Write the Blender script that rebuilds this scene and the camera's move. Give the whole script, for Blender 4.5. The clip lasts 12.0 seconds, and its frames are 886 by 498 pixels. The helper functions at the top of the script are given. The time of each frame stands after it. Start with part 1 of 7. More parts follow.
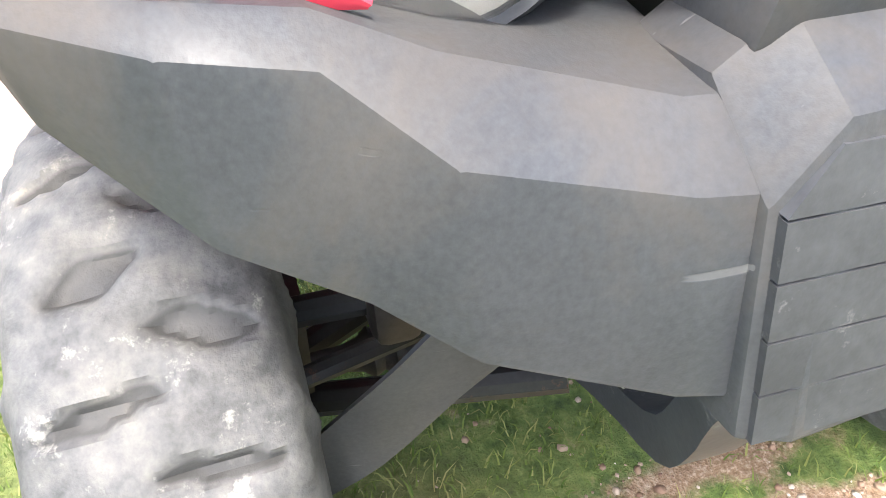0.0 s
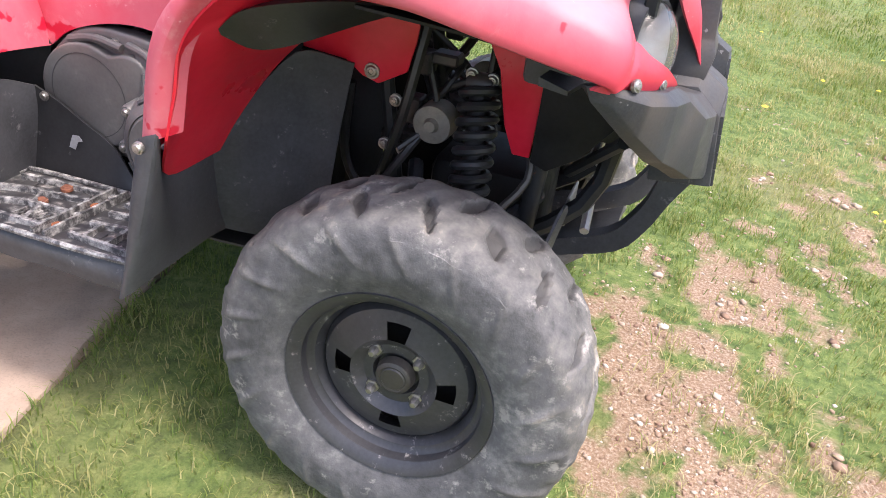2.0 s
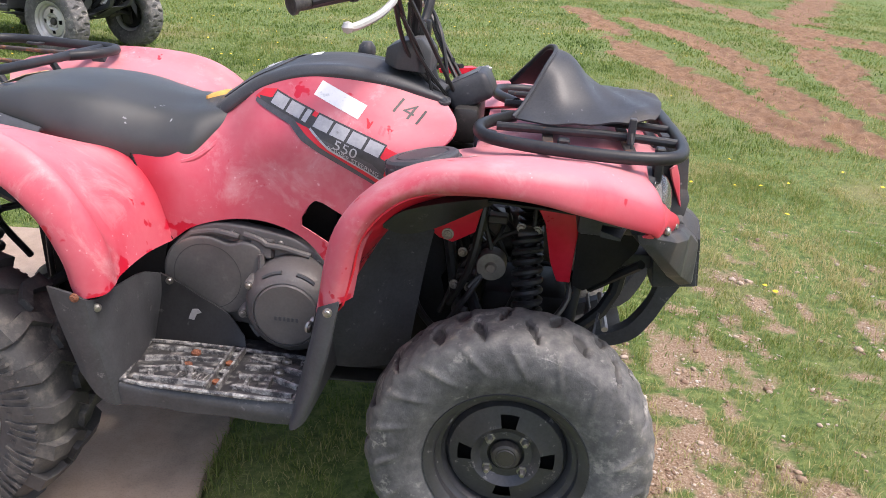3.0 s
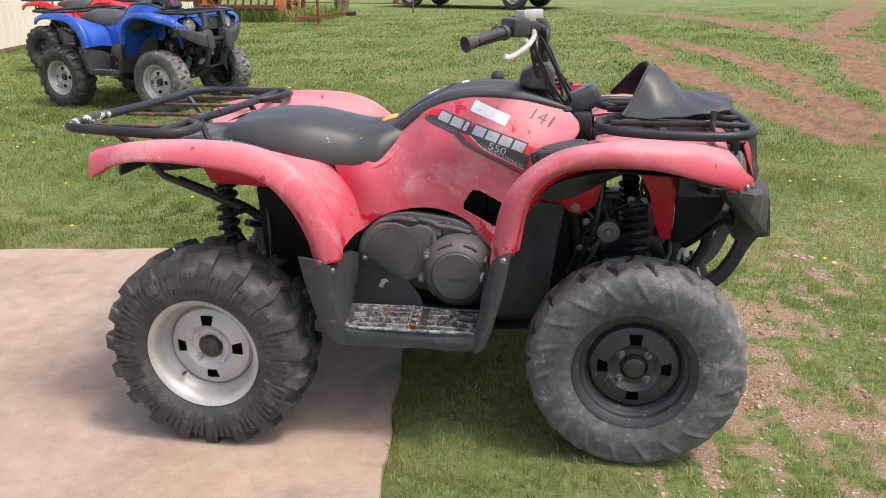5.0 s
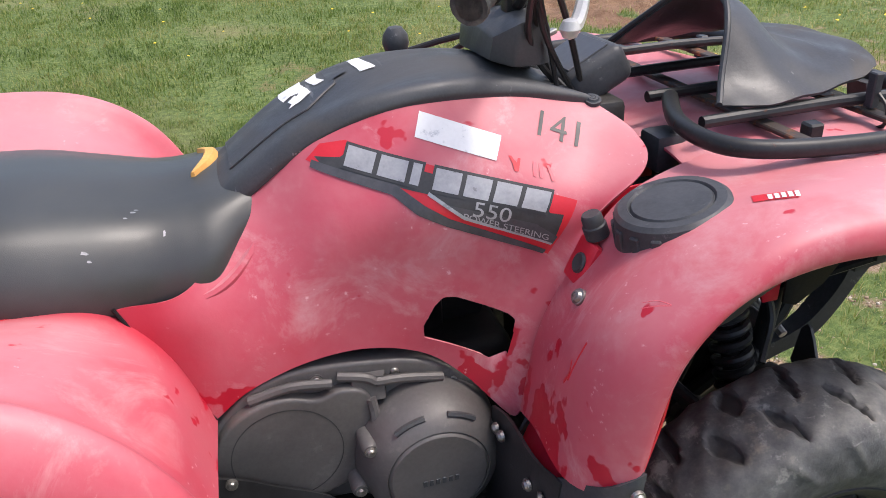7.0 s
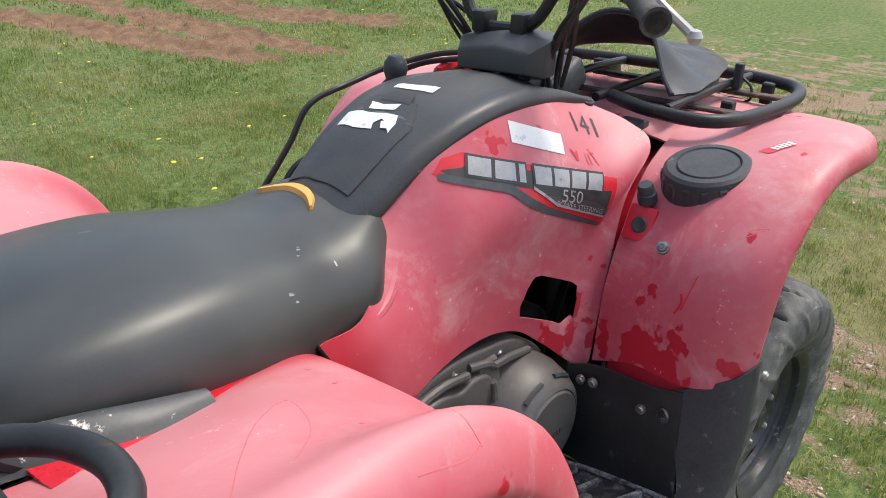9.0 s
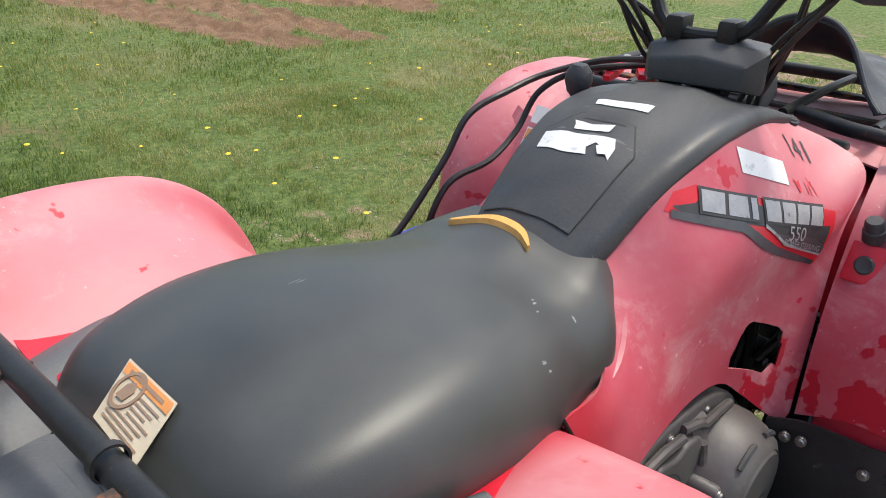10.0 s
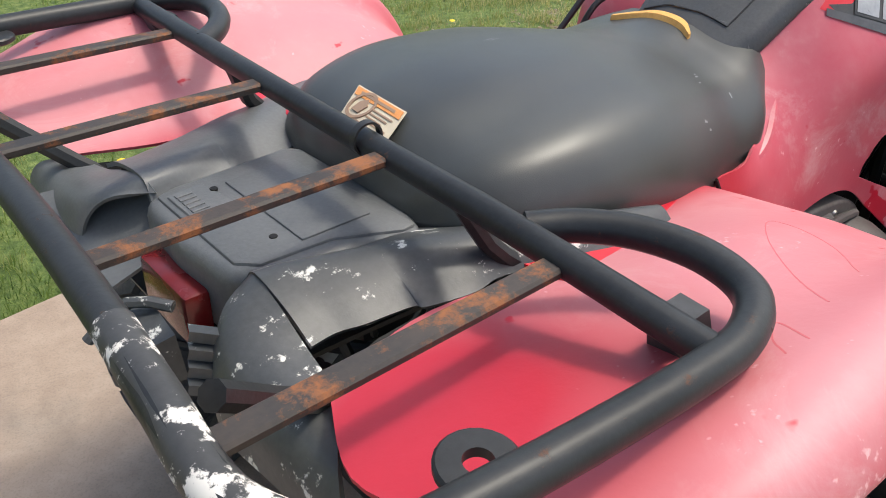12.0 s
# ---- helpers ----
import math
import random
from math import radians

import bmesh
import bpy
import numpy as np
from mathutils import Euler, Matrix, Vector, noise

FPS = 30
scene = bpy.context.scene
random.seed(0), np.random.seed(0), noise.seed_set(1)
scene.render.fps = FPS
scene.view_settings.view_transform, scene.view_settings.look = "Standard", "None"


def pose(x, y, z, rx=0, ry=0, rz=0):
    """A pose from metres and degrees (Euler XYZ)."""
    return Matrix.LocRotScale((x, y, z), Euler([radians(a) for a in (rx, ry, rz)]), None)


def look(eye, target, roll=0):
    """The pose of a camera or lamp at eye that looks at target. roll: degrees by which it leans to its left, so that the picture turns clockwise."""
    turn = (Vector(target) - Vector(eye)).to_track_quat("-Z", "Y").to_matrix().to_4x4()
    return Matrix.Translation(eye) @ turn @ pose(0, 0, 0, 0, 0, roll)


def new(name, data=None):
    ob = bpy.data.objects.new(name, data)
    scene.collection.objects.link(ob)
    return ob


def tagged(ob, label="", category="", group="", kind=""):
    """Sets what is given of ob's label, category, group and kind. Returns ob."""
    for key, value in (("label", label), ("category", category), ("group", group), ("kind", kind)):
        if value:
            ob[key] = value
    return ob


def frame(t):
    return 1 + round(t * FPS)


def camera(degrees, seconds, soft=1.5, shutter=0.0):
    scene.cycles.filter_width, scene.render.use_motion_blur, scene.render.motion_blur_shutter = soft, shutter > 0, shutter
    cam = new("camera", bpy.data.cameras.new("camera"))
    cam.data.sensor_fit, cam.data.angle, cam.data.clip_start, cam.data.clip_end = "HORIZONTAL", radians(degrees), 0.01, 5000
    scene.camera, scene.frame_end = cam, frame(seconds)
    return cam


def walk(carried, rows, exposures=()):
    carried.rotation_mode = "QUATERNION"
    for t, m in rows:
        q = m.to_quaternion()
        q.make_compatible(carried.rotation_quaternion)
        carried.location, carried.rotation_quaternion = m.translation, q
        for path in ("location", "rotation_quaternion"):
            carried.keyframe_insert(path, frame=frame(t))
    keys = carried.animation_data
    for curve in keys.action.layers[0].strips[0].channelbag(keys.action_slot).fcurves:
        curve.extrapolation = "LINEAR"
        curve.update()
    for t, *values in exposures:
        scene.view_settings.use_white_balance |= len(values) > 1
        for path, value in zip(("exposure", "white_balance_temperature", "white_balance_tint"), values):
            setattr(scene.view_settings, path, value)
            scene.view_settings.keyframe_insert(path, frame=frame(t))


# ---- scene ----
cam = camera(57.5, 12.0, 0.9)
PATH = [
    (0, (1.848, -0.373, 0.908), (0.324, 0.052, -0.316), -3.1),
    (0.2, (1.881, -0.419, 1.005), (0.414, 0.077, -0.261), -1.9),
    (0.5, (1.914, -0.553, 1.069), (0.552, 0.2, -0.187), 2.5),
    (1, (1.915, -0.828, 1.091), (0.84, 0.362, -0.104), 7.0),
    (1.5, (1.715, -1.089, 1.053), (1.002, 0.389, -0.089), 8.4),
    (2, (1.581, -1.446, 1.149), (1.12, 0.204, 0.117), 7.1),
    (2.5, (1.391, -1.677, 1.254), (1.114, 0.1, 0.379), 6.1),
    (2.7, (1.312, -1.777, 1.302), (1.107, 0.036, 0.481), 5.2),
    (4.3, (1.155, -2.609, 1.429), (0.878, -0.736, 0.786), -0.8),
    (4.5, (1.122, -2.644, 1.424), (0.83, -0.775, 0.776), -0.7),
    (5, (1.075, -2.615, 1.408), (0.76, -0.759, 0.732), -0.8),
    (5.5, (1.002, -2.332, 1.353), (0.695, -0.496, 0.621), -0.8),
    (6, (0.862, -1.95, 1.308), (0.691, -0.139, 0.477), -1.1),
    (6.5, (0.684, -1.573, 1.318), (0.758, 0.203, 0.4), -2.0),
    (7, (0.513, -1.218, 1.364), (0.964, 0.486, 0.419), -2.8),
    (7.2, (0.455, -1.138, 1.37), (1.069, 0.522, 0.438), -3.1),
    (8.8, (-0.172, -0.92, 1.379), (1.185, 0.253, 0.494), 0.0),
    (9, (-0.241, -0.934, 1.39), (1.096, 0.265, 0.508), 1.0),
    (9.5, (-0.324, -0.84, 1.364), (0.962, 0.41, 0.48), 2.5),
    (10, (-0.309, -0.58, 1.38), (1.019, 0.601, 0.462), 2.4),
    (10.5, (-0.217, -0.408, 1.375), (1.115, 0.73, 0.41), 2.2),
    (11, (-0.235, -0.382, 1.349), (1.035, 0.784, 0.336), 1.7),
    (11.3, (-0.357, -0.438, 1.328), (0.881, 0.733, 0.281), 1.8),
    (11.5, (-0.43, -0.5, 1.305), (0.783, 0.67, 0.227), 2.0),
    (12, (-0.533, -0.649, 1.293), (0.572, 0.573, 0.159), 2.7),
]
EXPOSURES = [(0, 2.45, 6500, 10), (0.2, 2.1, 6500, 10), (0.5, 1.7, 6500, 12), (1.0, 1.68, 6500, 14), (1.5, 1.85, 6500, 17), (2.0, 1.7, 6500, 19), (2.5, 1.36, 6500, 18), (4.3, 0.92, 6900, 14), (5.5, 0.92, 6900, 14), (6.5, 1.0, 6500, 15), (7.0, 0.86, 6500, 14), (7.2, 0.83, 6500, 13), (9.0, 0.74, 6600, 7), (12.0, 0.80, 6700, 6)]
walk(cam, [(t, look(eye, target, roll)) for t, eye, target, roll in PATH], EXPOSURES)

# ---- light ----
world = bpy.data.worlds.new("sky")
scene.world = world
world.use_nodes = True
SUN_EL, SUN_AZ = 64.0, 109.0      # elevation, compass-like azimuth: degrees from +y towards +x
wn = world.node_tree
sky = wn.nodes.new("ShaderNodeTexSky")
sky.sky_type, sky.sun_disc = "NISHITA", False
sky.sun_elevation, sky.sun_rotation = radians(SUN_EL), radians(SUN_AZ)
sky.dust_density, sky.air_density = 4.0, 1.0
wn.links.new(sky.outputs[0], wn.nodes["Background"].inputs[0])
wn.nodes["Background"].inputs[1].default_value = 0.16
sun = new("sun", bpy.data.lights.new("sun", "SUN"))
sun.data.energy, sun.data.angle, sun.data.color = 1.35, radians(7.0), (1.0, 0.95, 0.88)
sx = math.sin(radians(SUN_AZ)) * math.cos(radians(SUN_EL))
sy = math.cos(radians(SUN_AZ)) * math.cos(radians(SUN_EL))
sz = math.sin(radians(SUN_EL))
sun.matrix_world = look((sx * 20, sy * 20, sz * 20), (0, 0, 0))


# ---- materials ----
def nodes_of(name):
    m = bpy.data.materials.new(name)
    m.use_nodes = True
    t = m.node_tree
    return m, t, t.nodes["Principled BSDF"]


def noise_node(t, scale, detail=6.0, rough=0.6, vec=None):
    n = t.nodes.new("ShaderNodeTexNoise")
    n.inputs["Scale"].default_value, n.inputs["Detail"].default_value, n.inputs["Roughness"].default_value = scale, detail, rough
    if vec is not None:
        t.links.new(vec, n.inputs["Vector"])
    return n.outputs["Fac"]


def ramp(t, fac, stops):
    r = t.nodes.new("ShaderNodeValToRGB")
    while len(r.color_ramp.elements) < len(stops):
        r.color_ramp.elements.new(0.5)
    for e, (p, c) in zip(r.color_ramp.elements, stops):
        e.position = p
        e.color = (*c, 1) if len(c) == 3 else c
    t.links.new(fac, r.inputs[0])
    return r.outputs[0]


def blend(t, fac, a, b, how="MIX"):
    n = t.nodes.new("ShaderNodeMix")
    n.data_type, n.blend_type = "RGBA", how
    for sock, v in ((n.inputs[0], fac), (n.inputs[6], a), (n.inputs[7], b)):
        if isinstance(v, (int, float)):
            sock.default_value = v
        elif isinstance(v, tuple):
            sock.default_value = (*v, 1)
        else:
            t.links.new(v, sock)
    return n.outputs[2]


def calc(t, op, a, b=0.0, clamp=False):
    n = t.nodes.new("ShaderNodeMath")
    n.operation, n.use_clamp = op, clamp
    for sock, v in ((n.inputs[0], a), (n.inputs[1], b)):
        if isinstance(v, (int, float)):
            sock.default_value = v
        else:
            t.links.new(v, sock)
    return n.outputs[0]


def coords(t, which="Object"):
    return t.nodes.new("ShaderNodeTexCoord").outputs[which]


def bumped(t, b, height, strength=0.3, dist=0.002):
    n = t.nodes.new("ShaderNodeBump")
    n.inputs["Strength"].default_value, n.inputs["Distance"].default_value = strength, dist
    t.links.new(height, n.inputs["Height"])
    t.links.new(n.outputs[0], b.inputs["Normal"])


def plain(name, low, high, rough=0.5, metal=0.0, scale=14.0, fine=180.0, bump=0.15, spread=0.12, dist=0.001):
    """Two tones mixed by noise of two sizes, with fine relief."""
    m, t, b = nodes_of(name)
    v = coords(t)
    big, small = noise_node(t, scale, 5, 0.6, v), noise_node(t, fine, 3, 0.6, v)
    f = calc(t, "ADD", calc(t, "MULTIPLY", big, 0.7), calc(t, "MULTIPLY", small, 0.3))
    t.links.new(ramp(t, f, [(0.35, low), (0.65, high)]), b.inputs["Base Color"])
    t.links.new(ramp(t, big, [(0.3, (rough - spread,) * 3), (0.7, (min(1, rough + spread),) * 3)]), b.inputs["Roughness"])
    b.inputs["Metallic"].default_value = metal
    if bump:
        bumped(t, b, small, bump, dist)
    return m


def worn(name, low, high, over, cover=0.6, rough=0.5, metal=0.0, scale=22.0, soft=0.05, fine=150.0, rough_over=0.85):
    """A surface with patches of a second colour (rust, dust, scuffs)."""
    m, t, b = nodes_of(name)
    v = coords(t)
    big, small, mask = noise_node(t, 9, 5, 0.6, v), noise_node(t, fine, 3, 0.6, v), noise_node(t, scale, 9, 0.72, v)
    base = ramp(t, calc(t, "ADD", calc(t, "MULTIPLY", big, 0.7), calc(t, "MULTIPLY", small, 0.3)), [(0.35, low), (0.65, high)])
    f = ramp(t, mask, [(cover - soft, (0, 0, 0)), (cover + soft, (1, 1, 1))])
    t.links.new(blend(t, f, base, over), b.inputs["Base Color"])
    t.links.new(ramp(t, f, [(0, (rough,) * 3), (1, (rough_over,) * 3)]), b.inputs["Roughness"])
    b.inputs["Metallic"].default_value = metal
    bumped(t, b, calc(t, "ADD", small, f), 0.2, 0.001)
    return m


def faded_plastic(name, deep, pale, chalk):
    """Sun-bleached moulded plastic: chalky bloom over the deep colour, which shows through in rubbed blots low down."""
    m, t, b = nodes_of(name)
    v = coords(t)
    cloud, fine, blot = noise_node(t, 4.2, 5, 0.56, v), noise_node(t, 60, 4, 0.6, v), noise_node(t, 16, 3, 0.5, v)
    f = calc(t, "ADD", calc(t, "MULTIPLY", cloud, 0.8), calc(t, "MULTIPLY", fine, 0.2))
    base = ramp(t, f, [(0.30, tuple(0.6 * d + 0.4 * p for d, p in zip(deep, pale))), (0.43, pale), (0.57, tuple(0.88 * p + 0.12 * c for p, c in zip(pale, chalk))), (0.72, tuple(0.5 * p + 0.5 * c for p, c in zip(pale, chalk)))])
    sep = t.nodes.new("ShaderNodeSeparateXYZ")
    t.links.new(v, sep.inputs[0])
    lowdown = ramp(t, sep.outputs[2], [(0.60, (1, 1, 1)), (0.74, (0, 0, 0))])
    blots = ramp(t, calc(t, "ADD", blot, calc(t, "MULTIPLY", lowdown, 0.205)), [(0.69, (0, 0, 0)), (0.71, (1, 1, 1))])
    rub = ramp(t, noise_node(t, 3.1, 5, 0.6, v), [(0.52, (0, 0, 0)), (0.72, (0.75,) * 3)])
    shield = t.nodes.new("ShaderNodeVectorMath")
    shield.operation = "DISTANCE"
    av = t.nodes.new("ShaderNodeVectorMath")
    av.operation = "ABSOLUTE"
    t.links.new(v, av.inputs[0])
    t.links.new(av.outputs[0], shield.inputs[0])
    shield.inputs[1].default_value = (0.27, 0.36, 0.86)
    kept = ramp(t, calc(t, "ADD", shield.outputs["Value"], calc(t, "MULTIPLY", cloud, 0.08)), [(0.12, (1.0,) * 3), (0.29, (0, 0, 0))])
    kept = calc(t, "MULTIPLY", kept, ramp(t, sep.outputs[0], [(0.0, (1, 1, 1)), (0.02, (0, 0, 0))]))
    kept = calc(t, "MULTIPLY", kept, ramp(t, calc(t, "ADD", sep.outputs[1], 0.5), [(0.45, (1, 1, 1)), (0.55, (0, 0, 0))]))
    ax = t.nodes.new("ShaderNodeSeparateXYZ")
    t.links.new(av.outputs[0], ax.inputs[0])
    seam = calc(t, "MULTIPLY", ramp(t, calc(t, "ADD", ax.outputs[1], calc(t, "MULTIPLY", cloud, 0.06)), [(0.255, (0.85,) * 3), (0.31, (0, 0, 0))]), ramp(t, sep.outputs[0], [(0.36, (1, 1, 1)), (0.44, (0, 0, 0))]))
    nose = calc(t, "MULTIPLY", ramp(t, calc(t, "SUBTRACT", sep.outputs[0], 0.8), [(0.46, (0, 0, 0)), (0.69, (0.85,) * 3)]), ramp(t, calc(t, "ADD", sep.outputs[2], calc(t, "MULTIPLY", cloud, 0.05)), [(0.86, (1, 1, 1)), (0.935, (0, 0, 0))]))
    kept = calc(t, "MAXIMUM", kept, calc(t, "MAXIMUM", seam, nose))
    facing = t.nodes.new("ShaderNodeSeparateXYZ")
    t.links.new(t.nodes.new("ShaderNodeNewGeometry").outputs["Normal"], facing.inputs[0])
    base = blend(t, ramp(t, calc(t, "ADD", facing.outputs[2], calc(t, "MULTIPLY", calc(t, "SUBTRACT", cloud, 0.5), 0.5)), [(0.48, (0, 0, 0)), (0.97, (0.50,) * 3)]), base, chalk)
    smear = noise_node(t, 6.5, 10, 0.72, v)
    smear.node.inputs["Distortion"].default_value = 0.7
    base = blend(t, ramp(t, smear, [(0.53, (0, 0, 0)), (0.68, (0.72,) * 3)]), base, chalk)
    base = blend(t, calc(t, "MAXIMUM", rub, kept), base, tuple(0.82 * d + 0.18 * p for d, p in zip(deep, pale)))
    col = blend(t, blots, base, deep)
    streak = noise_node(t, 120, 2, 0.5, v)
    scr = ramp(t, calc(t, "MULTIPLY", streak, noise_node(t, 7, 4, 0.7, v)), [(0.40, (0, 0, 0)), (0.47, (1, 1, 1))])
    t.links.new(blend(t, calc(t, "MULTIPLY", scr, 0.35), col, (0.9, 0.72, 0.72)), b.inputs["Base Color"])
    t.links.new(ramp(t, f, [(0.3, (0.38,) * 3), (0.7, (0.6,) * 3)]), b.inputs["Roughness"])
    bumped(t, b, calc(t, "ADD", fine, calc(t, "MULTIPLY", cloud, 2.0)), 0.18, 0.002)
    return m


PINK = faded_plastic("faded_red_plastic", (0.44, 0.006, 0.026), (0.49, 0.074, 0.106), (0.56, 0.305, 0.312))
RED = plain("deep_red_plastic", (0.50, 0.008, 0.02), (0.62, 0.02, 0.045), 0.35, 0, 8, 60, 0.1)
TAIL = plain("dark_red_plastic", (0.10, 0.006, 0.008), (0.16, 0.012, 0.012), 0.25, 0, 8, 60, 0.1)
BLUE_PLASTIC = plain("blue_plastic", (0.012, 0.06, 0.34), (0.02, 0.10, 0.46), 0.35, 0, 6, 60, 0.1)
BLACK = worn("black_plastic", (0.034, 0.036, 0.039), (0.064, 0.067, 0.072), (0.20, 0.20, 0.195), 0.66, 0.46, 0, 26, 0.05)
# the same black plastic, darkened for shade inside the footwell and arch
SHADED_BLACK = worn("shaded_black_plastic", (0.012, 0.012, 0.013), (0.026, 0.027, 0.029), (0.16, 0.16, 0.155), 0.68, 0.45, 0, 26, 0.05)
SCUFFED = worn("scuffed_black_plastic", (0.030, 0.030, 0.032), (0.055, 0.055, 0.057), (0.36, 0.36, 0.345), 0.54, 0.4, 0, 55, 0.10)
BOARD = worn("black_footboard_plastic", (0.016, 0.016, 0.018), (0.034, 0.034, 0.036), (0.24, 0.235, 0.22), 0.60, 0.45, 0, 34, 0.09)
# black plastic with the light on the rear tray put into its grey
TRAY_GREY = plain("lit_black_plastic", (0.080, 0.085, 0.088), (0.125, 0.131, 0.135), 0.48, 0, 12, 220, 0.25)
DIRTY = worn("chipped_black_plastic", (0.036, 0.039, 0.041), (0.068, 0.072, 0.075), (0.62, 0.61, 0.57), 0.60, 0.45, 0, 30, 0.02)


def scratched(name, low, high, dirt, pale, rough=0.42):
    """Moulded plastic with brown dust in drifts and fine pale scratches running two ways."""
    m, t, b = nodes_of(name)
    v = coords(t)
    big, fine = noise_node(t, 7, 5, 0.6, v), noise_node(t, 240, 3, 0.6, v)
    col = ramp(t, calc(t, "ADD", calc(t, "MULTIPLY", big, 0.6), calc(t, "MULTIPLY", fine, 0.4)), [(0.36, low), (0.64, high)])
    drift = noise_node(t, 5.5, 8, 0.68, v)
    drift.node.inputs["Distortion"].default_value = 0.8
    col = blend(t, ramp(t, drift, [(0.50, (0, 0, 0)), (0.72, (0.65,) * 3)]), col, dirt)
    marks = None
    for turn, stretch in (((0.3, 0.5, 0.9), (90, 3.0, 60)), ((1.1, 0.2, 2.2), (70, 2.2, 90)), ((0.6, 1.3, 0.4), (110, 4.0, 40))):
        mp = t.nodes.new("ShaderNodeMapping")
        mp.inputs["Rotation"].default_value, mp.inputs["Scale"].default_value = turn, stretch
        t.links.new(v, mp.inputs["Vector"])
        line = ramp(t, noise_node(t, 1.0, 2, 0.5, mp.outputs[0]), [(0.725, (0, 0, 0)), (0.745, (1, 1, 1))])
        marks = line if marks is None else calc(t, "MAXIMUM", marks, line)
    here = calc(t, "MULTIPLY", marks, ramp(t, noise_node(t, 4, 4, 0.6, v), [(0.46, (0, 0, 0)), (0.60, (0.8,) * 3)]))
    t.links.new(blend(t, here, col, pale), b.inputs["Base Color"])
    t.links.new(ramp(t, drift, [(0.4, (rough - 0.06,) * 3), (0.7, (rough + 0.25,) * 3)]), b.inputs["Roughness"])
    bumped(t, b, calc(t, "SUBTRACT", fine, marks), 0.22, 0.001)
    return m


BUMPER = scratched("scratched_bumper_plastic", (0.030, 0.033, 0.037), (0.052, 0.056, 0.061), (0.085, 0.072, 0.058), (0.22, 0.22, 0.22))
GREY_BLACK = scratched("weathered_black_plastic", (0.033, 0.036, 0.039), (0.056, 0.060, 0.064), (0.07, 0.068, 0.064), (0.17, 0.17, 0.17), 0.46)
VINYL = plain("black_vinyl", (0.034, 0.037, 0.036), (0.056, 0.060, 0.058), 0.40, 0, 7, 900, 0.25, 0.07, 0.0006)
STEEL_BLACK = worn("black_painted_steel", (0.014, 0.015, 0.016), (0.03, 0.032, 0.034), (0.11, 0.05, 0.03), 0.66, 0.42, 0.0, 40, 0.04)
RUSTY = worn("rusty_black_bar", (0.02, 0.018, 0.017), (0.05, 0.036, 0.028), (0.23, 0.085, 0.03), 0.56, 0.6, 0.0, 30, 0.06)
RUST = worn("rust", (0.16, 0.055, 0.025), (0.27, 0.10, 0.045), (0.09, 0.04, 0.03), 0.55, 0.85, 0.0, 14, 0.1)
# greasy metal; on liners and recesses the near-black also paints their shade
DARK = plain("greasy_metal_and_shade", (0.005, 0.005, 0.005), (0.015, 0.015, 0.015), 0.6, 0.1, 20, 150, 0.2)
IRON = worn("dull_cast_metal", (0.03, 0.029, 0.027), (0.06, 0.057, 0.052), (0.15, 0.13, 0.11), 0.66, 0.45, 0.35, 20, 0.08)
COVER = worn("grey_engine_cover", (0.080, 0.076, 0.073), (0.118, 0.112, 0.107), (0.18, 0.172, 0.16), 0.66, 0.50, 0.1, 18, 0.08)
BUSH = plain("dull_zinc", (0.17, 0.155, 0.125), (0.25, 0.23, 0.19), 0.5, 0.3, 60, 300, 0.1)
CHROME = plain("bolt_steel", (0.22, 0.215, 0.20), (0.38, 0.37, 0.35), 0.42, 0.9, 60, 300, 0.1)
ALLOY = plain("silver_painted_wheel", (0.36, 0.355, 0.34), (0.52, 0.515, 0.49), 0.42, 0.35, 9, 200, 0.12)
WHEEL_BLACK = worn("black_painted_wheel", (0.020, 0.021, 0.024), (0.045, 0.046, 0.050), (0.26, 0.25, 0.235), 0.64, 0.40, 0.0, 38, 0.04)
RUBBER = worn("black_rubber", (0.036, 0.036, 0.037), (0.066, 0.065, 0.064), (0.13, 0.122, 0.108), 0.60, 0.58, 0, 16, 0.08)


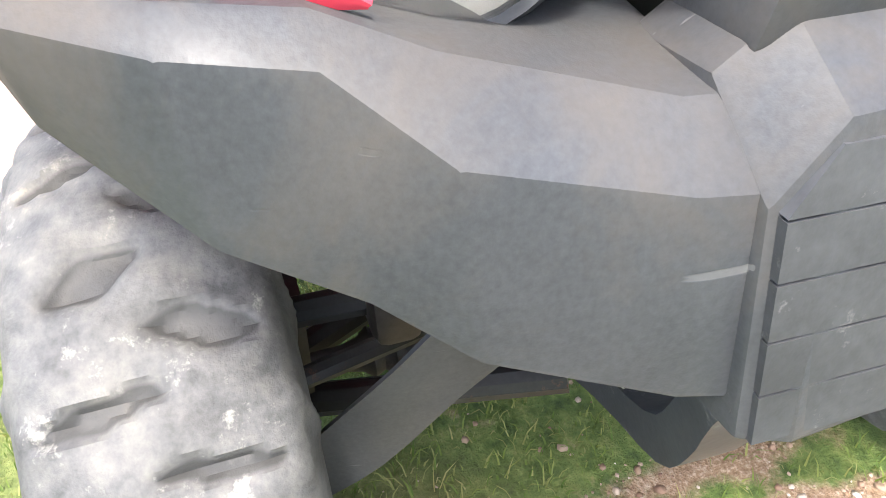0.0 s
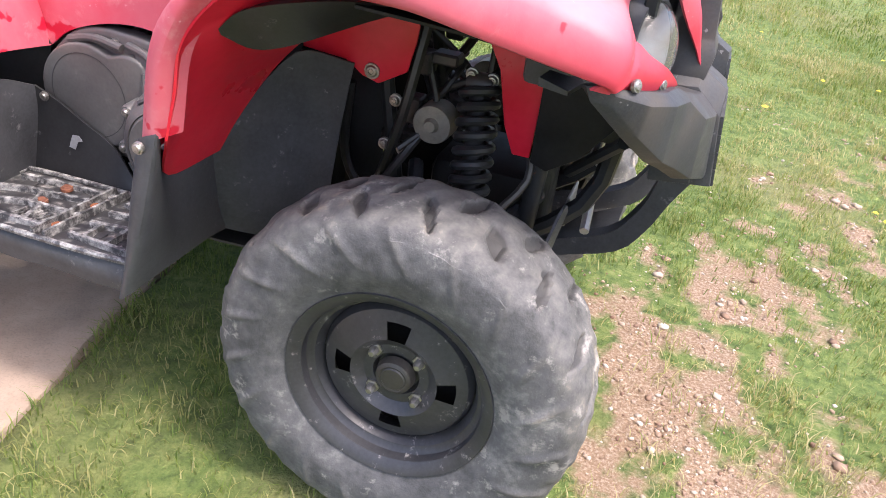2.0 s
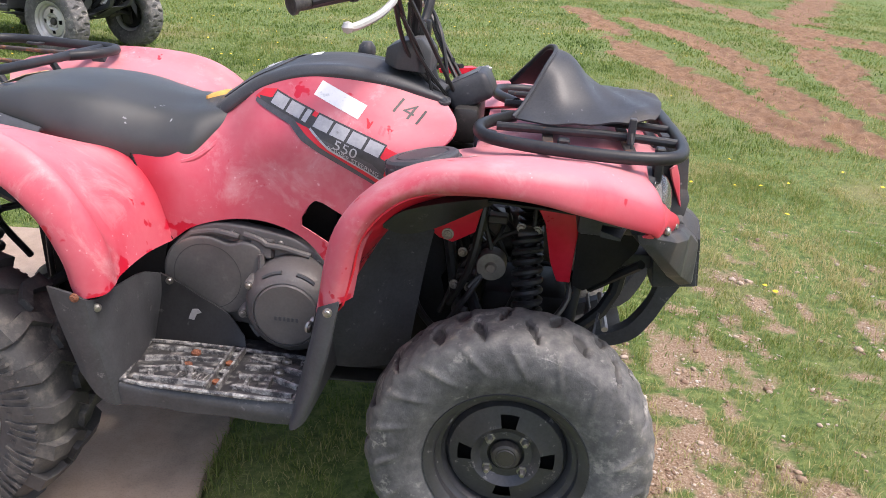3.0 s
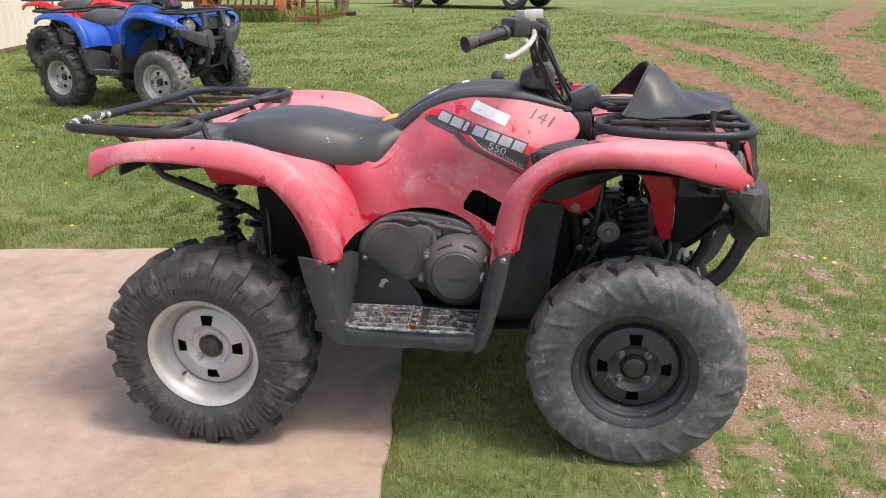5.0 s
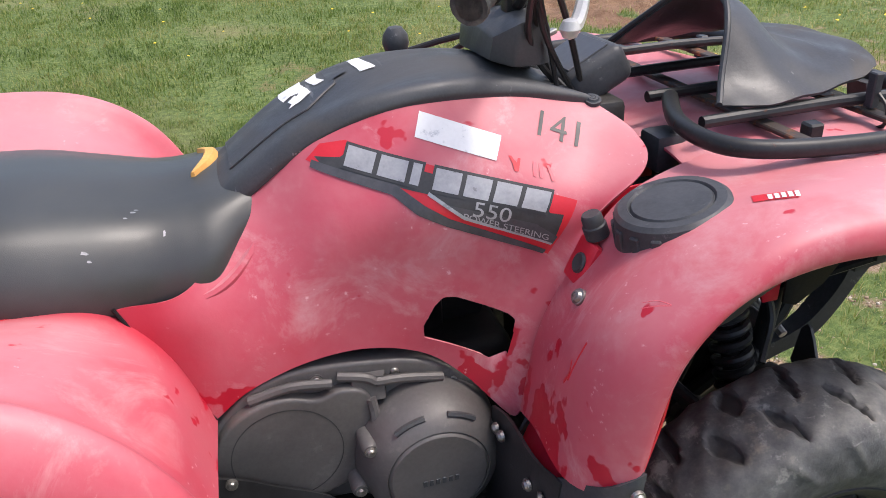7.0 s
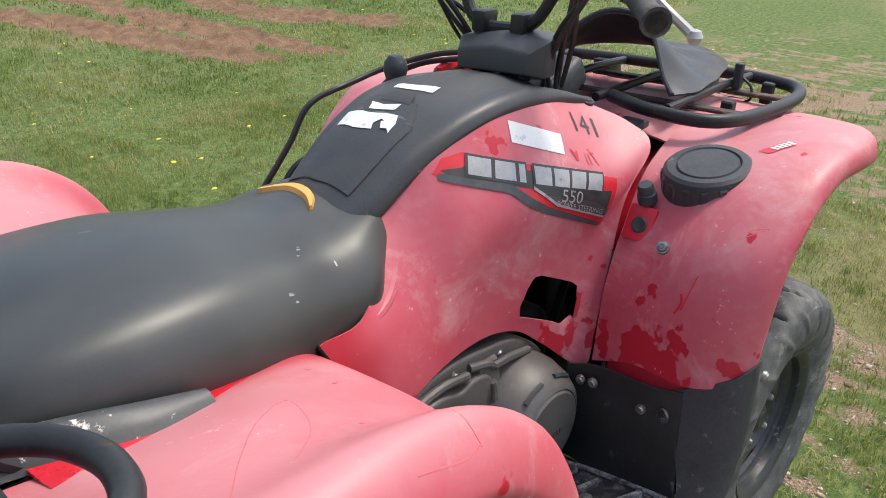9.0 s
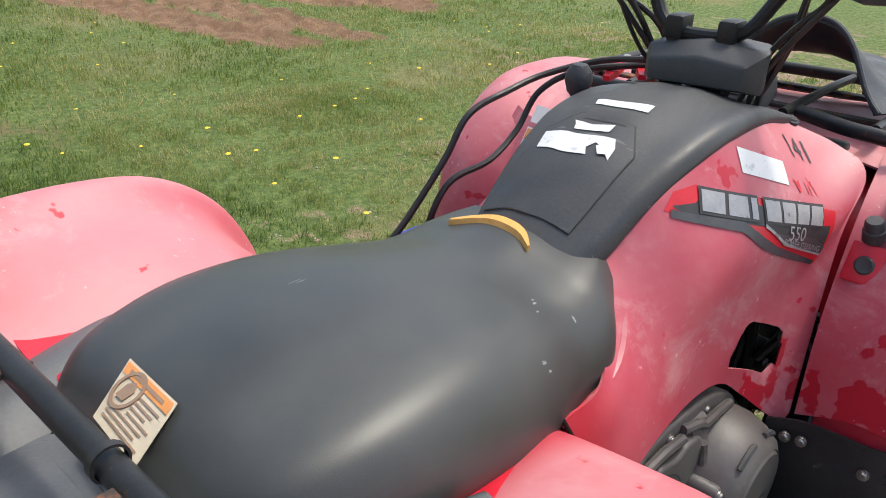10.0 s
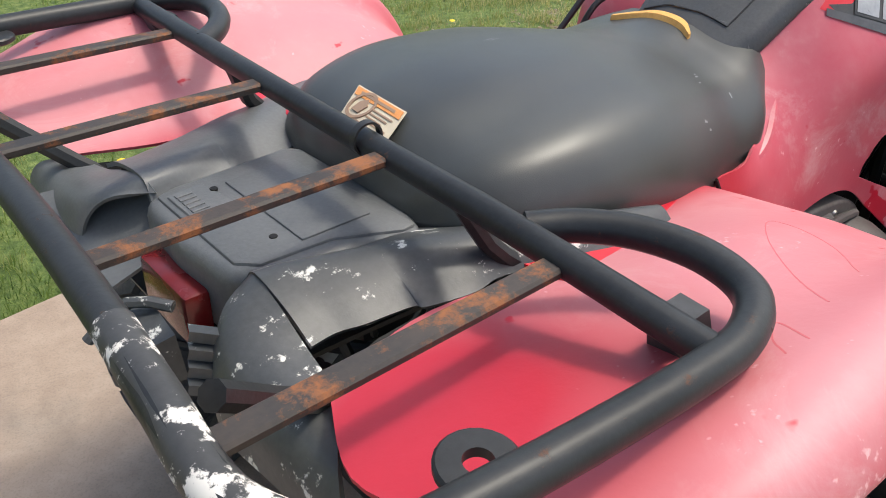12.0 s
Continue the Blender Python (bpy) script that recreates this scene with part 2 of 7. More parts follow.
def tyre_material():
    """Worn tyre: pale dust on the tread, black walls with grey scuffs, darker rubber in the hollows."""
    m, t, b = nodes_of("worn_front_tyre")
    v = coords(t)

    def attr(name):
        n = t.nodes.new("ShaderNodeAttribute")
        n.attribute_name = name
        return n.outputs["Fac"]
    big, mid, fine = noise_node(t, 6, 6, 0.65, v), noise_node(t, 38, 8, 0.7, v), noise_node(t, 260, 3, 0.6, v)
    dust = ramp(t, calc(t, "ADD", calc(t, "MULTIPLY", big, 0.50), calc(t, "MULTIPLY", mid, 0.50)), [(0.36, (0.040, 0.041, 0.042)), (0.47, (0.090, 0.090, 0.089)), (0.56, (0.135, 0.131, 0.122)), (0.66, (0.30, 0.265, 0.205))])
    wall = ramp(t, calc(t, "ADD", calc(t, "MULTIPLY", big, 0.5), calc(t, "MULTIPLY", mid, 0.5)), [(0.38, (0.042, 0.043, 0.045)), (0.53, (0.098, 0.099, 0.101)), (0.63, (0.19, 0.186, 0.18)), (0.72, (0.36, 0.34, 0.31))])
    w = calc(t, "ADD", attr("wall"), calc(t, "MULTIPLY", calc(t, "SUBTRACT", mid, 0.5), 1.1))
    col = blend(t, ramp(t, w, [(0.30, (0, 0, 0)), (0.62, (1, 1, 1))]), dust, wall)
    scuff = ramp(t, calc(t, "ADD", noise_node(t, 15, 10, 0.75, v), calc(t, "MULTIPLY", big, 0.25)), [(0.69, (0, 0, 0)), (0.76, (0.8,) * 3)])
    col = blend(t, scuff, col, (0.30, 0.29, 0.265))
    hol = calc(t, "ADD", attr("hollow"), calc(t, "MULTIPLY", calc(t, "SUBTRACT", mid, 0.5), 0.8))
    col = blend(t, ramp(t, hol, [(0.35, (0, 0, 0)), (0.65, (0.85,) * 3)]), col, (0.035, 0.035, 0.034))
    t.links.new(col, b.inputs["Base Color"])
    b.inputs["Roughness"].default_value = 0.68
    bumped(t, b, calc(t, "ADD", mid, calc(t, "MULTIPLY", fine, 0.4)), 0.45, 0.003)
    return m


FRONT_TYRE = tyre_material()
for mat in (BLACK, DARK, STEEL_BLACK, RUBBER, BUMPER):
    mat.node_tree.nodes["Principled BSDF"].inputs["Specular IOR Level"].default_value = 0.28
WHITE = worn("white_vinyl_sticker", (0.66, 0.67, 0.67), (0.76, 0.77, 0.77), (0.50, 0.52, 0.54), 0.60, 0.35, 0, 60, 0.03)
PAPER = plain("yellowed_label", (0.50, 0.43, 0.31), (0.60, 0.53, 0.40), 0.6, 0, 20, 200, 0.1)
INK = plain("dark_print", (0.03, 0.03, 0.03), (0.05, 0.05, 0.05), 0.5, 0, 40, 200, 0)
BROWN_INK = plain("brown_print", (0.26, 0.17, 0.11), (0.32, 0.21, 0.14), 0.6, 0, 40, 200, 0)
ORANGE_INK = plain("orange_print", (0.62, 0.24, 0.06), (0.70, 0.30, 0.09), 0.5, 0, 40, 200, 0)
RED_INK = plain("red_print", (0.55, 0.015, 0.025), (0.62, 0.02, 0.035), 0.4, 0, 40, 200, 0)
PALE_RED_INK = plain("faded_red_print", (0.66, 0.10, 0.13), (0.7, 0.13, 0.15), 0.5, 0, 40, 200, 0)
SILVER_INK = plain("silver_print", (0.28, 0.285, 0.29), (0.40, 0.405, 0.41), 0.35, 0.2, 40, 200, 0)
GREY_INK = plain("grey_print", (0.045, 0.045, 0.048), (0.075, 0.075, 0.08), 0.4, 0, 40, 200, 0)
RUB = plain("rubbed_red_plastic", (0.56, 0.10, 0.12), (0.60, 0.15, 0.17), 0.5, 0, 40, 200, 0)
FOAM = plain("yellow_foam", (0.58, 0.29, 0.07), (0.72, 0.40, 0.12), 0.85, 0, 60, 400, 0.4)
CABLE = plain("black_cable", (0.012, 0.012, 0.012), (0.022, 0.022, 0.022), 0.45, 0, 30, 200, 0.1)
BLUE_JUG = plain("translucent_blue_jug", (0.02, 0.035, 0.30), (0.03, 0.05, 0.42), 0.3, 0, 12, 100, 0.1)
SIDING = plain("cream_metal_siding", (0.60, 0.57, 0.47), (0.68, 0.65, 0.55), 0.5, 0.0, 0.8, 30, 0.1)
ORANGE_PAINT = worn("faded_orange_machine_paint", (0.38, 0.085, 0.035), (0.50, 0.13, 0.05), (0.20, 0.07, 0.035), 0.55, 0.6, 0, 5, 0.1)
WOOD = worn("weathered_rusty_post", (0.13, 0.075, 0.05), (0.22, 0.13, 0.09), (0.25, 0.2, 0.16), 0.6, 0.85, 0, 6, 0.1)
SILVER_PAINT = plain("silver_car_paint", (0.42, 0.43, 0.44), (0.5, 0.51, 0.52), 0.28, 0.4, 3, 50, 0.02)
YELLOW = plain("dandelion_yellow", (0.75, 0.52, 0.02), (0.85, 0.62, 0.04), 0.7, 0, 60, 300, 0)


def lens_glass():
    m, t, b = nodes_of("headlight_lens")
    b.inputs["Base Color"].default_value = (0.75, 0.74, 0.70, 1)
    b.inputs["Transmission Weight"].default_value = 0.9
    b.inputs["IOR"].default_value = 1.03
    b.inputs["Coat Weight"].default_value = 1.0
    b.inputs["Coat Roughness"].default_value = 0.08
    v = coords(t)
    t.links.new(ramp(t, noise_node(t, 40, 6, 0.7, v), [(0.4, (0.04,) * 3), (0.75, (0.25,) * 3)]), b.inputs["Roughness"])
    return m


GLASS = lens_glass()
REFLECTOR = plain("headlight_reflector", (0.32, 0.32, 0.31), (0.48, 0.48, 0.46), 0.42, 0.6, 30, 200, 0.05)


# ---- building helpers ----
def part(name, bm, material, parent, label="", sharp=35.0):
    me = bpy.data.meshes.new(name)
    bm.normal_update()
    bm.to_mesh(me)
    bm.free()
    me.materials.append(material)
    me.polygons.foreach_set("use_smooth", [True] * len(me.polygons))
    me.set_sharp_from_angle(angle=radians(sharp))
    ob = new(name, me)
    ob.parent = parent
    if label:
        ob["label"] = label
    return ob


def thing(name, label, category, at=None, group="", kind=""):
    ob = new(name)
    ob.empty_display_size = 0.1
    if at is not None:
        ob.matrix_world = at
    return tagged(ob, label, category, group, kind)


def joined(*bms):
    """Several bmeshes in one."""
    out = bms[0]
    for b in bms[1:]:
        me = bpy.data.meshes.new("tmp")
        b.to_mesh(me)
        b.free()
        out.from_mesh(me)
        bpy.data.meshes.remove(me)
    return out


def bm_from(verts, faces):
    bm = bmesh.new()
    vs = [bm.verts.new(v) for v in verts]
    for f in faces:
        try:
            bm.faces.new([vs[i] for i in f])
        except ValueError:
            pass
    return bm


def spline(pts, n, closed=False):
    """Catmull-Rom through the points, n steps a span."""
    p = [np.array(q, float) for q in pts]
    m = len(p)
    out = []
    for i in range(m if closed else m - 1):
        if closed:
            a, b, c, d = p[i - 1], p[i], p[(i + 1) % m], p[(i + 2) % m]
        else:
            b, c = p[i], p[i + 1]
            a = p[i - 1] if i else 2 * b - c
            d = p[i + 2] if i + 2 < m else 2 * c - b
        for k in range(n):
            u = k / n
            out.append(0.5 * (2 * b + (c - a) * u + (2 * a - 5 * b + 4 * c - d) * u * u + (3 * b - a - 3 * c + d) * u ** 3))
    if not closed:
        out.append(p[-1])
    return out


def tube(pts, r, n=6, seg=10, closed=False, smooth=True, r_end=None):
    """A round bar along a line."""
    line = spline(pts, n, closed) if smooth else [np.array(q, float) for q in pts]
    m = len(line)
    verts, faces = [], []
    up = None
    for i, c in enumerate(line):
        a = line[i - 1] if (closed or i) else line[i]
        b = line[(i + 1) % m] if (closed or i < m - 1) else line[i]
        d = (b - a) / (np.linalg.norm(b - a) + 1e-9)
        if up is None:
            up = np.cross(d, (0, 0, 1.0))
            if np.linalg.norm(up) < 0.1:
                up = np.cross(d, (0, 1.0, 0))
        up = up - d * np.dot(up, d)
        up = up / np.linalg.norm(up)
        side = np.cross(d, up)
        rr = r if r_end is None else r + (r_end - r) * i / (m - 1)
        for k in range(seg):
            t = 2 * math.pi * k / seg
            verts.append(c + rr * (math.cos(t) * up + math.sin(t) * side))
    for i in range(m if closed else m - 1):
        for k in range(seg):
            j = (i + 1) % m
            faces.append((i * seg + k, i * seg + (k + 1) % seg, j * seg + (k + 1) % seg, j * seg + k))
    if not closed:
        faces += [tuple(range(seg))[::-1], tuple(range((m - 1) * seg, m * seg))]
    bm = bm_from(verts, faces)
    bmesh.ops.recalc_face_normals(bm, faces=bm.faces)
    return bm


def lathe(profile, seg=48, axis="y", at=(0, 0, 0), sign=1.0):
    """A profile of (radius, height) turned round an axis; the height runs along sign * axis."""
    verts, faces = [], []
    n = len(profile)
    for k in range(seg):
        t = 2 * math.pi * k / seg
        for r, h in profile:
            a, b, c = r * math.cos(t), r * math.sin(t), h * sign
            v = {"y": (a, c, b), "z": (a, b, c), "x": (c, a, b)}[axis]
            verts.append(tuple(v[i] + at[i] for i in range(3)))
    for k in range(seg):
        j = (k + 1) % seg
        for i in range(n - 1):
            faces.append((k * n + i, k * n + i + 1, j * n + i + 1, j * n + i))
    bm = bm_from(verts, faces)
    bmesh.ops.remove_doubles(bm, verts=bm.verts, dist=1e-5)
    bmesh.ops.recalc_face_normals(bm, faces=bm.faces)
    return bm


def box(lo, hi, bevel=0.004, seg=2, turn=None):
    bm = bmesh.new()
    bmesh.ops.create_cube(bm, size=1.0)
    for v in bm.verts:
        v.co = Vector([lo[i] + (v.co[i] + 0.5) * (hi[i] - lo[i]) for i in range(3)])
    if bevel:
        bmesh.ops.bevel(bm, geom=bm.edges[:], offset=bevel, segments=seg, affect="EDGES", profile=0.5)
    if turn is not None:
        bmesh.ops.transform(bm, matrix=turn, verts=bm.verts)
    return bm


def slab(outline, a, b, axis="y", bevel=0.003, seg=2):
    """A flat outline (in the two other axes) given thickness from a to b along the axis."""
    def put(p, h):
        return {"y": (p[0], h, p[1]), "z": (p[0], p[1], h), "x": (h, p[0], p[1])}[axis]
    n = len(outline)
    verts = [put(p, a) for p in outline] + [put(p, b) for p in outline]
    faces = [tuple(range(n)), tuple(range(n, 2 * n))[::-1]] + [(i, i + n, (i + 1) % n + n, (i + 1) % n) for i in range(n)]
    bm = bm_from(verts, faces)
    bmesh.ops.recalc_face_normals(bm, faces=bm.faces)
    if bevel:
        bmesh.ops.bevel(bm, geom=bm.edges[:], offset=bevel, segments=seg, affect="EDGES", profile=0.5, clamp_overlap=True)
    return bm


def sheet(sections, nu=6, nv=6, side=1.0, thick=0.004, hole=None):
    """A moulded shell through sections of equal point counts (x, width, z), width taken to the given side; hole: an outline in x, z to open."""
    rows = [spline(s, nv) for s in sections]
    cols = [spline([r[j] for r in rows], nu) for j in range(len(rows[0]))]
    nr, nc = len(cols[0]), len(cols)
    verts = [(cols[j][i][0], cols[j][i][1] * side, cols[j][i][2]) for i in range(nr) for j in range(nc)]
    faces = [(i * nc + j, i * nc + j + 1, (i + 1) * nc + j + 1, (i + 1) * nc + j) for i in range(nr - 1) for j in range(nc - 1)]
    if hole:
        h = np.array(hole, float)
        k = len(h)

        def inside(x, z):
            s = False
            for a in range(k):
                (x0, z0), (x1, z1) = h[a - 1], h[a]
                if (z0 > z) != (z1 > z) and x < (x1 - x0) * (z - z0) / (z1 - z0) + x0:
                    s = not s
            return s
        inn = [inside(v[0], v[2]) for v in verts]
        kept = [f for f in faces if not all(inn[q] for q in f)]
        used = {q for f in kept for q in f}
        for q in used:
            if inn[q]:
                best = None
                p = np.array((verts[q][0], verts[q][2]))
                for a in range(k):
                    d = h[a] - h[a - 1]
                    u = min(1, max(0, np.dot(p - h[a - 1], d) / np.dot(d, d)))
                    c = h[a - 1] + u * d
                    e = np.linalg.norm(p - c)
                    if best is None or e < best[0]:
                        best = (e, c)
                verts[q] = (best[1][0], verts[q][1], best[1][1])
        faces = kept
    bm = bm_from(verts, faces)
    loose = [v for v in bm.verts if not v.link_faces]
    bmesh.ops.delete(bm, geom=loose, context="VERTS")
    bmesh.ops.recalc_face_normals(bm, faces=bm.faces)
    mean = sum((f.normal * f.calc_area() for f in bm.faces), Vector())
    if mean.y * side + mean.z < 0:
        bmesh.ops.reverse_faces(bm, faces=bm.faces)
    if thick:
        bm.normal_update()
        flip = bmesh.ops.duplicate(bm, geom=bm.verts[:] + bm.edges[:] + bm.faces[:])
        top_edges = [e for e in bm.edges if e.is_boundary]
        new_faces = [g for g in flip["geom"] if isinstance(g, bmesh.types.BMFace)]
        new_verts = [g for g in flip["geom"] if isinstance(g, bmesh.types.BMVert)]
        for v in new_verts:
            v.co -= v.normal * thick
        bmesh.ops.reverse_faces(bm, faces=new_faces)
        vm = flip["vert_map"]
        new_set = set(new_verts)
        for e in top_edges:
            if e.verts[0] in new_set:
                continue
            a, b = e.verts
            try:
                bm.faces.new((a, b, vm[b], vm[a]))
            except (ValueError, KeyError):
                pass
        bmesh.ops.recalc_face_normals(bm, faces=bm.faces)
    return bm


def hull_loft(sections, cap=True, n=1, side=1.0, smooth=False):
    """A solid through closed sections of equal point counts."""
    rows = [np.array(s, float) for s in sections]
    if smooth:
        k = len(rows[0])
        cols = [spline([r[j] for r in rows], n) for j in range(k)]
        rows = [np.array([cols[j][i] for j in range(k)]) for i in range(len(cols[0]))]
    k = len(rows[0])
    verts = [(p[0], p[1] * side, p[2]) for r in rows for p in r]
    faces = [(i * k + j, i * k + (j + 1) % k, (i + 1) * k + (j + 1) % k, (i + 1) * k + j) for i in range(len(rows) - 1) for j in range(k)]
    if cap:
        faces += [tuple(range(k)), tuple(range((len(rows) - 1) * k, len(rows) * k))]
    bm = bm_from(verts, faces)
    bmesh.ops.recalc_face_normals(bm, faces=bm.faces)
    return bm


def bolt(at, out, r=0.008, h=0.005):
    """A domed socket screw on a washer that faces along out."""
    bm = lathe([(0, h), (r * 0.38, h), (r * 0.40, h * 0.5), (r * 0.45, h), (r * 0.75, h * 0.95), (r, h * 0.35), (r * 1.25, h * 0.3), (r * 1.3, 0), (r * 1.3, -0.004)], 12, "z")
    q = Vector((0, 0, 1)).rotation_difference(Vector(out).normalized()).to_matrix().to_4x4()
    bmesh.ops.transform(bm, matrix=Matrix.Translation(at) @ q, verts=bm.verts)
    return bm


def text_bm(body, size, depth=0.0008):
    """Lettering as a mesh in the x, y plane, centred."""
    c = bpy.data.curves.new("lettering", "FONT")
    c.body, c.size, c.align_x, c.align_y, c.extrude = body, size, "CENTER", "CENTER", depth
    ob = bpy.data.objects.new("lettering", c)
    scene.collection.objects.link(ob)
    me = bpy.data.meshes.new_from_object(ob.evaluated_get(bpy.context.evaluated_depsgraph_get()))
    bm = bmesh.new()
    bm.from_mesh(me)
    bpy.data.meshes.remove(me)
    bpy.data.objects.remove(ob)
    bpy.data.curves.remove(c)
    return bm


def plane_at(origin, along, up):
    """The matrix that takes x along a line and y up it, on a surface."""
    a = Vector(along).normalized()
    n = a.cross(Vector(up)).normalized()
    u = n.cross(a)
    m = Matrix((a, u, n)).transposed().to_4x4()
    m.translation = origin
    return m


def moved(bm, m):
    bmesh.ops.transform(bm, matrix=m, verts=bm.verts)
    return bm


# ---- the quad bikes ----
HUB = 0.305


def tyre_bm(R, half, rim_r, dents=False, lugs=0, out=1.0):
    """A balloon tyre round the y axis, flattened where it stands; dents: worn hollows between lugs; lugs: pairs of cleats."""
    prof = [(rim_r - 0.004, half * 0.72), (rim_r + 0.012, half * 0.84), (rim_r + 0.05, half * 1.0), (R - 0.055, half * 1.0), (R - 0.022, half * 0.90),
            (R - 0.006, half * 0.66), (R, half * 0.3), (R + 0.001, 0)]
    prof = prof + [(r, -h) for r, h in prof[-2::-1]]
    line = spline([(r, h, 0) for r, h in prof], 8 if dents else 4)
    n, m = (300 if dents else 132), len(line)
    verts, faces, hollow, ridge = [], [], {}, {}
    for k in range(n):
        t = 2 * math.pi * k / n
        for i, p in enumerate(line):
            r, h = p[0], p[1]
            if dents and r > R - 0.03:
                for row, off, wide in ((0.36, 0.0, 0.040), (-0.40, 0.5, 0.040)):
                    step = 2 * math.pi / 19
                    cell = math.floor(t / step + off)
                    a = ((t / step + off) % 1.0 - 0.5) * step * R + 0.006 * math.sin(cell * 2.3)
                    b = h - row * half * 0.9 - 0.006 * math.sin(cell * 1.7)
                    a = a + (0.24 + 0.12 * math.sin(cell * 5.1)) * b * (1 if row > 0 else -1)
                    grain = 0.82 + 0.3 * math.sin(cell * 3.9 + row * 7)
                    q = abs(a / (0.017 * grain) + 0.10 * math.sin(140 * b + cell)) ** 1.5 + abs(b / (wide * (1.5 - 0.55 * grain)) + 0.06 * math.sin(190 * a)) ** 1.5
                    if q < 1.15:
                        r -= 0.010 * min(1, 1.8 * (1.15 - q))
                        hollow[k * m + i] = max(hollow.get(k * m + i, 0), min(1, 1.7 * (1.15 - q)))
                r += 0.003 * math.sin(3 * t + 9 * h) + 0.0016 * math.sin(19 * t + 60 * h) + 0.0012 * math.sin(41 * t - 95 * h)
            if dents and R - 0.095 < r < R - 0.012 and abs(h) > half * 0.8:
                ph = (t / (2 * math.pi / 19) + (0.45 if h > 0 else 0.95) + 7.0 * (R - r)) % 1.0
                g = max(0.0, 1 - abs(ph - 0.5) / 0.14) * min(1.0, (r - R + 0.095) / 0.03)
                h *= 1 + 0.05 * g
                ridge[k * m + i] = g
            z = r * math.sin(t)
            verts.append((r * math.cos(t), h * out, max(z, -HUB + 0.002)))
    for k in range(n):
        j = (k + 1) % n
        for i in range(m - 1):
            faces.append((k * m + i, k * m + i + 1, j * m + i + 1, j * m + i))
    bm = bm_from(verts, faces)
    bm.verts.index_update()
    lay_h, lay_w = bm.verts.layers.float.new("hollow"), bm.verts.layers.float.new("wall")
    for v in bm.verts:
        r = math.hypot(v.co.x, v.co.z)
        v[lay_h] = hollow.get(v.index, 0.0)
        v[lay_w] = min(1.0, max(0.0, (R - 0.008 - r) / 0.05)) * (1 - 0.8 * ridge.get(v.index, 0.0))
    bmesh.ops.recalc_face_normals(bm, faces=bm.faces)
    return bm


def cleats_bm(R, half, pairs):
    """Chunky angled cleats that wrap the shoulders of a mud tyre."""
    rnd = random.Random(4)
    bms = []
    for k in range(pairs):
        for s in (1, -1):
            t0 = 2 * math.pi * (k + (0.5 if s > 0 else 0)) / pairs
            secs = []
            for u, top, wide in ((0.0, 0.017, 0.030), (0.35, 0.019, 0.026), (0.70, 0.019, 0.032), (0.95, 0.020, 0.040), (1.10, 0.016, 0.038), (1.10, 0.008, 0.030)):
                h = s * half * (-0.06 + u)
                base = R - (0.0 if u < 0.5 else (0.004 if u < 0.8 else (0.014 if u < 1 else (0.036 if u < 1.06 else 0.068))))
                bend = t0 + (0.14 * u + 0.05 * math.sin(5 * u)) * 1.0
                top += rnd.uniform(-0.002, 0.002)
                pts = []
                for dr, dw in ((-0.006, -wide / 2 - 0.003), (top, -wide / 2), (top, wide / 2), (-0.006, wide / 2 + 0.003)):
                    rr = base + dr
                    tt = bend + dw / R
                    z = rr * math.sin(tt)
                    pts.append((rr * math.cos(tt), h, max(z, -HUB + 0.002)))
                secs.append(pts)
            bms.append(hull_loft(secs))
            for j in (-1, 0, 1, 2):
                t1 = t0 + 0.17 + 0.075 * j
                ends = []
                for rr, up, w in ((R - 0.030, 0.004, 0.008), (R - 0.062, 0.005, 0.006), (R - 0.098 + 0.010 * (j % 2), 0.002, 0.004)):
                    tt = t1 + 0.5 * (R - 0.030 - rr)
                    y0 = half * 1.0
                    c = (rr * math.cos(tt), rr * math.sin(tt))
                    e = (-math.sin(tt) * w / 2, math.cos(tt) * w / 2)
                    ends.append([(c[0] - e[0], s * (y0 - .006), c[1] - e[1]), (c[0] - e[0], s * (y0 + up), c[1] - e[1]), (c[0] + e[0], s * (y0 + up), c[1] + e[1]), (c[0] + e[0], s * (y0 - .006), c[1] + e[1])])
                if c[1] > -HUB + .03:
                    bms.append(hull_loft(ends))
    return joined(*bms)


def rim_bm(rim_r, half, face, out):
    """A pressed steel wheel with four openings; face: how far the disc stands out from the tyre's middle."""
    prof = [(rim_r - 0.005, -half * 0.8), (rim_r - 0.024, -half * 0.55), (rim_r - 0.032, face - 0.05), (0.132, face - 0.022), (0.127, face - 0.012), (0.122, face - 0.004), (0.104, face + 0.001),
            (0.074, face + 0.008), (0.068, face + 0.004), (0.056, face - 0.006), (0.040, face - 0.006), (0.036, face - 0.02), (0.0, face - 0.02)]
    lip = [(0.130, face - 0.020), (0.134, face - 0.008), (0.140, face + 0.002), (rim_r - 0.020, half * 0.45 + 0.004), (rim_r - 0.014, half * 0.56), (rim_r - 0.012, half * 0.72), (rim_r - 0.002, half * 0.82), (rim_r + 0.009, half * 0.86), (rim_r + 0.011, half * 0.80), (rim_r - 0.004, half * 0.7)]
    bm = lathe(prof, 96, "y", sign=out)
    gone = []
    for f in bm.faces:
        c = f.calc_center_median()
        r, a = math.hypot(c.x, c.z), math.degrees(math.atan2(c.z, c.x)) % 90
        wide = 10.5 + 5.0 * (r - 0.074) / 0.03
        if 0.074 < r < 0.104 and (a > 90 - wide or a < wide):
            gone.append(f)
    bmesh.ops.delete(bm, geom=gone, context="FACES")
    return joined(bm, lathe(lip, 96, "y", sign=out))


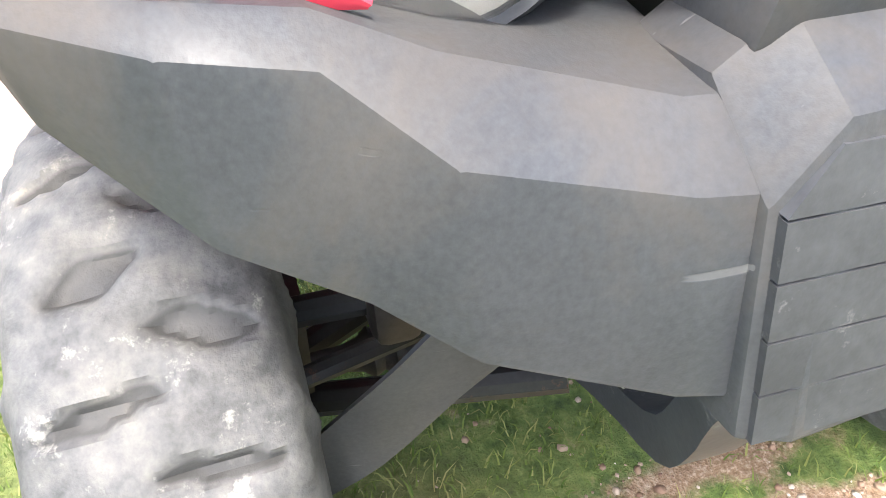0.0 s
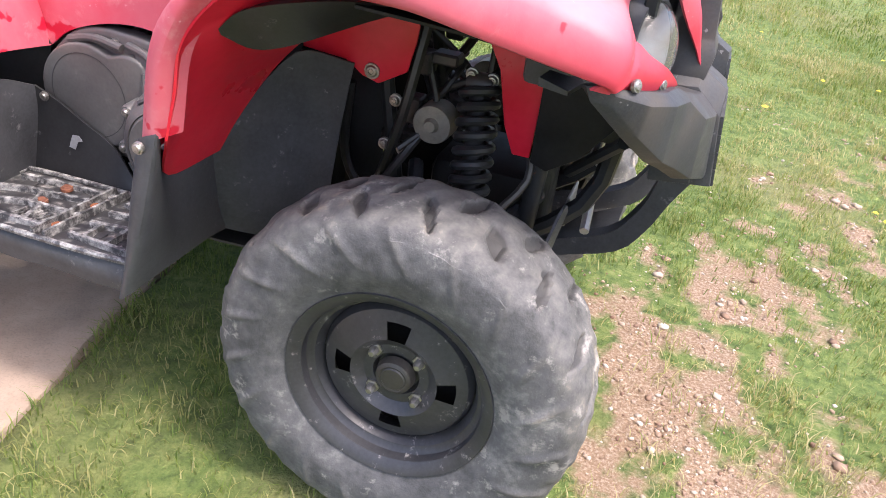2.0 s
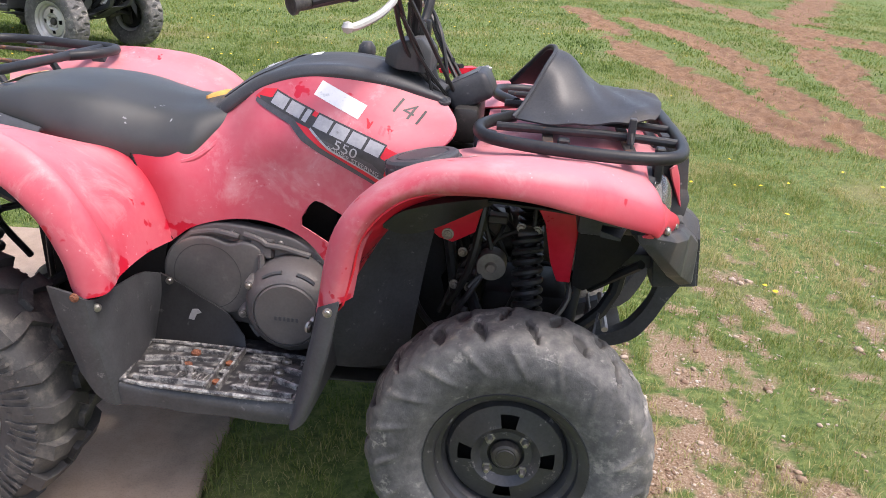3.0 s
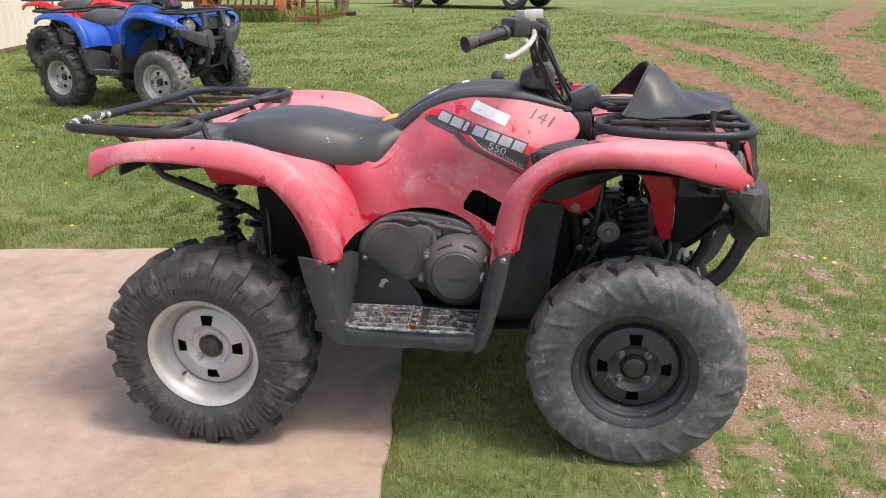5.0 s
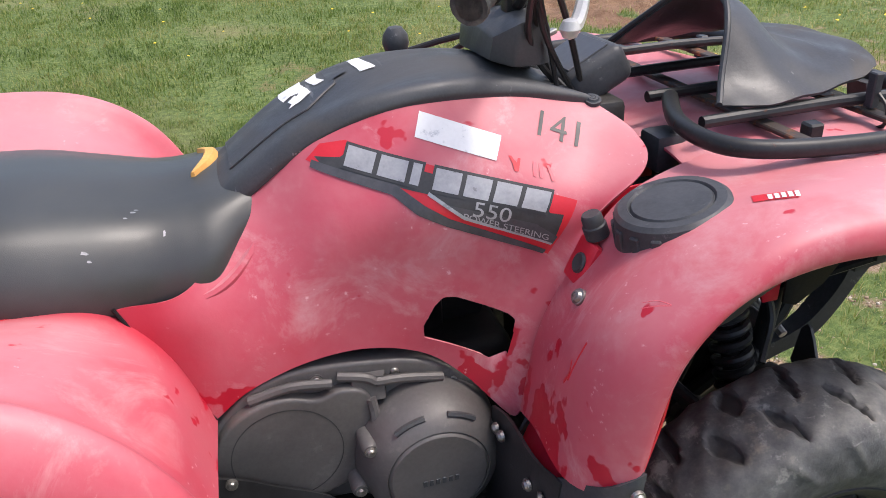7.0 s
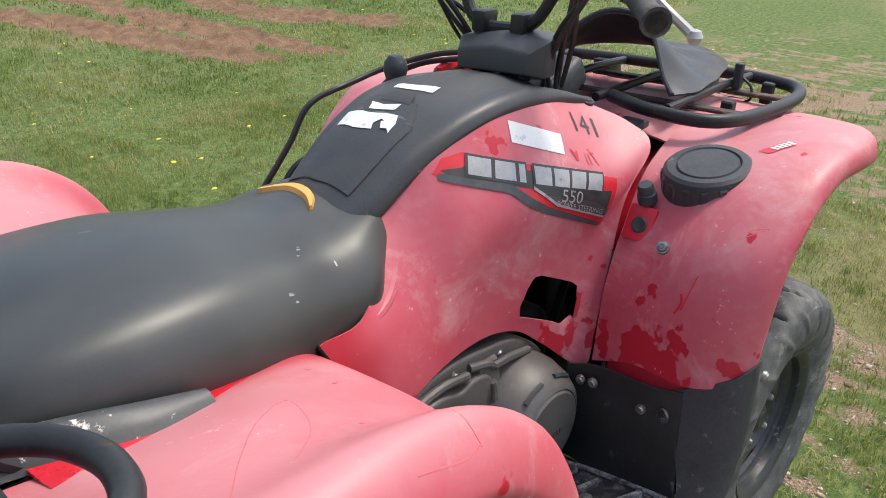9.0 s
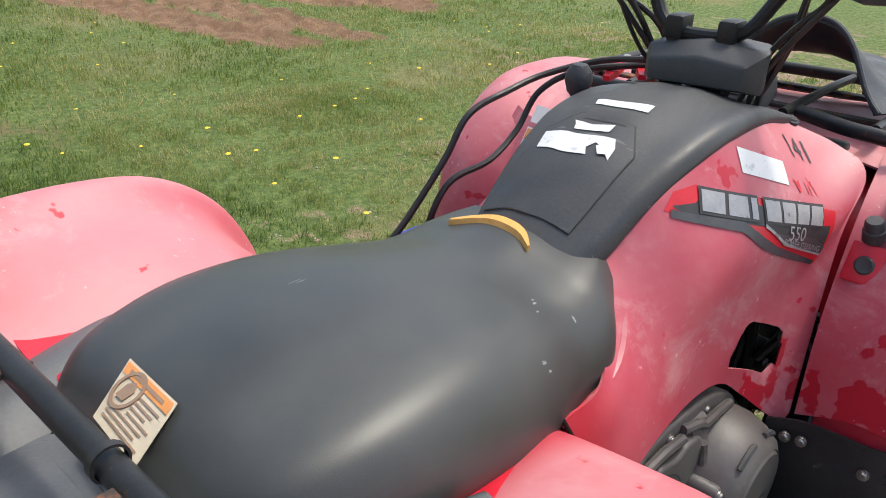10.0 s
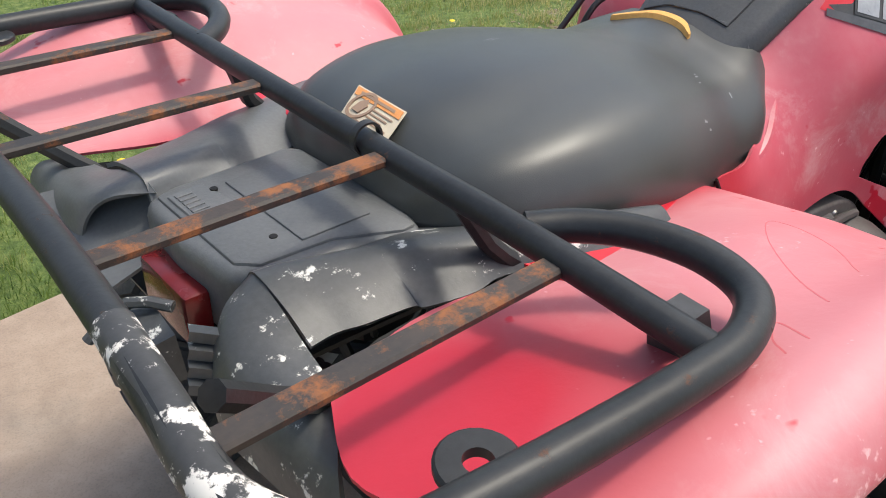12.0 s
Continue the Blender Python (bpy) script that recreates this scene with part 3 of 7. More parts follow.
def wheel(quad, x, side, front, pal):
    """One wheel with its tyre, rim, hub cap and nuts."""
    R, half, face = (0.309, 0.095, 0.043) if front else (0.300, 0.118, 0.045)
    y = side * (0.460 if front else 0.500)
    rim_r = 0.165
    wheel_ob = new("wheel")
    wheel_ob.parent = quad
    wheel_ob.location = (x, y, HUB)
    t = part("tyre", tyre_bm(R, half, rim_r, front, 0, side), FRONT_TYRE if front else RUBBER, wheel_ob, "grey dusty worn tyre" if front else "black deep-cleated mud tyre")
    if not front:
        part("tread", cleats_bm(R, half, 19), RUBBER, t)
    rim = part("rim", rim_bm(rim_r, half, face, side), pal["front_rim"] if front else pal["rear_rim"], wheel_ob, pal["front_rim_label"] if front else pal["rear_rim_label"])
    part("drum", lathe([(0, face - 0.035), (0.125, face - 0.035), (0.13, face - 0.08), (0.05, face - 0.09)], 32, "y", sign=side), DARK, wheel_ob)
    part("hub_cap", lathe([(0, face + 0.011), (0.019, face + 0.011), (0.021, face + 0.009), (0.024, face + 0.010), (0.030, face + 0.007), (0.033, face - 0.008)], 28, "y", sign=side), pal["cap"] if not front else IRON, wheel_ob)
    nut = None
    for k in range(4):
        a = radians(45 + 90 * k)
        if nut is None:
            nut = part("nut", lathe([(0, 0.014), (0.005, 0.014), (0.0075, 0.010), (0.0085, 0.0), (0.0125, -0.001), (0.0135, -0.010)], 6 if front else 12, "y", sign=side), CHROME if front else ALLOY, wheel_ob)
            ob = nut
        else:
            ob = new("nut", nut.data)
            ob.parent = wheel_ob
        ob.location = (0.054 * math.cos(a), side * (face - 0.002), 0.054 * math.sin(a))
    if not front:
        part("valve", tube([(-0.09, side * (half * 0.45), -0.09), (-0.085, side * (half * 0.62), -0.085)], 0.005, 2, 8), INK, rim)
    return wheel_ob


def spring(x0, x1, r, turns, wire, seg=8):
    """A coil between two points."""
    a, b = np.array(x0, float), np.array(x1, float)
    d = (b - a) / np.linalg.norm(b - a)
    u = np.cross(d, (1.0, 0, 0.1))
    u /= np.linalg.norm(u)
    v = np.cross(d, u)
    n = int(turns * 14)
    pts = [a + (b - a) * i / n + r * (math.cos(2 * math.pi * turns * i / n) * u + math.sin(2 * math.pi * turns * i / n) * v) for i in range(n + 1)]
    return tube(pts, wire, 1, seg, smooth=False)


def shock(quad, low, high):
    sh = new("shock_absorber")
    sh.parent = quad
    part("coil", spring(low, high, 0.029, 11, 0.0088), STEEL_BLACK, sh)
    part("damper", tube([low, high], 0.018, 2, 12, smooth=False), DARK, sh)
    for p in (low, high):
        part("mount", lathe([(0, 0.022), (0.018, 0.022), (0.02, 0.018), (0.02, -0.018), (0.018, -0.022), (0, -0.022)], 14, "x", p), IRON, sh)
    return sh


def fenders(q, pal, s):
    """Front and rear mudguards, side panel and footwell of one side."""
    body = pal["body"]
    front = [
        [(.935, .555, .665), (.905, .588, .655), (.870, .565, .625), (.848, .500, .603), (.850, .400, .600), (.860, .315, .565)],
        [(.962, .555, .795), (.940, .590, .800), (.900, .565, .790), (.878, .500, .770), (.885, .400, .745), (.893, .305, .700)],
        [(1.03, .555, .868), (1.005, .592, .882), (.970, .572, .880), (.945, .500, .870), (.945, .400, .840), (.955, .295, .800)],
        [(1.12, .555, .893), (1.11, .592, .915), (1.085, .578, .947), (1.055, .500, .935), (1.035, .400, .905), (1.035, .285, .885)],
        [(1.25, .560, .896), (1.25, .596, .913), (1.245, .578, .957), (1.23, .490, .960), (1.215, .390, .932), (1.20, .260, .922)],
        [(1.335, .545, .880), (1.34, .578, .893), (1.34, .558, .945), (1.325, .475, .952), (1.31, .375, .932), (1.30, .245, .924)],
        [(1.405, .500, .852), (1.415, .524, .862), (1.415, .508, .918), (1.395, .450, .938), (1.38, .350, .928), (1.37, .230, .925)],
        [(1.475, .480, .834), (1.490, .495, .839), (1.500, .476, .882), (1.485, .425, .908), (1.465, .350, .918), (1.465, .200, .920)],
        [(1.490, .478, .825), (1.505, .483, .827), (1.517, .460, .844), (1.510, .430, .876), (1.485, .360, .908), (1.500, .190, .914)],
    ]
    ff = part("front_fender", sheet(front, 7, 5, s), body, q)
    lip = [[(1.474, .494, .827), (1.512, .470, .848), (1.508, .434, .880)], [(1.494, .478, .821), (1.521, .458, .845), (1.516, .422, .873)], [(1.512, .450, .813), (1.528, .438, .840), (1.529, .405, .858)], [(1.538, .398, .802), (1.549, .390, .823), (1.552, .372, .837)], [(1.558, .350, .800), (1.563, .343, .808), (1.566, .335, .813)], [(1.568, .318, .799), (1.569, .318, .800), (1.570, .317, .801)]]
    part("headlight_surround", sheet(lip, 5, 3, s, 0.005), body, ff)
    for p in ((1.523, .456, .832), (1.550, .377, .816)):
        part("screw", bolt((p[0] + .002, p[1] * s, p[2]), (0.8, 0.45 * s, 0.25), 0.0068, 0.004), CHROME, ff)
    rear = [
        [(-.296, .535, .826), (-.308, .548, .832), (-.312, .528, .888), (-.328, .440, .897), (-.342, .360, .876), (-.298, .268, .853)],
        [(-.175, .560, .878), (-.175, .578, .888), (-.170, .555, .925), (-.165, .450, .916), (-.170, .340, .876), (-.170, .236, .850)],
        [(.050, .565, .874), (.045, .588, .886), (.045, .565, .928), (.045, .460, .925), (.045, .355, .888), (.050, .268, .846)],
        [(.205, .560, .840), (.215, .590, .855), (.222, .568, .898), (.200, .470, .905), (.185, .370, .876), (.195, .220, .822)],
        [(.285, .560, .770), (.310, .590, .783), (.338, .575, .818), (.315, .480, .845), (.295, .370, .828), (.300, .200, .800)],
        [(.335, .560, .680), (.368, .590, .685), (.408, .575, .708), (.395, .480, .732), (.375, .370, .742), (.372, .212, .728)],
        [(.352, .560, .615), (.385, .590, .610), (.428, .575, .615), (.425, .480, .622), (.420, .370, .622), (.422, .238, .605)],
    ]
    for i, row in enumerate(rear):
        if i:
            a, b = np.array(row[2]), np.array(row[3])
            out = np.array((a[0] - 0.02, 0.0, a[2] - 0.45))
            out /= np.linalg.norm(out)
            lift = (0, .008, .015, .022, .023, .017, .008)[i]
            row.insert(3, tuple(a * .62 + b * .38 + out * lift))
            row[4] = tuple(b - out * lift * .75)
        else:
            row.insert(3, tuple(np.array(row[2]) * .6 + np.array(row[3]) * .4))
    rf = part("rear_fender", sheet(rear, 7, 5, s), body, q)
    flange = [[(-.060, .300, .868), (-.060, .262, .858), (-.060, .205, .848)], [(.050, .285, .852), (.050, .248, .846), (.050, .190, .835)], [(.195, .235, .828), (.195, .215, .822), (.195, .170, .805)], [(.300, .208, .798), (.300, .195, .792), (.300, .160, .775)], [(.330, .200, .785), (.330, .190, .780), (.330, .160, .765)]]
    part("seat_flange", sheet(flange, 5, 4, s, 0.004), pal["deep"], rf, "unfaded red flange under the seat's edge")
    part("inner_fender", slab([(-.10, .85), (.22, .83), (.20, .745), (-.05, .755)], .30 * s, .308 * s, "y", 0.002), pal["deep"], rf)
    part("fender_stay", tube([(-.20, .42 * s, .86), (-.16, .40 * s, .80), (.02, .30 * s, .68)], 0.011, 2, 8, smooth=False), BLACK, q)
    panel = [
        [(.322, .212, .802), (.342, .218, .762), (.366, .223, .712), (.395, .229, .658), (.422, .237, .607)],
        [(.420, .200, .810), (.436, .216, .768), (.452, .225, .720), (.465, .232, .685), (.475, .237, .645)],
        [(.520, .118, .905), (.530, .165, .860), (.545, .205, .800), (.555, .225, .735), (.560, .235, .672)],
        [(.620, .140, .982), (.625, .182, .930), (.635, .222, .860), (.645, .228, .760), (.650, .235, .676)],
        [(.740, .155, 1.018), (.745, .200, .955), (.750, .242, .880), (.755, .238, .780), (.735, .235, .648)],
        [(.880, .145, 1.015), (.885, .210, .945), (.885, .255, .870), (.870, .250, .760), (.795, .250, .600)],
        [(1.00, .137, .990), (1.00, .200, .935), (.970, .268, .870), (.930, .272, .780), (.850, .295, .545)],
        [(1.05, .140, .975), (1.080, .210, .945), (1.065, .270, .910), (.965, .282, .820), (.866, .306, .556)],
    ]
    sp = part("side_panel", sheet(panel, 12, 12, s, 0.004, [(.728, .680), (.760, .736), (.778, .744), (.868, .700), (.874, .690), (.855, .630), (.846, .624)]), body, q)
    part("panel_rim", tube([(.512, .098 * s, .902), (.538, .124 * s, .885), (.514, .164 * s, .840), (.464, .192 * s, .800), (.400, .200 * s, .784), (.335, .198 * s, .774)], .0085, 5, 8), body, sp)
    # flat near-black plate: the shade inside the vent opening
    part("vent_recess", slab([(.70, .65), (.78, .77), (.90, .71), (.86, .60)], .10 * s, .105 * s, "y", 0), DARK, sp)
    part("panel_gap", tube([(.319, .212 * s, .804), (.340, .221 * s, .762), (.364, .226 * s, .712), (.394, .232 * s, .656), (.420, .240 * s, .607)], .0028, 3, 6), DARK, sp)
    part("screw", bolt((1.043, .140 * s, .982), (0, 0.4 * s, 1), 0.011), BLACK, sp)
    # footwell
    fw = new("footwell")
    fw.parent = q

    def deck(w):
        return .352 + (w - .28) * .17

    def skew(x, w):
        return x - .24 * (.555 - w) * max(0.0, min(1.0, (.815 - x) / .38))

    plate = [[(skew(x, w), w, deck(w)) for w in (.20, .30, .40, .48, .545)] for x in (.415, .52, .66, .825)]
    part("footboard", sheet(plate, 2, 2, s, 0.012), BOARD, fw, "black footboard with worn grey ridges")
    skirt = [[(x, .543, deck(.545) + .004), (x, .556, .392 - .004 * k), (x, .553, .345 + .004 * (k % 2))] for k, x in enumerate((.430, .50, .58, .66, .74, .812))]
    part("kick_edge", sheet(skirt, 3, 4, s, 0.005), BLACK, fw, "scraped lip of the footboard")
    rim_line = [(.452, .548), (.436, .525), (.434, .42), (.437, .325), (.455, .300), (.60, .292), (.78, .296), (.805, .315), (.812, .42), (.808, .525), (.79, .546), (.62, .552)]
    part("border_ridge", tube([(skew(x, w), w * s, deck(w) + .004) for x, w in rim_line], .0055, 4, 7, True), SCUFFED, fw)

    def ridge(x0, w0, x1, w1, wide=.009, high=.011):
        d = Vector((x1 - x0, w1 - w0, 0)).normalized()
        ends = []
        for x, w in ((skew(x0, w0), w0), (skew(x1, w1), w1)):
            ends.append([(x + d.y * a, w - d.x * a, deck(w) + h) for a, h in ((-wide * .6, -.002), (-wide * .38, high), (wide * .38, high), (wide * .6, -.002))])
        part("grip_rib", hull_loft(ends, side=s), SCUFFED, fw)

    for x0, w0, x1, w1, wide in ((.455, .480, .530, .445, .010), (.530, .445, .610, .440, .010), (.452, .415, .500, .395, .012), (.500, .395, .612, .375, .010), (.530, .395, .545, .445, .010), (.455, .345, .520, .335, .012), (.520, .335, .612, .330, .009),
                                 (.455, .520, .612, .512, .011), (.560, .440, .575, .510, .012), (.480, .480, .492, .520, .012), (.668, .512, .800, .520, .010), (.668, .345, .795, .400, .012), (.668, .455, .735, .440, .012), (.735, .440, .800, .475, .010),
                                 (.668, .400, .720, .385, .012), (.690, .455, .695, .510, .009), (.735, .445, .740, .515, .009), (.668, .325, .735, .322, .010), (.772, .330, .800, .345, .010)):
        ridge(x0, w0, x1, w1, wide)
    for k in range(7):
        ridge(.545 + .010 * k, .460, .540 + .010 * k, .500, .004, .006)
        ridge(.690 + .012 * k, .500, .688 + .012 * k, .512, .004, .006)
    for x0 in (.618, .642):
        ridge(x0, .300, x0, .545, .007, .015)
    for k in range(4):
        w = .33 + .055 * k
        part("bolt_hole", lathe([(0, .001), (.006, .001), (.008, .004), (.0095, .003), (.0095, -.002)], 12, "z", (skew(.630, w), w * s, deck(w) + .004)), RUST if k % 2 else SCUFFED, fw)
    for x, w, a, b in ((.480, .370, .014, .016), (.585, .355, .012, .012), (.482, .452, .012, .014), (.590, .475, .012, .014), (.690, .365, .013, .012), (.757, .355, .020, .012), (.765, .430, .012, .008), (.700, .480, .013, .010)):
        x = skew(x, w)
        part("drain_hole", box((x - a, w * s - b, deck(w) - .002), (x + a, w * s + b, deck(w) + .002), .001, 1), INK, fw)
    for x, w in ((.548, .348), (.548, .425), (.742, .338), (.742, .405)):
        part("screw", bolt((skew(x, w), w * s, deck(w) + .006), (0, 0, 1), .009, .006), RUST if x < .6 else CHROME, fw)
    guard = [
        [(.318, .590, .628), (.330, .586, .560), (.345, .580, .490), (.358, .572, .425)],
        [(.372, .600, .624), (.378, .596, .540), (.386, .586, .460), (.396, .575, .372)],
        [(.408, .585, .606), (.414, .576, .520), (.423, .566, .440), (.432, .552, .345)],
        [(.404, .470, .588), (.412, .462, .520), (.416, .460, .440), (.414, .455, .365)],
        [(.394, .345, .562), (.398, .340, .500), (.394, .330, .430), (.384, .320, .350)],
        [(.404, .277, .532), (.402, .275, .480), (.394, .275, .430), (.378, .280, .345)],
    ]
    part("rear_mudguard", sheet(guard, 4, 4, s, 0.006), BLACK, fw)
    inner = [
        [(.402, .277, .532), (.398, .277, .470), (.378, .285, .345)],
        [(.445, .270, .508), (.444, .272, .450), (.436, .285, .345)],
        [(.491, .267, .478), (.498, .270, .430), (.505, .285, .345)],
        [(.563, .266, .436), (.566, .270, .410), (.570, .285, .345)],
        [(.604, .270, .384), (.608, .275, .366), (.614, .285, .345)],
    ]
    heel = part("heel_guard", sheet(inner, 4, 4, s, 0.005), SHADED_BLACK, fw)
    part("scraped_patch", slab([(.466, .418), (.477, .445), (.492, .447), (.500, .437), (.488, .433), (.480, .415)], .2755 * s, .2765 * s, "y", 0), SILVER_INK, heel)
    strip = [
        [(.847, .487, .590), (.832, .500, .520), (.818, .525, .440), (.803, .545, .362)],
        [(.872, .575, .645), (.858, .585, .550), (.840, .590, .440), (.815, .585, .358)],
        [(.915, .590, .668), (.895, .600, .560), (.868, .600, .460), (.842, .590, .378)],
        [(.900, .560, .640), (.890, .560, .550), (.872, .560, .460), (.850, .555, .385)],
        [(.838, .480, .545), (.845, .470, .500), (.850, .460, .440), (.850, .450, .380)],
        [(.842, .345, .538), (.842, .340, .470), (.845, .340, .420), (.850, .330, .375)],
    ]
    part("front_mudguard", sheet(strip, 4, 4, s, 0.006), BLACK, fw)
    wall = [[(.826, .285, .560), (.820, .285, .480), (.815, .280, .370)], [(.830, .345, .580), (.820, .345, .480), (.814, .345, .370)], [(.832, .440, .585), (.820, .450, .480), (.810, .455, .370)], [(.845, .500, .592), (.826, .515, .480), (.805, .535, .365)]]
    part("front_wall", sheet(wall, 4, 4, s, 0.005), SHADED_BLACK, fw)
    for p, o in (((.383, .604, .617), (-.1, s, 0)), ((.897, .606, .650), (0, s, 0)), ((.818, .320, .545), (-1, 0, 0)), ((.818, .345, .550), (-1, 0, 0)), ((.822, .440, .540), (-1, 0.1 * s, 0)), ((.412, .575, .585), (.6, s, 0)), ((.425, .280, .515), (0, s, 0))):
        part("screw", bolt((p[0], p[1] * s, p[2]), o, 0.0072), RUST if p[0] == .383 else CHROME, fw)
    # inner arch of the front wheel
    red_arch = [
        [(.918, .575, .655), (.846, .482, .545), (.852, .345, .536)],
        [(.936, .575, .725), (.880, .470, .620), (.890, .335, .610)],
        [(.955, .575, .805), (.930, .460, .720), (.945, .290, .705)],
        [(1.022, .575, .878), (1.020, .450, .815), (1.030, .240, .790)],
        [(1.118, .575, .908), (1.120, .450, .872), (1.120, .230, .860)],
        [(1.240, .578, .912), (1.240, .450, .890), (1.240, .225, .880)],
    ]
    part("inner_arch", sheet(red_arch, 5, 5, s, 0.004), pal["deep"], ff)
    part("screw", bolt((.827, .480 * s, .546), (1, .3 * s, 0), 0.010), CHROME, ff)
    part("screw", bolt((.845, .352 * s, .541), (1, .3 * s, 0), 0.010), CHROME, ff)
    arch = [
        [(1.18, .225, .885), (1.18, .400, .880), (1.18, .540, .885)],
        [(1.30, .225, .888), (1.30, .400, .885), (1.32, .520, .872)],
        [(1.44, .225, .858), (1.44, .350, .855), (1.45, .470, .846)],
    ]
    # near-black colour carries the shade under the front mudguard
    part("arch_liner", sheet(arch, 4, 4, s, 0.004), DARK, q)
    pan = [
        [(.985, .535, .816), (.985, .528, .806), (.985, .420, .790), (.985, .420, .820)],
        [(1.02, .542, .846), (1.02, .505, .788), (1.02, .410, .776), (1.02, .410, .860)],
        [(1.08, .545, .868), (1.08, .505, .806), (1.08, .390, .794), (1.08, .390, .880)],
        [(1.17, .545, .888), (1.17, .470, .846), (1.17, .370, .842), (1.17, .370, .890)],
        [(1.25, .530, .892), (1.25, .460, .880), (1.25, .360, .880), (1.25, .360, .892)],
    ]
    part("arch_pan", hull_loft(pan, side=s, smooth=True, n=4), SHADED_BLACK, ff, "dusty black moulding under the mudguard")
    red_in = [(1.20, .885), (1.44, .862), (1.425, .748), (1.372, .712), (1.368, .603), (1.338, .603), (1.318, .650), (1.298, .740), (1.265, .800)]
    part("inner_fender", slab(red_in, .222 * s, .229 * s, "y", 0.002), pal["deep"], ff)
    part("inner_fender", slab([(.95, .860), (1.165, .870), (1.155, .760), (1.142, .702), (1.092, .672), (1.062, .680), (1.030, .702), (.950, .708)], .222 * s, .228 * s, "y", 0.002), pal["deep"], ff)
    part("screw", bolt((1.080, .230 * s, .692), (0, s, 0), 0.011), CHROME, ff)
    splash = [
        [(.842, .347, .538), (.838, .342, .450), (.850, .330, .370)],
        [(.890, .330, .610), (.895, .315, .480), (.900, .300, .355)],
        [(.955, .262, .705), (.965, .255, .550), (.970, .250, .345)],
        [(1.050, .236, .700), (1.030, .236, .580), (1.000, .236, .345)],
    ]
    part("splash_panel", sheet(splash, 5, 4, s, 0.005), BLACK, q)
    part("splash_panel", slab([(1.372, .80), (1.53, .80), (1.505, .70), (1.45, .625), (1.40, .590), (1.372, .600)], .232 * s, .238 * s, "y", 0.002), DARK, q)
    for x, z in ((1.246, .715), (1.282, .712), (1.10, .555), (1.135, .552), (1.115, .640)):
        part("screw", bolt((x, .200 * s, z), (0, s, 0), .009, .008), CHROME, q)


def suspension(q, s):
    for z0, z1, w in ((.36, .31, 0.017), (.50, .42, 0.015)):
        part("control_arm", tube([(1.14, .13 * s, z0), (1.24, .40 * s, z1)], w, 2, 10, smooth=False), STEEL_BLACK, q)
        part("control_arm", tube([(1.38, .13 * s, z0), (1.28, .40 * s, z1)], w, 2, 10, smooth=False), STEEL_BLACK, q)
        part("control_arm", tube([(-.14, .13 * s, z0), (-.04, .42 * s, z1)], w, 2, 10, smooth=False), STEEL_BLACK, q)
        part("control_arm", tube([(.16, .13 * s, z0), (.04, .42 * s, z1)], w, 2, 10, smooth=False), STEEL_BLACK, q)
    part("knuckle", hull_loft([[(1.22, .36, .22), (1.31, .36, .22), (1.31, .40, .22), (1.22, .40, .22)], [(1.235, .35, .44), (1.295, .35, .44), (1.295, .39, .44), (1.235, .39, .44)]], side=s), IRON, q)
    part("knuckle", hull_loft([[(-.05, .38, .22), (.05, .38, .22), (.05, .42, .22), (-.05, .42, .22)], [(-.04, .37, .44), (.04, .37, .44), (.04, .41, .44), (-.04, .41, .44)]], side=s), IRON, q)
    for x in (1.264, 0.0):
        prof = []
        for i in range(7):
            r = 0.045 - 0.003 * i
            prof += [(r, .16 + .022 * i), (r - 0.009, .171 + .022 * i)]
        part("axle_boot", lathe([(0.02, .15)] + prof + [(0.014, .32), (0.014, .40)], 20, "y", (x, 0, .33), s), RUBBER, q)
    # added dark sheet, stands in for the shaded jumble behind the front wheel
    part("frame_plate", slab([(.99, .33), (1.13, .33), (1.135, .47), (1.10, .50), (1.075, .47), (1.06, .54), (1.09, .60), (1.04, .68), (.99, .68)], .115 * s, .121 * s, "y", .002), DARK, q)
    # added dark sheet, closes the see-through gap as shade inside the rear arch
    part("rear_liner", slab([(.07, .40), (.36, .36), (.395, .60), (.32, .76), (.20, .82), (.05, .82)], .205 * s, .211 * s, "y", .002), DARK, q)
    part("tie_rod", tube([(1.33, .10 * s, .45), (1.35, .38 * s, .40)], 0.010, 2, 8, smooth=False), STEEL_BLACK, q)
    shock(q, (1.285, .27 * s, .44), (1.262, .195 * s, .70))
    shock(q, (.00, .33 * s, .42), (-.02, .28 * s, .75))
    part("spring_mount", joined(lathe([(0, .03), (.010, .03), (.012, .024), (.014, .020), (.034, .018), (.036, .012), (.036, -.03), (0, -.03)], 28, "y", (1.184, .180 * s, .609), s)), BUSH, q, "dull steel bush end")
    guard = [[(1.390, .375, .285), (1.402, .365, .385)], [(1.415, .315, .345), (1.428, .300, .465)], [(1.430, .250, .420), (1.444, .240, .535)], [(1.436, .215, .455), (1.448, .215, .520)]]
    part("arm_guard", sheet(guard, 3, 3, s, 0.005), GREY_BLACK, q)


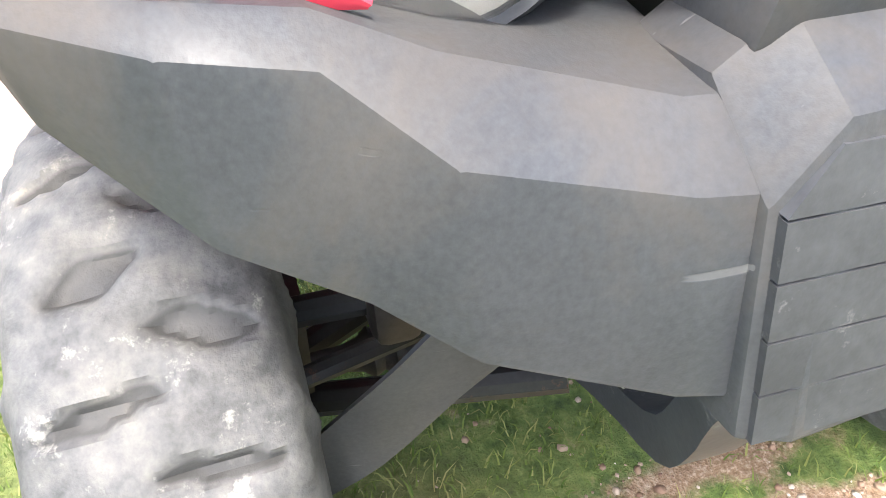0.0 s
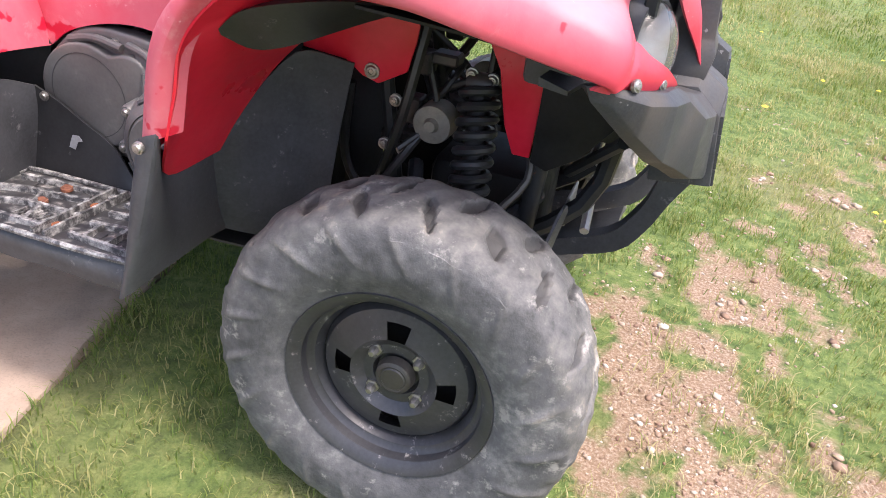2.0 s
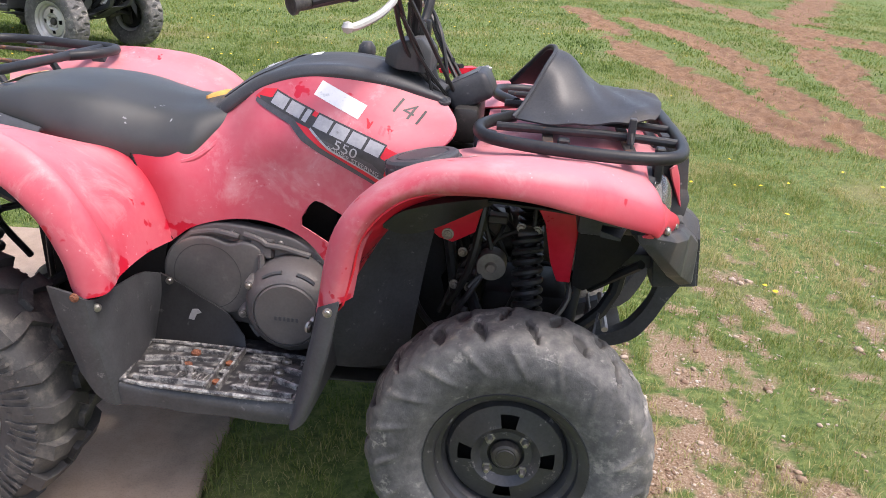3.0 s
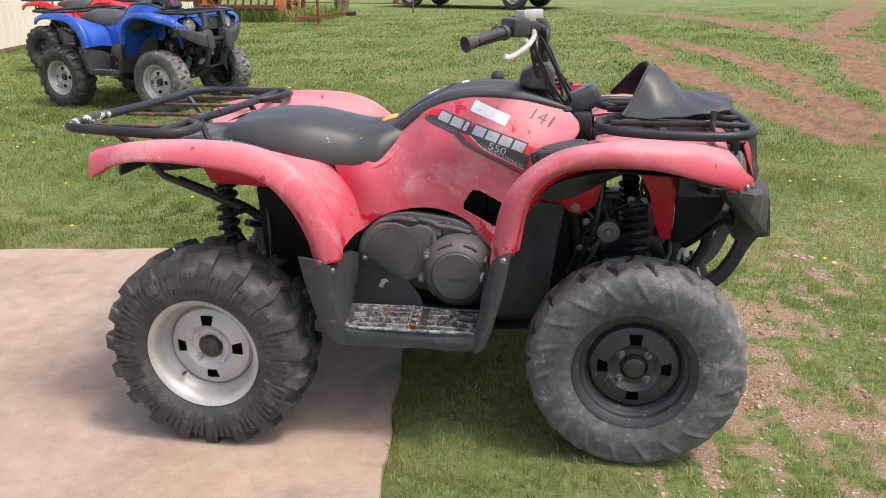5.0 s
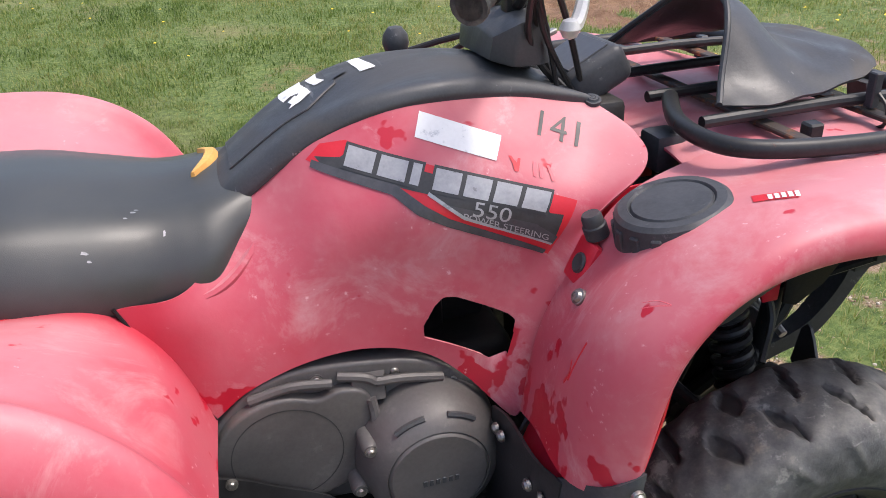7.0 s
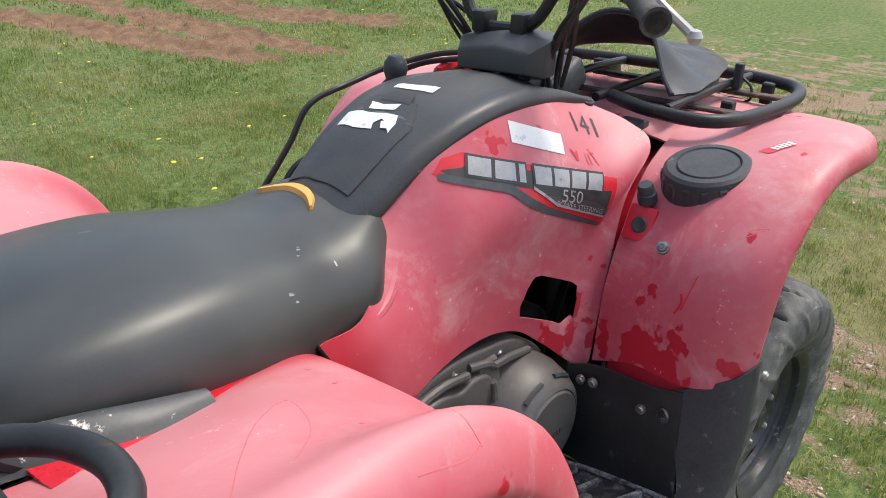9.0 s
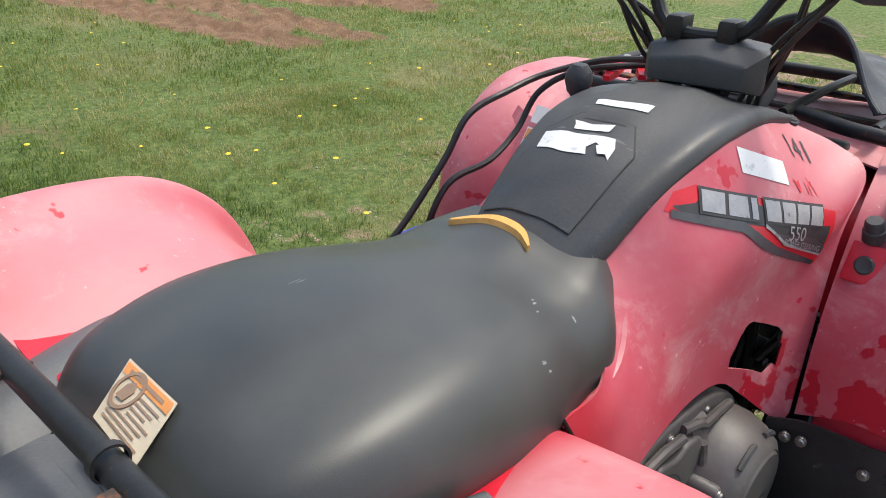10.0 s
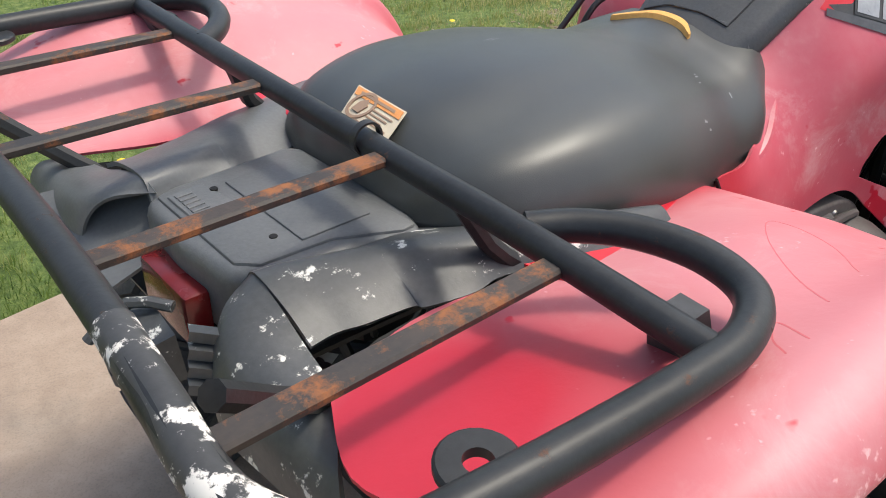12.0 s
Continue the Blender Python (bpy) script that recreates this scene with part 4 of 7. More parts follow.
def engine(q, detail):
    eng = new("engine")
    eng.parent = q
    block = box((.36, -.20, .30), (.90, .20, .62), 0.03, 3)
    part("crankcase", block, DARK, eng)
    part("cylinder", box((.56, -.13, .55), (.80, .13, .86), 0.02, 2), DARK, eng)
    part("airbox", box((.20, -.16, .55), (.52, .16, .80), 0.03, 2), BLACK, eng)
    part("gearbox", box((1.16, -.12, .33), (1.38, .12, .52), 0.03, 2), DARK, eng)
    part("radiator", box((1.42, -.20, .62), (1.46, .20, .86), 0.006, 1), DARK, eng)
    part("final_drive", lathe([(0, .10), (.07, .09), (.09, .05), (.09, -.05), (.07, -.09), (0, -.10)], 24, "y", (0, 0, .34)), DARK, eng)
    for s in (1, -1):
        outline = [(.392, .535), (.408, .579), (.449, .624), (.490, .651), (.543, .661), (.595, .659), (.659, .651), (.724, .638), (.781, .607), (.820, .565), (.837, .516), (.835, .442), (.809, .381), (.761, .353), (.706, .347), (.658, .362), (.620, .395), (.560, .402), (.490, .408), (.425, .440), (.396, .490)]
        curve = [tuple(p[:2]) for p in spline([(x, z, 0) for x, z in outline], 3, True)]
        part("engine_cover", slab(curve, .195 * s, .236 * s, "y", 0.008, 3), COVER, eng)
        face = [tuple(p[:2]) for p in spline([(.512 + .108 * math.cos(radians(a)), .526 + .104 * math.sin(radians(a)), 0) for a in range(60, 301, 24)] + [(.600, .450, 0), (.630, .480, 0), (.650, .560, 0), (.640, .612, 0), (.600, .625, 0)], 3, True)]
        part("belt_cover", slab(face, .22 * s, .2575 * s, "y", 0.010, 3), COVER, eng)
        part("groove", lathe([(.0825, .0006), (.0842, .0006), (.0842, -.002), (.0825, -.002), (.0825, .0006)], 56, "y", (.512, .2575 * s, .528), s), INK, eng)
        clutch = part("clutch_cover", lathe([(0, .084), (.074, .083), (.0775, .080), (.079, .077), (.0805, .080), (.094, .072), (.108, .050), (.117, .020), (.120, -.02)], 56, "y", (.727, .245 * s, .484), s), COVER, eng)
        for a0, a1 in ((52, 78), (98, 126), (205, 225)):
            pts = [(.727 + .101 * math.cos(radians(a0 + (a1 - a0) * k / 5)), (.245 + .064) * s, .484 + .101 * math.sin(radians(a0 + (a1 - a0) * k / 5))) for k in range(6)]
            part("rib", tube(pts, 0.005, 2, 6), GREY_BLACK, clutch)
        for k in range(6):
            part("emblem_bar", box((.700 + .010 * k, min(.3285 * s, .3300 * s), .470), (.7065 + .010 * k, max(.3285 * s, .3300 * s), .481), 0.0006, 1), GREY_BLACK, clutch)
        for p, d in (((.569, .638), .222), ((.687, .625), .218), ((.779, .588), .216), ((.630, .536), .285), ((.610, .457), .278), ((.700, .368), .236), ((.800, .392), .236)):
            part("screw", bolt((p[0], (d + .016) * s, p[1]), (0, s, 0), 0.0072, 0.006), CHROME, eng)
            part("boss", lathe([(0, .015), (0.011, .015), (.014, .010), (.016, -.03), (.018, -.06)], 14, "y", (p[0], d * s, p[1]), s), COVER, eng)
        for pts in ([(.47, .247, .628), (.53, .252, .642), (.59, .252, .634)], [(.60, .246, .64), (.64, .252, .632), (.655, .254, .622)], [(.655, .254, .622), (.70, .252, .617), (.76, .248, .602)], [(.645, .262, .60), (.648, .266, .57), (.642, .27, .54)]):
            part("rib", tube([(x, (w - .006) * s, z) for x, w, z in pts], 0.008, 4, 9), COVER, eng)
        part("bridge", hull_loft([[(.612, .225, .640), (.620, .246, .636), (.620, .254, .596), (.612, .225, .586)], [(.676, .225, .636), (.668, .247, .630), (.668, .254, .592), (.676, .225, .586)]], side=s), COVER, eng)
        part("drain_hook", tube([(.712, .275 * s, .392), (.716, .288 * s, .378), (.728, .288 * s, .378), (.731, .275 * s, .394)], .004, 3, 6), CHROME, eng)
    # chassis rails
    for s in (1, -1):
        part("chassis_rail", tube([(-.25, .14 * s, .72), (.05, .16 * s, .60), (.35, .17 * s, .33), (.95, .17 * s, .30), (1.20, .15 * s, .33), (1.46, .13 * s, .50), (1.50, .13 * s, .75)], 0.017, 4, 8), STEEL_BLACK, q)
        part("chassis_rail", tube([(.30, .14 * s, .78), (.80, .12 * s, .86), (1.10, .13 * s, .82), (1.45, .14 * s, .84)], 0.015, 3, 8), STEEL_BLACK, q)
        part("chassis_rail", tube([(1.05, .14 * s, .80), (1.13, .15 * s, .34)], 0.014, 2, 8), STEEL_BLACK, q)
    if detail:
        rnd = random.Random(11)
        for k in range(14):
            s = rnd.choice((1, -1))
            a = (1.02 + rnd.uniform(-.02, .3), rnd.uniform(.10, .20) * s, rnd.uniform(.62, .82))
            b = (1.05 + rnd.uniform(0, .3), rnd.uniform(.12, .22) * s, rnd.uniform(.36, .56))
            mid = tuple((u + v) / 2 + rnd.uniform(-.05, .05) for u, v in zip(a, b))
            part("hose", tube([a, mid, b], rnd.uniform(.005, .010), 5, 7), CABLE, eng)
        for k in range(8):
            x, z, s = rnd.uniform(1.03, 1.18), rnd.uniform(.45, .75), rnd.choice((1, -1))
            part("bracket", box((x, .17 * s - .01, z), (x + rnd.uniform(.02, .05), .17 * s + .03, z + rnd.uniform(.02, .05)), 0.004, 1), IRON, eng)
        for k in range(8):
            s = rnd.choice((1, -1))
            a = (rnd.uniform(-.05, .25), rnd.uniform(.10, .2) * s, rnd.uniform(.6, .8))
            b = (rnd.uniform(-.05, .25), rnd.uniform(.12, .22) * s, rnd.uniform(.36, .5))
            mid = tuple((u + v) / 2 + rnd.uniform(-.05, .05) for u, v in zip(a, b))
            part("hose", tube([a, mid, b], rnd.uniform(.005, .010), 5, 7), CABLE, eng)


def seat_and_tank(q, pal):
    secs = []
    for x, zt, zb, wb, wt in ((-.092, .872, .840, .110, .070), (-.072, .905, .848, .165, .105), (-.02, .936, .856, .205, .130), (.08, .954, .845, .230, .145), (.20, .954, .815, .232, .140), (.30, .938, .795, .215, .118), (.38, .924, .785, .198, .100), (.43, .924, .785, .196, .092), (.462, .927, .797, .188, .090), (.495, .927, .835, .160, .088), (.530, .925, .872, .132, .080)):
        pts = [(x, wb * .97, zb - .012), (x, wb, zb + .012), (x, wb * .96, zb + (zt - zb) * .42), (x, (wb + wt) / 2, zb + (zt - zb) * .78), (x, wt * .80, zt - .010), (x, wt * .38, zt), (x, 0, zt + .002)]
        pts = pts + [(a, -b, c) for a, b, c in pts[-2::-1]]
        secs.append(spline(pts, 3))
    rows = [np.array(r) for r in secs]
    k = len(rows[0])
    cols = [spline([r[j] for r in rows], 5) for j in range(k)]
    grid = [[cols[j][i] for j in range(k)] for i in range(len(cols[0]))]
    bm = hull_loft(grid)
    part("seat", bm, VINYL, q, "black vinyl seat with a scuffed, torn nose")
    cover = []
    for x, zc, we, ze in ((.478, .925, .108, .880), (.520, .955, .122, .912), (.580, .997, .134, .958), (.640, .1025 * 10, .146, .992), (.700, 1.045, .155, 1.014), (.780, 1.054, .158, 1.026), (.860, 1.050, .152, 1.022), (.940, 1.032, .145, 1.010), (1.020, 1.000, .142, .992), (1.050, .985, .140, .980)):
        pts = [(x, we, ze - .012), (x, we * 1.01, ze), (x, we * .92, ze + (zc - ze) * .55), (x, we * .66, zc - .010), (x, we * .30, zc), (x, 0, zc)]
        cover.append(pts + [(a, -b, c) for a, b, c in pts[-2::-1]])
    tc = part("tank_cover", sheet(cover, 5, 4, 1.0, 0.004), GREY_BLACK, q, "grey-black moulded tank cover")
    return tc


def racks(q, detail):
    fr = new("front_rack")
    fr.parent = q
    z = .955
    loop = [(1.20, .10, z), (1.150, .20, z), (1.135, .28, z), (1.160, .345, z), (1.25, .375, z - .003), (1.40, .385, z - .006), (1.505, .368, z - .006), (1.552, .310, z - .006), (1.562, .15, z - .004), (1.562, 0, z - .004)]
    full = loop + [(x, -y, h) for x, y, h in loop[-2::-1]]
    part("outer_tube", tube(full, .0135, 5, 12), STEEL_BLACK, fr)
    for y in (-.24, -.08, .08, .24):
        part("rail", tube([(1.17, y, z), (1.40, y, z + .002), (1.560, y, z - .004)], .0095, 2, 10), STEEL_BLACK, fr)
    for x in (1.28, 1.45):
        part("cross_bar", box((x - .012, -.38, z - .016), (x + .012, .38, z - .008), .002, 1), RUSTY, fr)
    for y in (-.30, .30):
        part("stay", box((1.30, y - .012, .90), (1.325, y + .012, z), .003, 1), STEEL_BLACK, fr)
        part("stay", box((1.50, y - .012, .88), (1.52, y + .012, z), .003, 1), STEEL_BLACK, fr)
    rr = new("rear_rack")
    rr.parent = q
    z = .938
    rl = [(-.115, .285, z), (-.082, .310, z + .003), (-.054, .350, z + .006), (-.042, .402, z + .008), (-.054, .450, z + .008), (-.092, .474, z + .008), (-.150, .479, z + .008), (-.31, .467, z + .012), (-.405, .448, z + .014), (-.434, .385, z + .014), (-.424, .20, z + .013), (-.418, 0, z + .013)]
    full = rl + [(x, -y, h) for x, y, h in rl[-2::-1]]
    part("outer_tube", tube(full, .0145, 6, 12), STEEL_BLACK, rr, "black steel tube with chipped paint")
    part("front_rail", tube([(-.128, -.482, z + .004), (-.118, 0, z - .002), (-.112, .482, z + .004)], .0135, 4, 12), STEEL_BLACK, rr)
    for y in (-.335, -.112, .122, .350):
        part("slat", box((-.420, y - .011, z - .006), (-.122, y + .011, z + .004), .0025, 1), RUSTY, rr, "flat bar with rusted edges")
    for s in (1, -1):
        part("foot", hull_loft([[(-.10, .41, .875), (-.06, .41, .875), (-.06, .445, .875), (-.10, .445, .875)], [(-.125, .415, z), (-.085, .415, z), (-.085, .440, z), (-.125, .440, z)]], side=s), BLACK, rr)
        part("foot_pad", box((-.115, .395 * s - .03, .868), (-.045, .43 * s + .025, .880), .004, 1), RED, rr)
        tab = lathe([(.0095, .004), (.024, .004), (.026, .002), (.026, -.002), (.024, -.004), (.0095, -.004), (.0095, .004)], 24, "z", (-.314, .444 * s, z + .006))
        part("tie_down_tab", tab, STEEL_BLACK, rr)
        part("lower_stay", tube([(-.40, .30 * s, z), (-.30, .26 * s, .84), (-.22, .20 * s, .78)], .011, 2, 8), STEEL_BLACK, rr)
        part("side_strut", tube([(-.118, .20 * s, z), (-.09, .22 * s, .88), (-.06, .23 * s, .85)], .010, 2, 8), STEEL_BLACK, rr)


def rear_tray(q, detail):
    """The black moulding under the rear rack, with its raised box."""
    tray = new("rear_tray")
    tray.parent = q
    for s in (1, -1):
        chip = DIRTY if (s < 0 and detail) else TRAY_GREY
        notch = s < 0 and detail     # a piece has broken out beside the right mudguard
        flank = []
        for x, a, b, c, d in ((-.276, .100, .118, .165, .210), (-.250, .103, .122, .164, .208), (-.225, .105, .131, .172, .214), (-.200, .108, .140, .180, .217), (-.176, .110, .150, .188, .221), (-.168, .111, .155, .190, .229), (-.120, .112, .172, .210, .240), (-.080, .130, .190, .220, .238), (.000, .185, .222, .246, .268), (.060, .222, .240, .262, .280), (.130, .246, .252, .262, .274)):
            wide = 0 if notch else .018
            drop = max(0.0, (x - .02) * .12)
            flank.append([(x, a, .852 - drop * .3), (x, b, .876 - drop * 1.6), (x, c + wide, .868 - drop * 1.1), (x, d + wide, .849 - drop * .4)])
        bm = sheet(flank, 4, 6, s, 0.005)
        part("side_rail", bm, chip, tray, "black rail with chipped white paint" if s < 0 and detail else "")
        quarter = [
            [(-.270, .100, .862), (-.274, .118, .874), (-.278, .165, .866), (-.281, .212, .850), (-.286, .262, .842)],
            [(-.312, .128, .858), (-.320, .148, .856), (-.326, .180, .850), (-.322, .238, .843), (-.323, .315, .836)],
            [(-.336, .148, .826), (-.341, .160, .825), (-.345, .190, .821), (-.344, .252, .815), (-.338, .340, .812)],
            [(-.344, .156, .776), (-.348, .168, .776), (-.352, .196, .774), (-.348, .258, .776), (-.340, .345, .780)],
        ]
        qp = part("rear_quarter", sheet(quarter, 6, 5, s, 0.005), chip, tray)
        if not notch:
            basin = [[(-.350, .050, .800), (-.352, .140, .803), (-.350, .250, .826)], [(-.300, .060, .812), (-.300, .120, .822), (-.300, .210, .842)], [(-.262, .080, .835), (-.262, .115, .848), (-.262, .200, .852)]]
            part("basin", sheet(basin, 3, 4, s, 0.004), TRAY_GREY, tray)
        for k in range(4 if notch else 0):
            z, o, e = .849 - .0135 * k, .006 * k, .005 * k
            lo = [(-.346 - e, .126 + o, z - .011), (-.318 - e, .160 + o * .7, z - .011), (-.312 - e, .150 + o * .7, z - .011), (-.340 - e, .116 + o, z - .011)]
            hi = [(-.344 - e, .127 + o, z), (-.316 - e, .161 + o * .7, z), (-.312 - e, .150 + o * .7, z), (-.340 - e, .116 + o, z)]
            part("louvre", hull_loft([lo, hi], side=s), chip, qp)
    for s in (1, -1):
        wall = [[(-.300, .215, .765), (-.300, .240, .82), (-.292, .255, .842)], [(-.18, .215, .775), (-.18, .225, .82), (-.18, .228, .838)], [(.00, .235, .80), (.00, .255, .82), (.00, .268, .840)]]
        part("side_wall", sheet(wall, 3, 3, s, 0.004), DARK, tray)
    floor_secs = [
        [(-.31, -.13, .76), (-.31, 0, .76), (-.31, .13, .76)],
        [(-.20, -.15, .78), (-.20, 0, .78), (-.20, .15, .78)],
        [(-.03, -.18, .80), (-.03, 0, .80), (-.03, .18, .80)],
    ]
    part("tray_floor", sheet(floor_secs, 4, 4, 1.0, 0.006), BLACK, tray)
    lid_prof = [(-.288, -.085), (-.296, .0), (-.288, .095), (-.255, .112), (-.18, .116), (-.100, .122), (-.082, .10), (-.076, 0), (-.082, -.10), (-.100, -.150), (-.18, -.118), (-.255, -.108)]
    lid = part("storage_lid", slab(lid_prof, .775, .860, "z", 0.016, 4), TRAY_GREY, tray, "grey-black lid with raised mark")
    part("raised_panel", slab([(-.274, -.076), (-.274, .090), (-.120, .106), (-.096, .085), (-.106, -.020), (-.100, -.128), (-.116, -.130), (-.180, -.098), (-.255, -.094)], .857, .8635, "z", 0.004, 2), TRAY_GREY, lid)
    part("raised_panel", slab([(-.205, -.085), (-.205, .070), (-.130, .080), (-.118, .064), (-.124, -.085)], .8625, .8660, "z", 0.003, 2), TRAY_GREY, lid)
    part("raised_panel", slab([(-.268, .016), (-.268, .078), (-.225, .084), (-.216, .016)], .8625, .8655, "z", 0.002, 1), TRAY_GREY, lid)
    for k in range(6):
        y = .070 - .0095 * k
        part("emblem_bar", slab([(-.262, y - .0035), (-.262, y + .0030), (-.243, y + .0036), (-.243, y - .0028)], .865, .8668, "z", .0006, 1), TRAY_GREY, lid)
    for p in ((-.222, .062), (-.245, .002), (-.222, -.060)):
        part("hole", lathe([(0, .0006), (.004, .0006), (.0045, 0), (.0045, -.002)], 10, "z", (p[0], p[1], .8662 if p[1] > .01 else .8640)), DARK, lid)
    part("corner_pad", slab([(-.060, .150), (.020, .205), (.035, .235), (-.010, .245), (-.070, .225)], .838, .872, "z", .006, 2), RED, tray, "deep red corner piece beside the seat")
    # stands in for the dark red interior between lid and rear quarter
    part("tail_light", box((-.318, -.055, .765), (-.290, .050, .828), .006, 2), TAIL, tray, "dark red block behind the storage lid")
    part("lamp_bracket", joined(hull_loft([[(-.385, -.085, .812), (-.345, -.095, .826), (-.340, -.030, .826), (-.380, -.020, .812)], [(-.372, -.085, .770), (-.340, -.095, .770), (-.336, -.030, .770), (-.368, -.020, .770)]]), tube([(-.40, -.02, .80), (-.36, -.03, .832), (-.33, -.06, .830)], .006, 2, 7)), DIRTY if detail else BLACK, tray)


def front_end(q, pal):
    """Bonnet, lamps and bumper."""
    hood = [
        [(1.13, .270, .905), (1.13, .18, .915), (1.13, .08, .90), (1.13, 0, .90), (1.13, -.08, .90), (1.13, -.18, .915), (1.13, -.270, .905)],
        [(1.30, .25, .925), (1.30, .18, .93), (1.30, .08, .925), (1.30, 0, .925), (1.30, -.08, .925), (1.30, -.18, .93), (1.30, -.25, .925)],
        [(1.46, .22, .920), (1.46, .15, .925), (1.46, .08, .92), (1.46, 0, .92), (1.46, -.08, .92), (1.46, -.15, .925), (1.46, -.22, .920)],
        [(1.555, .19, .898), (1.56, .14, .905), (1.56, .08, .905), (1.56, 0, .905), (1.56, -.08, .905), (1.56, -.14, .905), (1.555, -.19, .898)],
    ]
    part("bonnet", sheet(hood, 5, 4, 1.0, 0.004), pal["body"], q)
    bp = new("bumper")
    bp.parent = q
    for s in (1, -1):
        fang = [[(1.545, .255, .900), (1.565, .20, .900), (1.565, .145, .895)], [(1.56, .222, .865), (1.578, .19, .868), (1.572, .16, .865)], [(1.582, .186, .822), (1.588, .178, .822), (1.582, .165, .822)], [(1.598, .172, .788), (1.598, .170, .788), (1.597, .168, .788)]]
        part("bonnet_spur", sheet(fang, 4, 3, s, 0.004), pal["body"], q)
        lamp = new("headlight")
        lamp.parent = q
        c = (1.522, .282 * s, .834)
        tilt = Matrix.Translation(c) @ Matrix.Rotation(radians(18 * s), 4, "Z") @ Matrix.Rotation(radians(-8), 4, "Y")
        part("lens", moved(lathe([(0, .030), (.03, .027), (.052, .018), (.063, .004), (.066, -.012)], 40, "x"), tilt), GLASS, lamp)
        part("reflector", moved(lathe([(0, -.052), (.02, -.049), (.04, -.038), (.055, -.020), (.063, -.002)], 40, "x"), tilt), REFLECTOR, lamp)
        part("bulb", moved(lathe([(0, -.044), (.010, -.045), (.014, -.048), (.016, -.052)], 16, "x"), tilt), REFLECTOR, lamp)
        part("bezel", moved(lathe([(.062, -.004), (.064, .004), (.069, .004), (.074, -.012), (.076, -.06)], 40, "x"), tilt), BLACK, lamp)
        part("lamp_housing", box((1.36, .27 * s - .09, .77), (1.435, .27 * s + .09, .885), .01, 2), BLACK, lamp)
        for k in range(4):
            z = .80 + .026 * k
            for (xa, wa), (xb, wb) in (((1.505, .176), (1.478, .216)), ((1.462, .352), (1.440, .440))):
                part("grille_slat", hull_loft([[(xa - .05, wa, z), (xa, wa, z - .005), (xa, wa, z + .001), (xa - .05, wa, z + .012)], [(xb - .04, wb, z), (xb, wb, z - .005), (xb, wb, z + .001), (xb - .04, wb, z + .012)]], side=s), BLACK, lamp)
        arm = [
            [(1.465, .474, .826), (1.495, .476, .829), (1.504, .476, .820), (1.497, .474, .806), (1.472, .474, .806)],
            [(1.455, .455, .820), (1.528, .450, .824), (1.548, .450, .808), (1.540, .445, .762), (1.515, .446, .760)],
            [(1.460, .400, .806), (1.560, .395, .812), (1.578, .395, .797), (1.578, .390, .714), (1.552, .392, .710)],
            [(1.460, .345, .797), (1.572, .340, .805), (1.593, .342, .790), (1.598, .335, .686), (1.572, .338, .682)],
            [(1.460, .300, .785), (1.585, .298, .787), (1.620, .302, .757), (1.622, .295, .660), (1.595, .300, .656)],
            [(1.460, .215, .774), (1.604, .205, .762), (1.635, .212, .735), (1.643, .212, .632), (1.615, .215, .628)],
            [(1.460, .185, .774), (1.606, .185, .762), (1.637, .185, .733), (1.647, .185, .628), (1.618, .185, .624)],
        ]
        bm = hull_loft(arm, side=s)
        bmesh.ops.bevel(bm, geom=[e for e in bm.edges if len(e.link_faces) == 2 and e.calc_face_angle() > 0.3], offset=0.0035, segments=2, affect="EDGES", profile=0.6)
        part("bumper_arm", bm, BUMPER, bp, "scratched grey-black moulded plastic", 16)
        blk = [
            [(1.54, .195, .765), (1.600, .192, .768), (1.642, .186, .728), (1.658, .188, .612), (1.56, .190, .600)],
            [(1.54, .160, .790), (1.600, .160, .792), (1.644, .160, .766), (1.664, .160, .606), (1.56, .160, .595)],
            [(1.54, .100, .790), (1.600, .100, .792), (1.640, .100, .768), (1.658, .085, .606), (1.56, .085, .595)],
        ]
        bm = hull_loft(blk, side=s)
        bmesh.ops.bevel(bm, geom=[e for e in bm.edges if len(e.link_faces) == 2 and e.calc_face_angle() > 0.3], offset=0.0035, segments=2, affect="EDGES", profile=0.6)
        part("bumper_block", bm, BUMPER, bp, "", 16)
        for k in range(5):
            z0, z1 = .612 + .029 * k, .612 + .029 * k + .0275
            wo, wi = (.182, .095)
            if k == 4:
                z1 = .756
            wo2 = wo if k < 4 else .162
            x0, x1 = 1.660 - .118 * (z0 - .606) , 1.660 - .118 * (z1 - .606)
            bm = hull_loft([[(x0 - .004, wo, z0), (x0 + .0035, wo, z0), (x1 + .0035, wo2, z1), (x1 - .004, wo2, z1)], [(x0 - .002, wi, z0), (x0 + .0035, wi, z0), (x1 + .0035, wi + .008, z1), (x1 - .002, wi + .008, z1)]], side=s)
            part("grille_plate", bm, BLACK, bp)
        up = [
            [(1.53, .180, .775), (1.605, .178, .775), (1.605, .110, .785), (1.53, .112, .785)],
            [(1.53, .176, .815), (1.612, .172, .815), (1.612, .112, .825), (1.53, .112, .825)],
            [(1.535, .165, .835), (1.605, .162, .835), (1.605, .112, .84), (1.535, .112, .84)],
            [(1.54, .160, .900), (1.598, .158, .900), (1.598, .110, .900), (1.54, .110, .900)],
            [(1.53, .155, .950), (1.585, .150, .950), (1.585, .108, .950), (1.53, .108, .950)],
        ]
        bm = hull_loft(up, side=s)
        bmesh.ops.bevel(bm, geom=[e for e in bm.edges if len(e.link_faces) == 2 and e.calc_face_angle() > 0.4], offset=0.0035, segments=2, affect="EDGES", profile=0.6)
        part("bumper_upright", bm, BUMPER, bp)
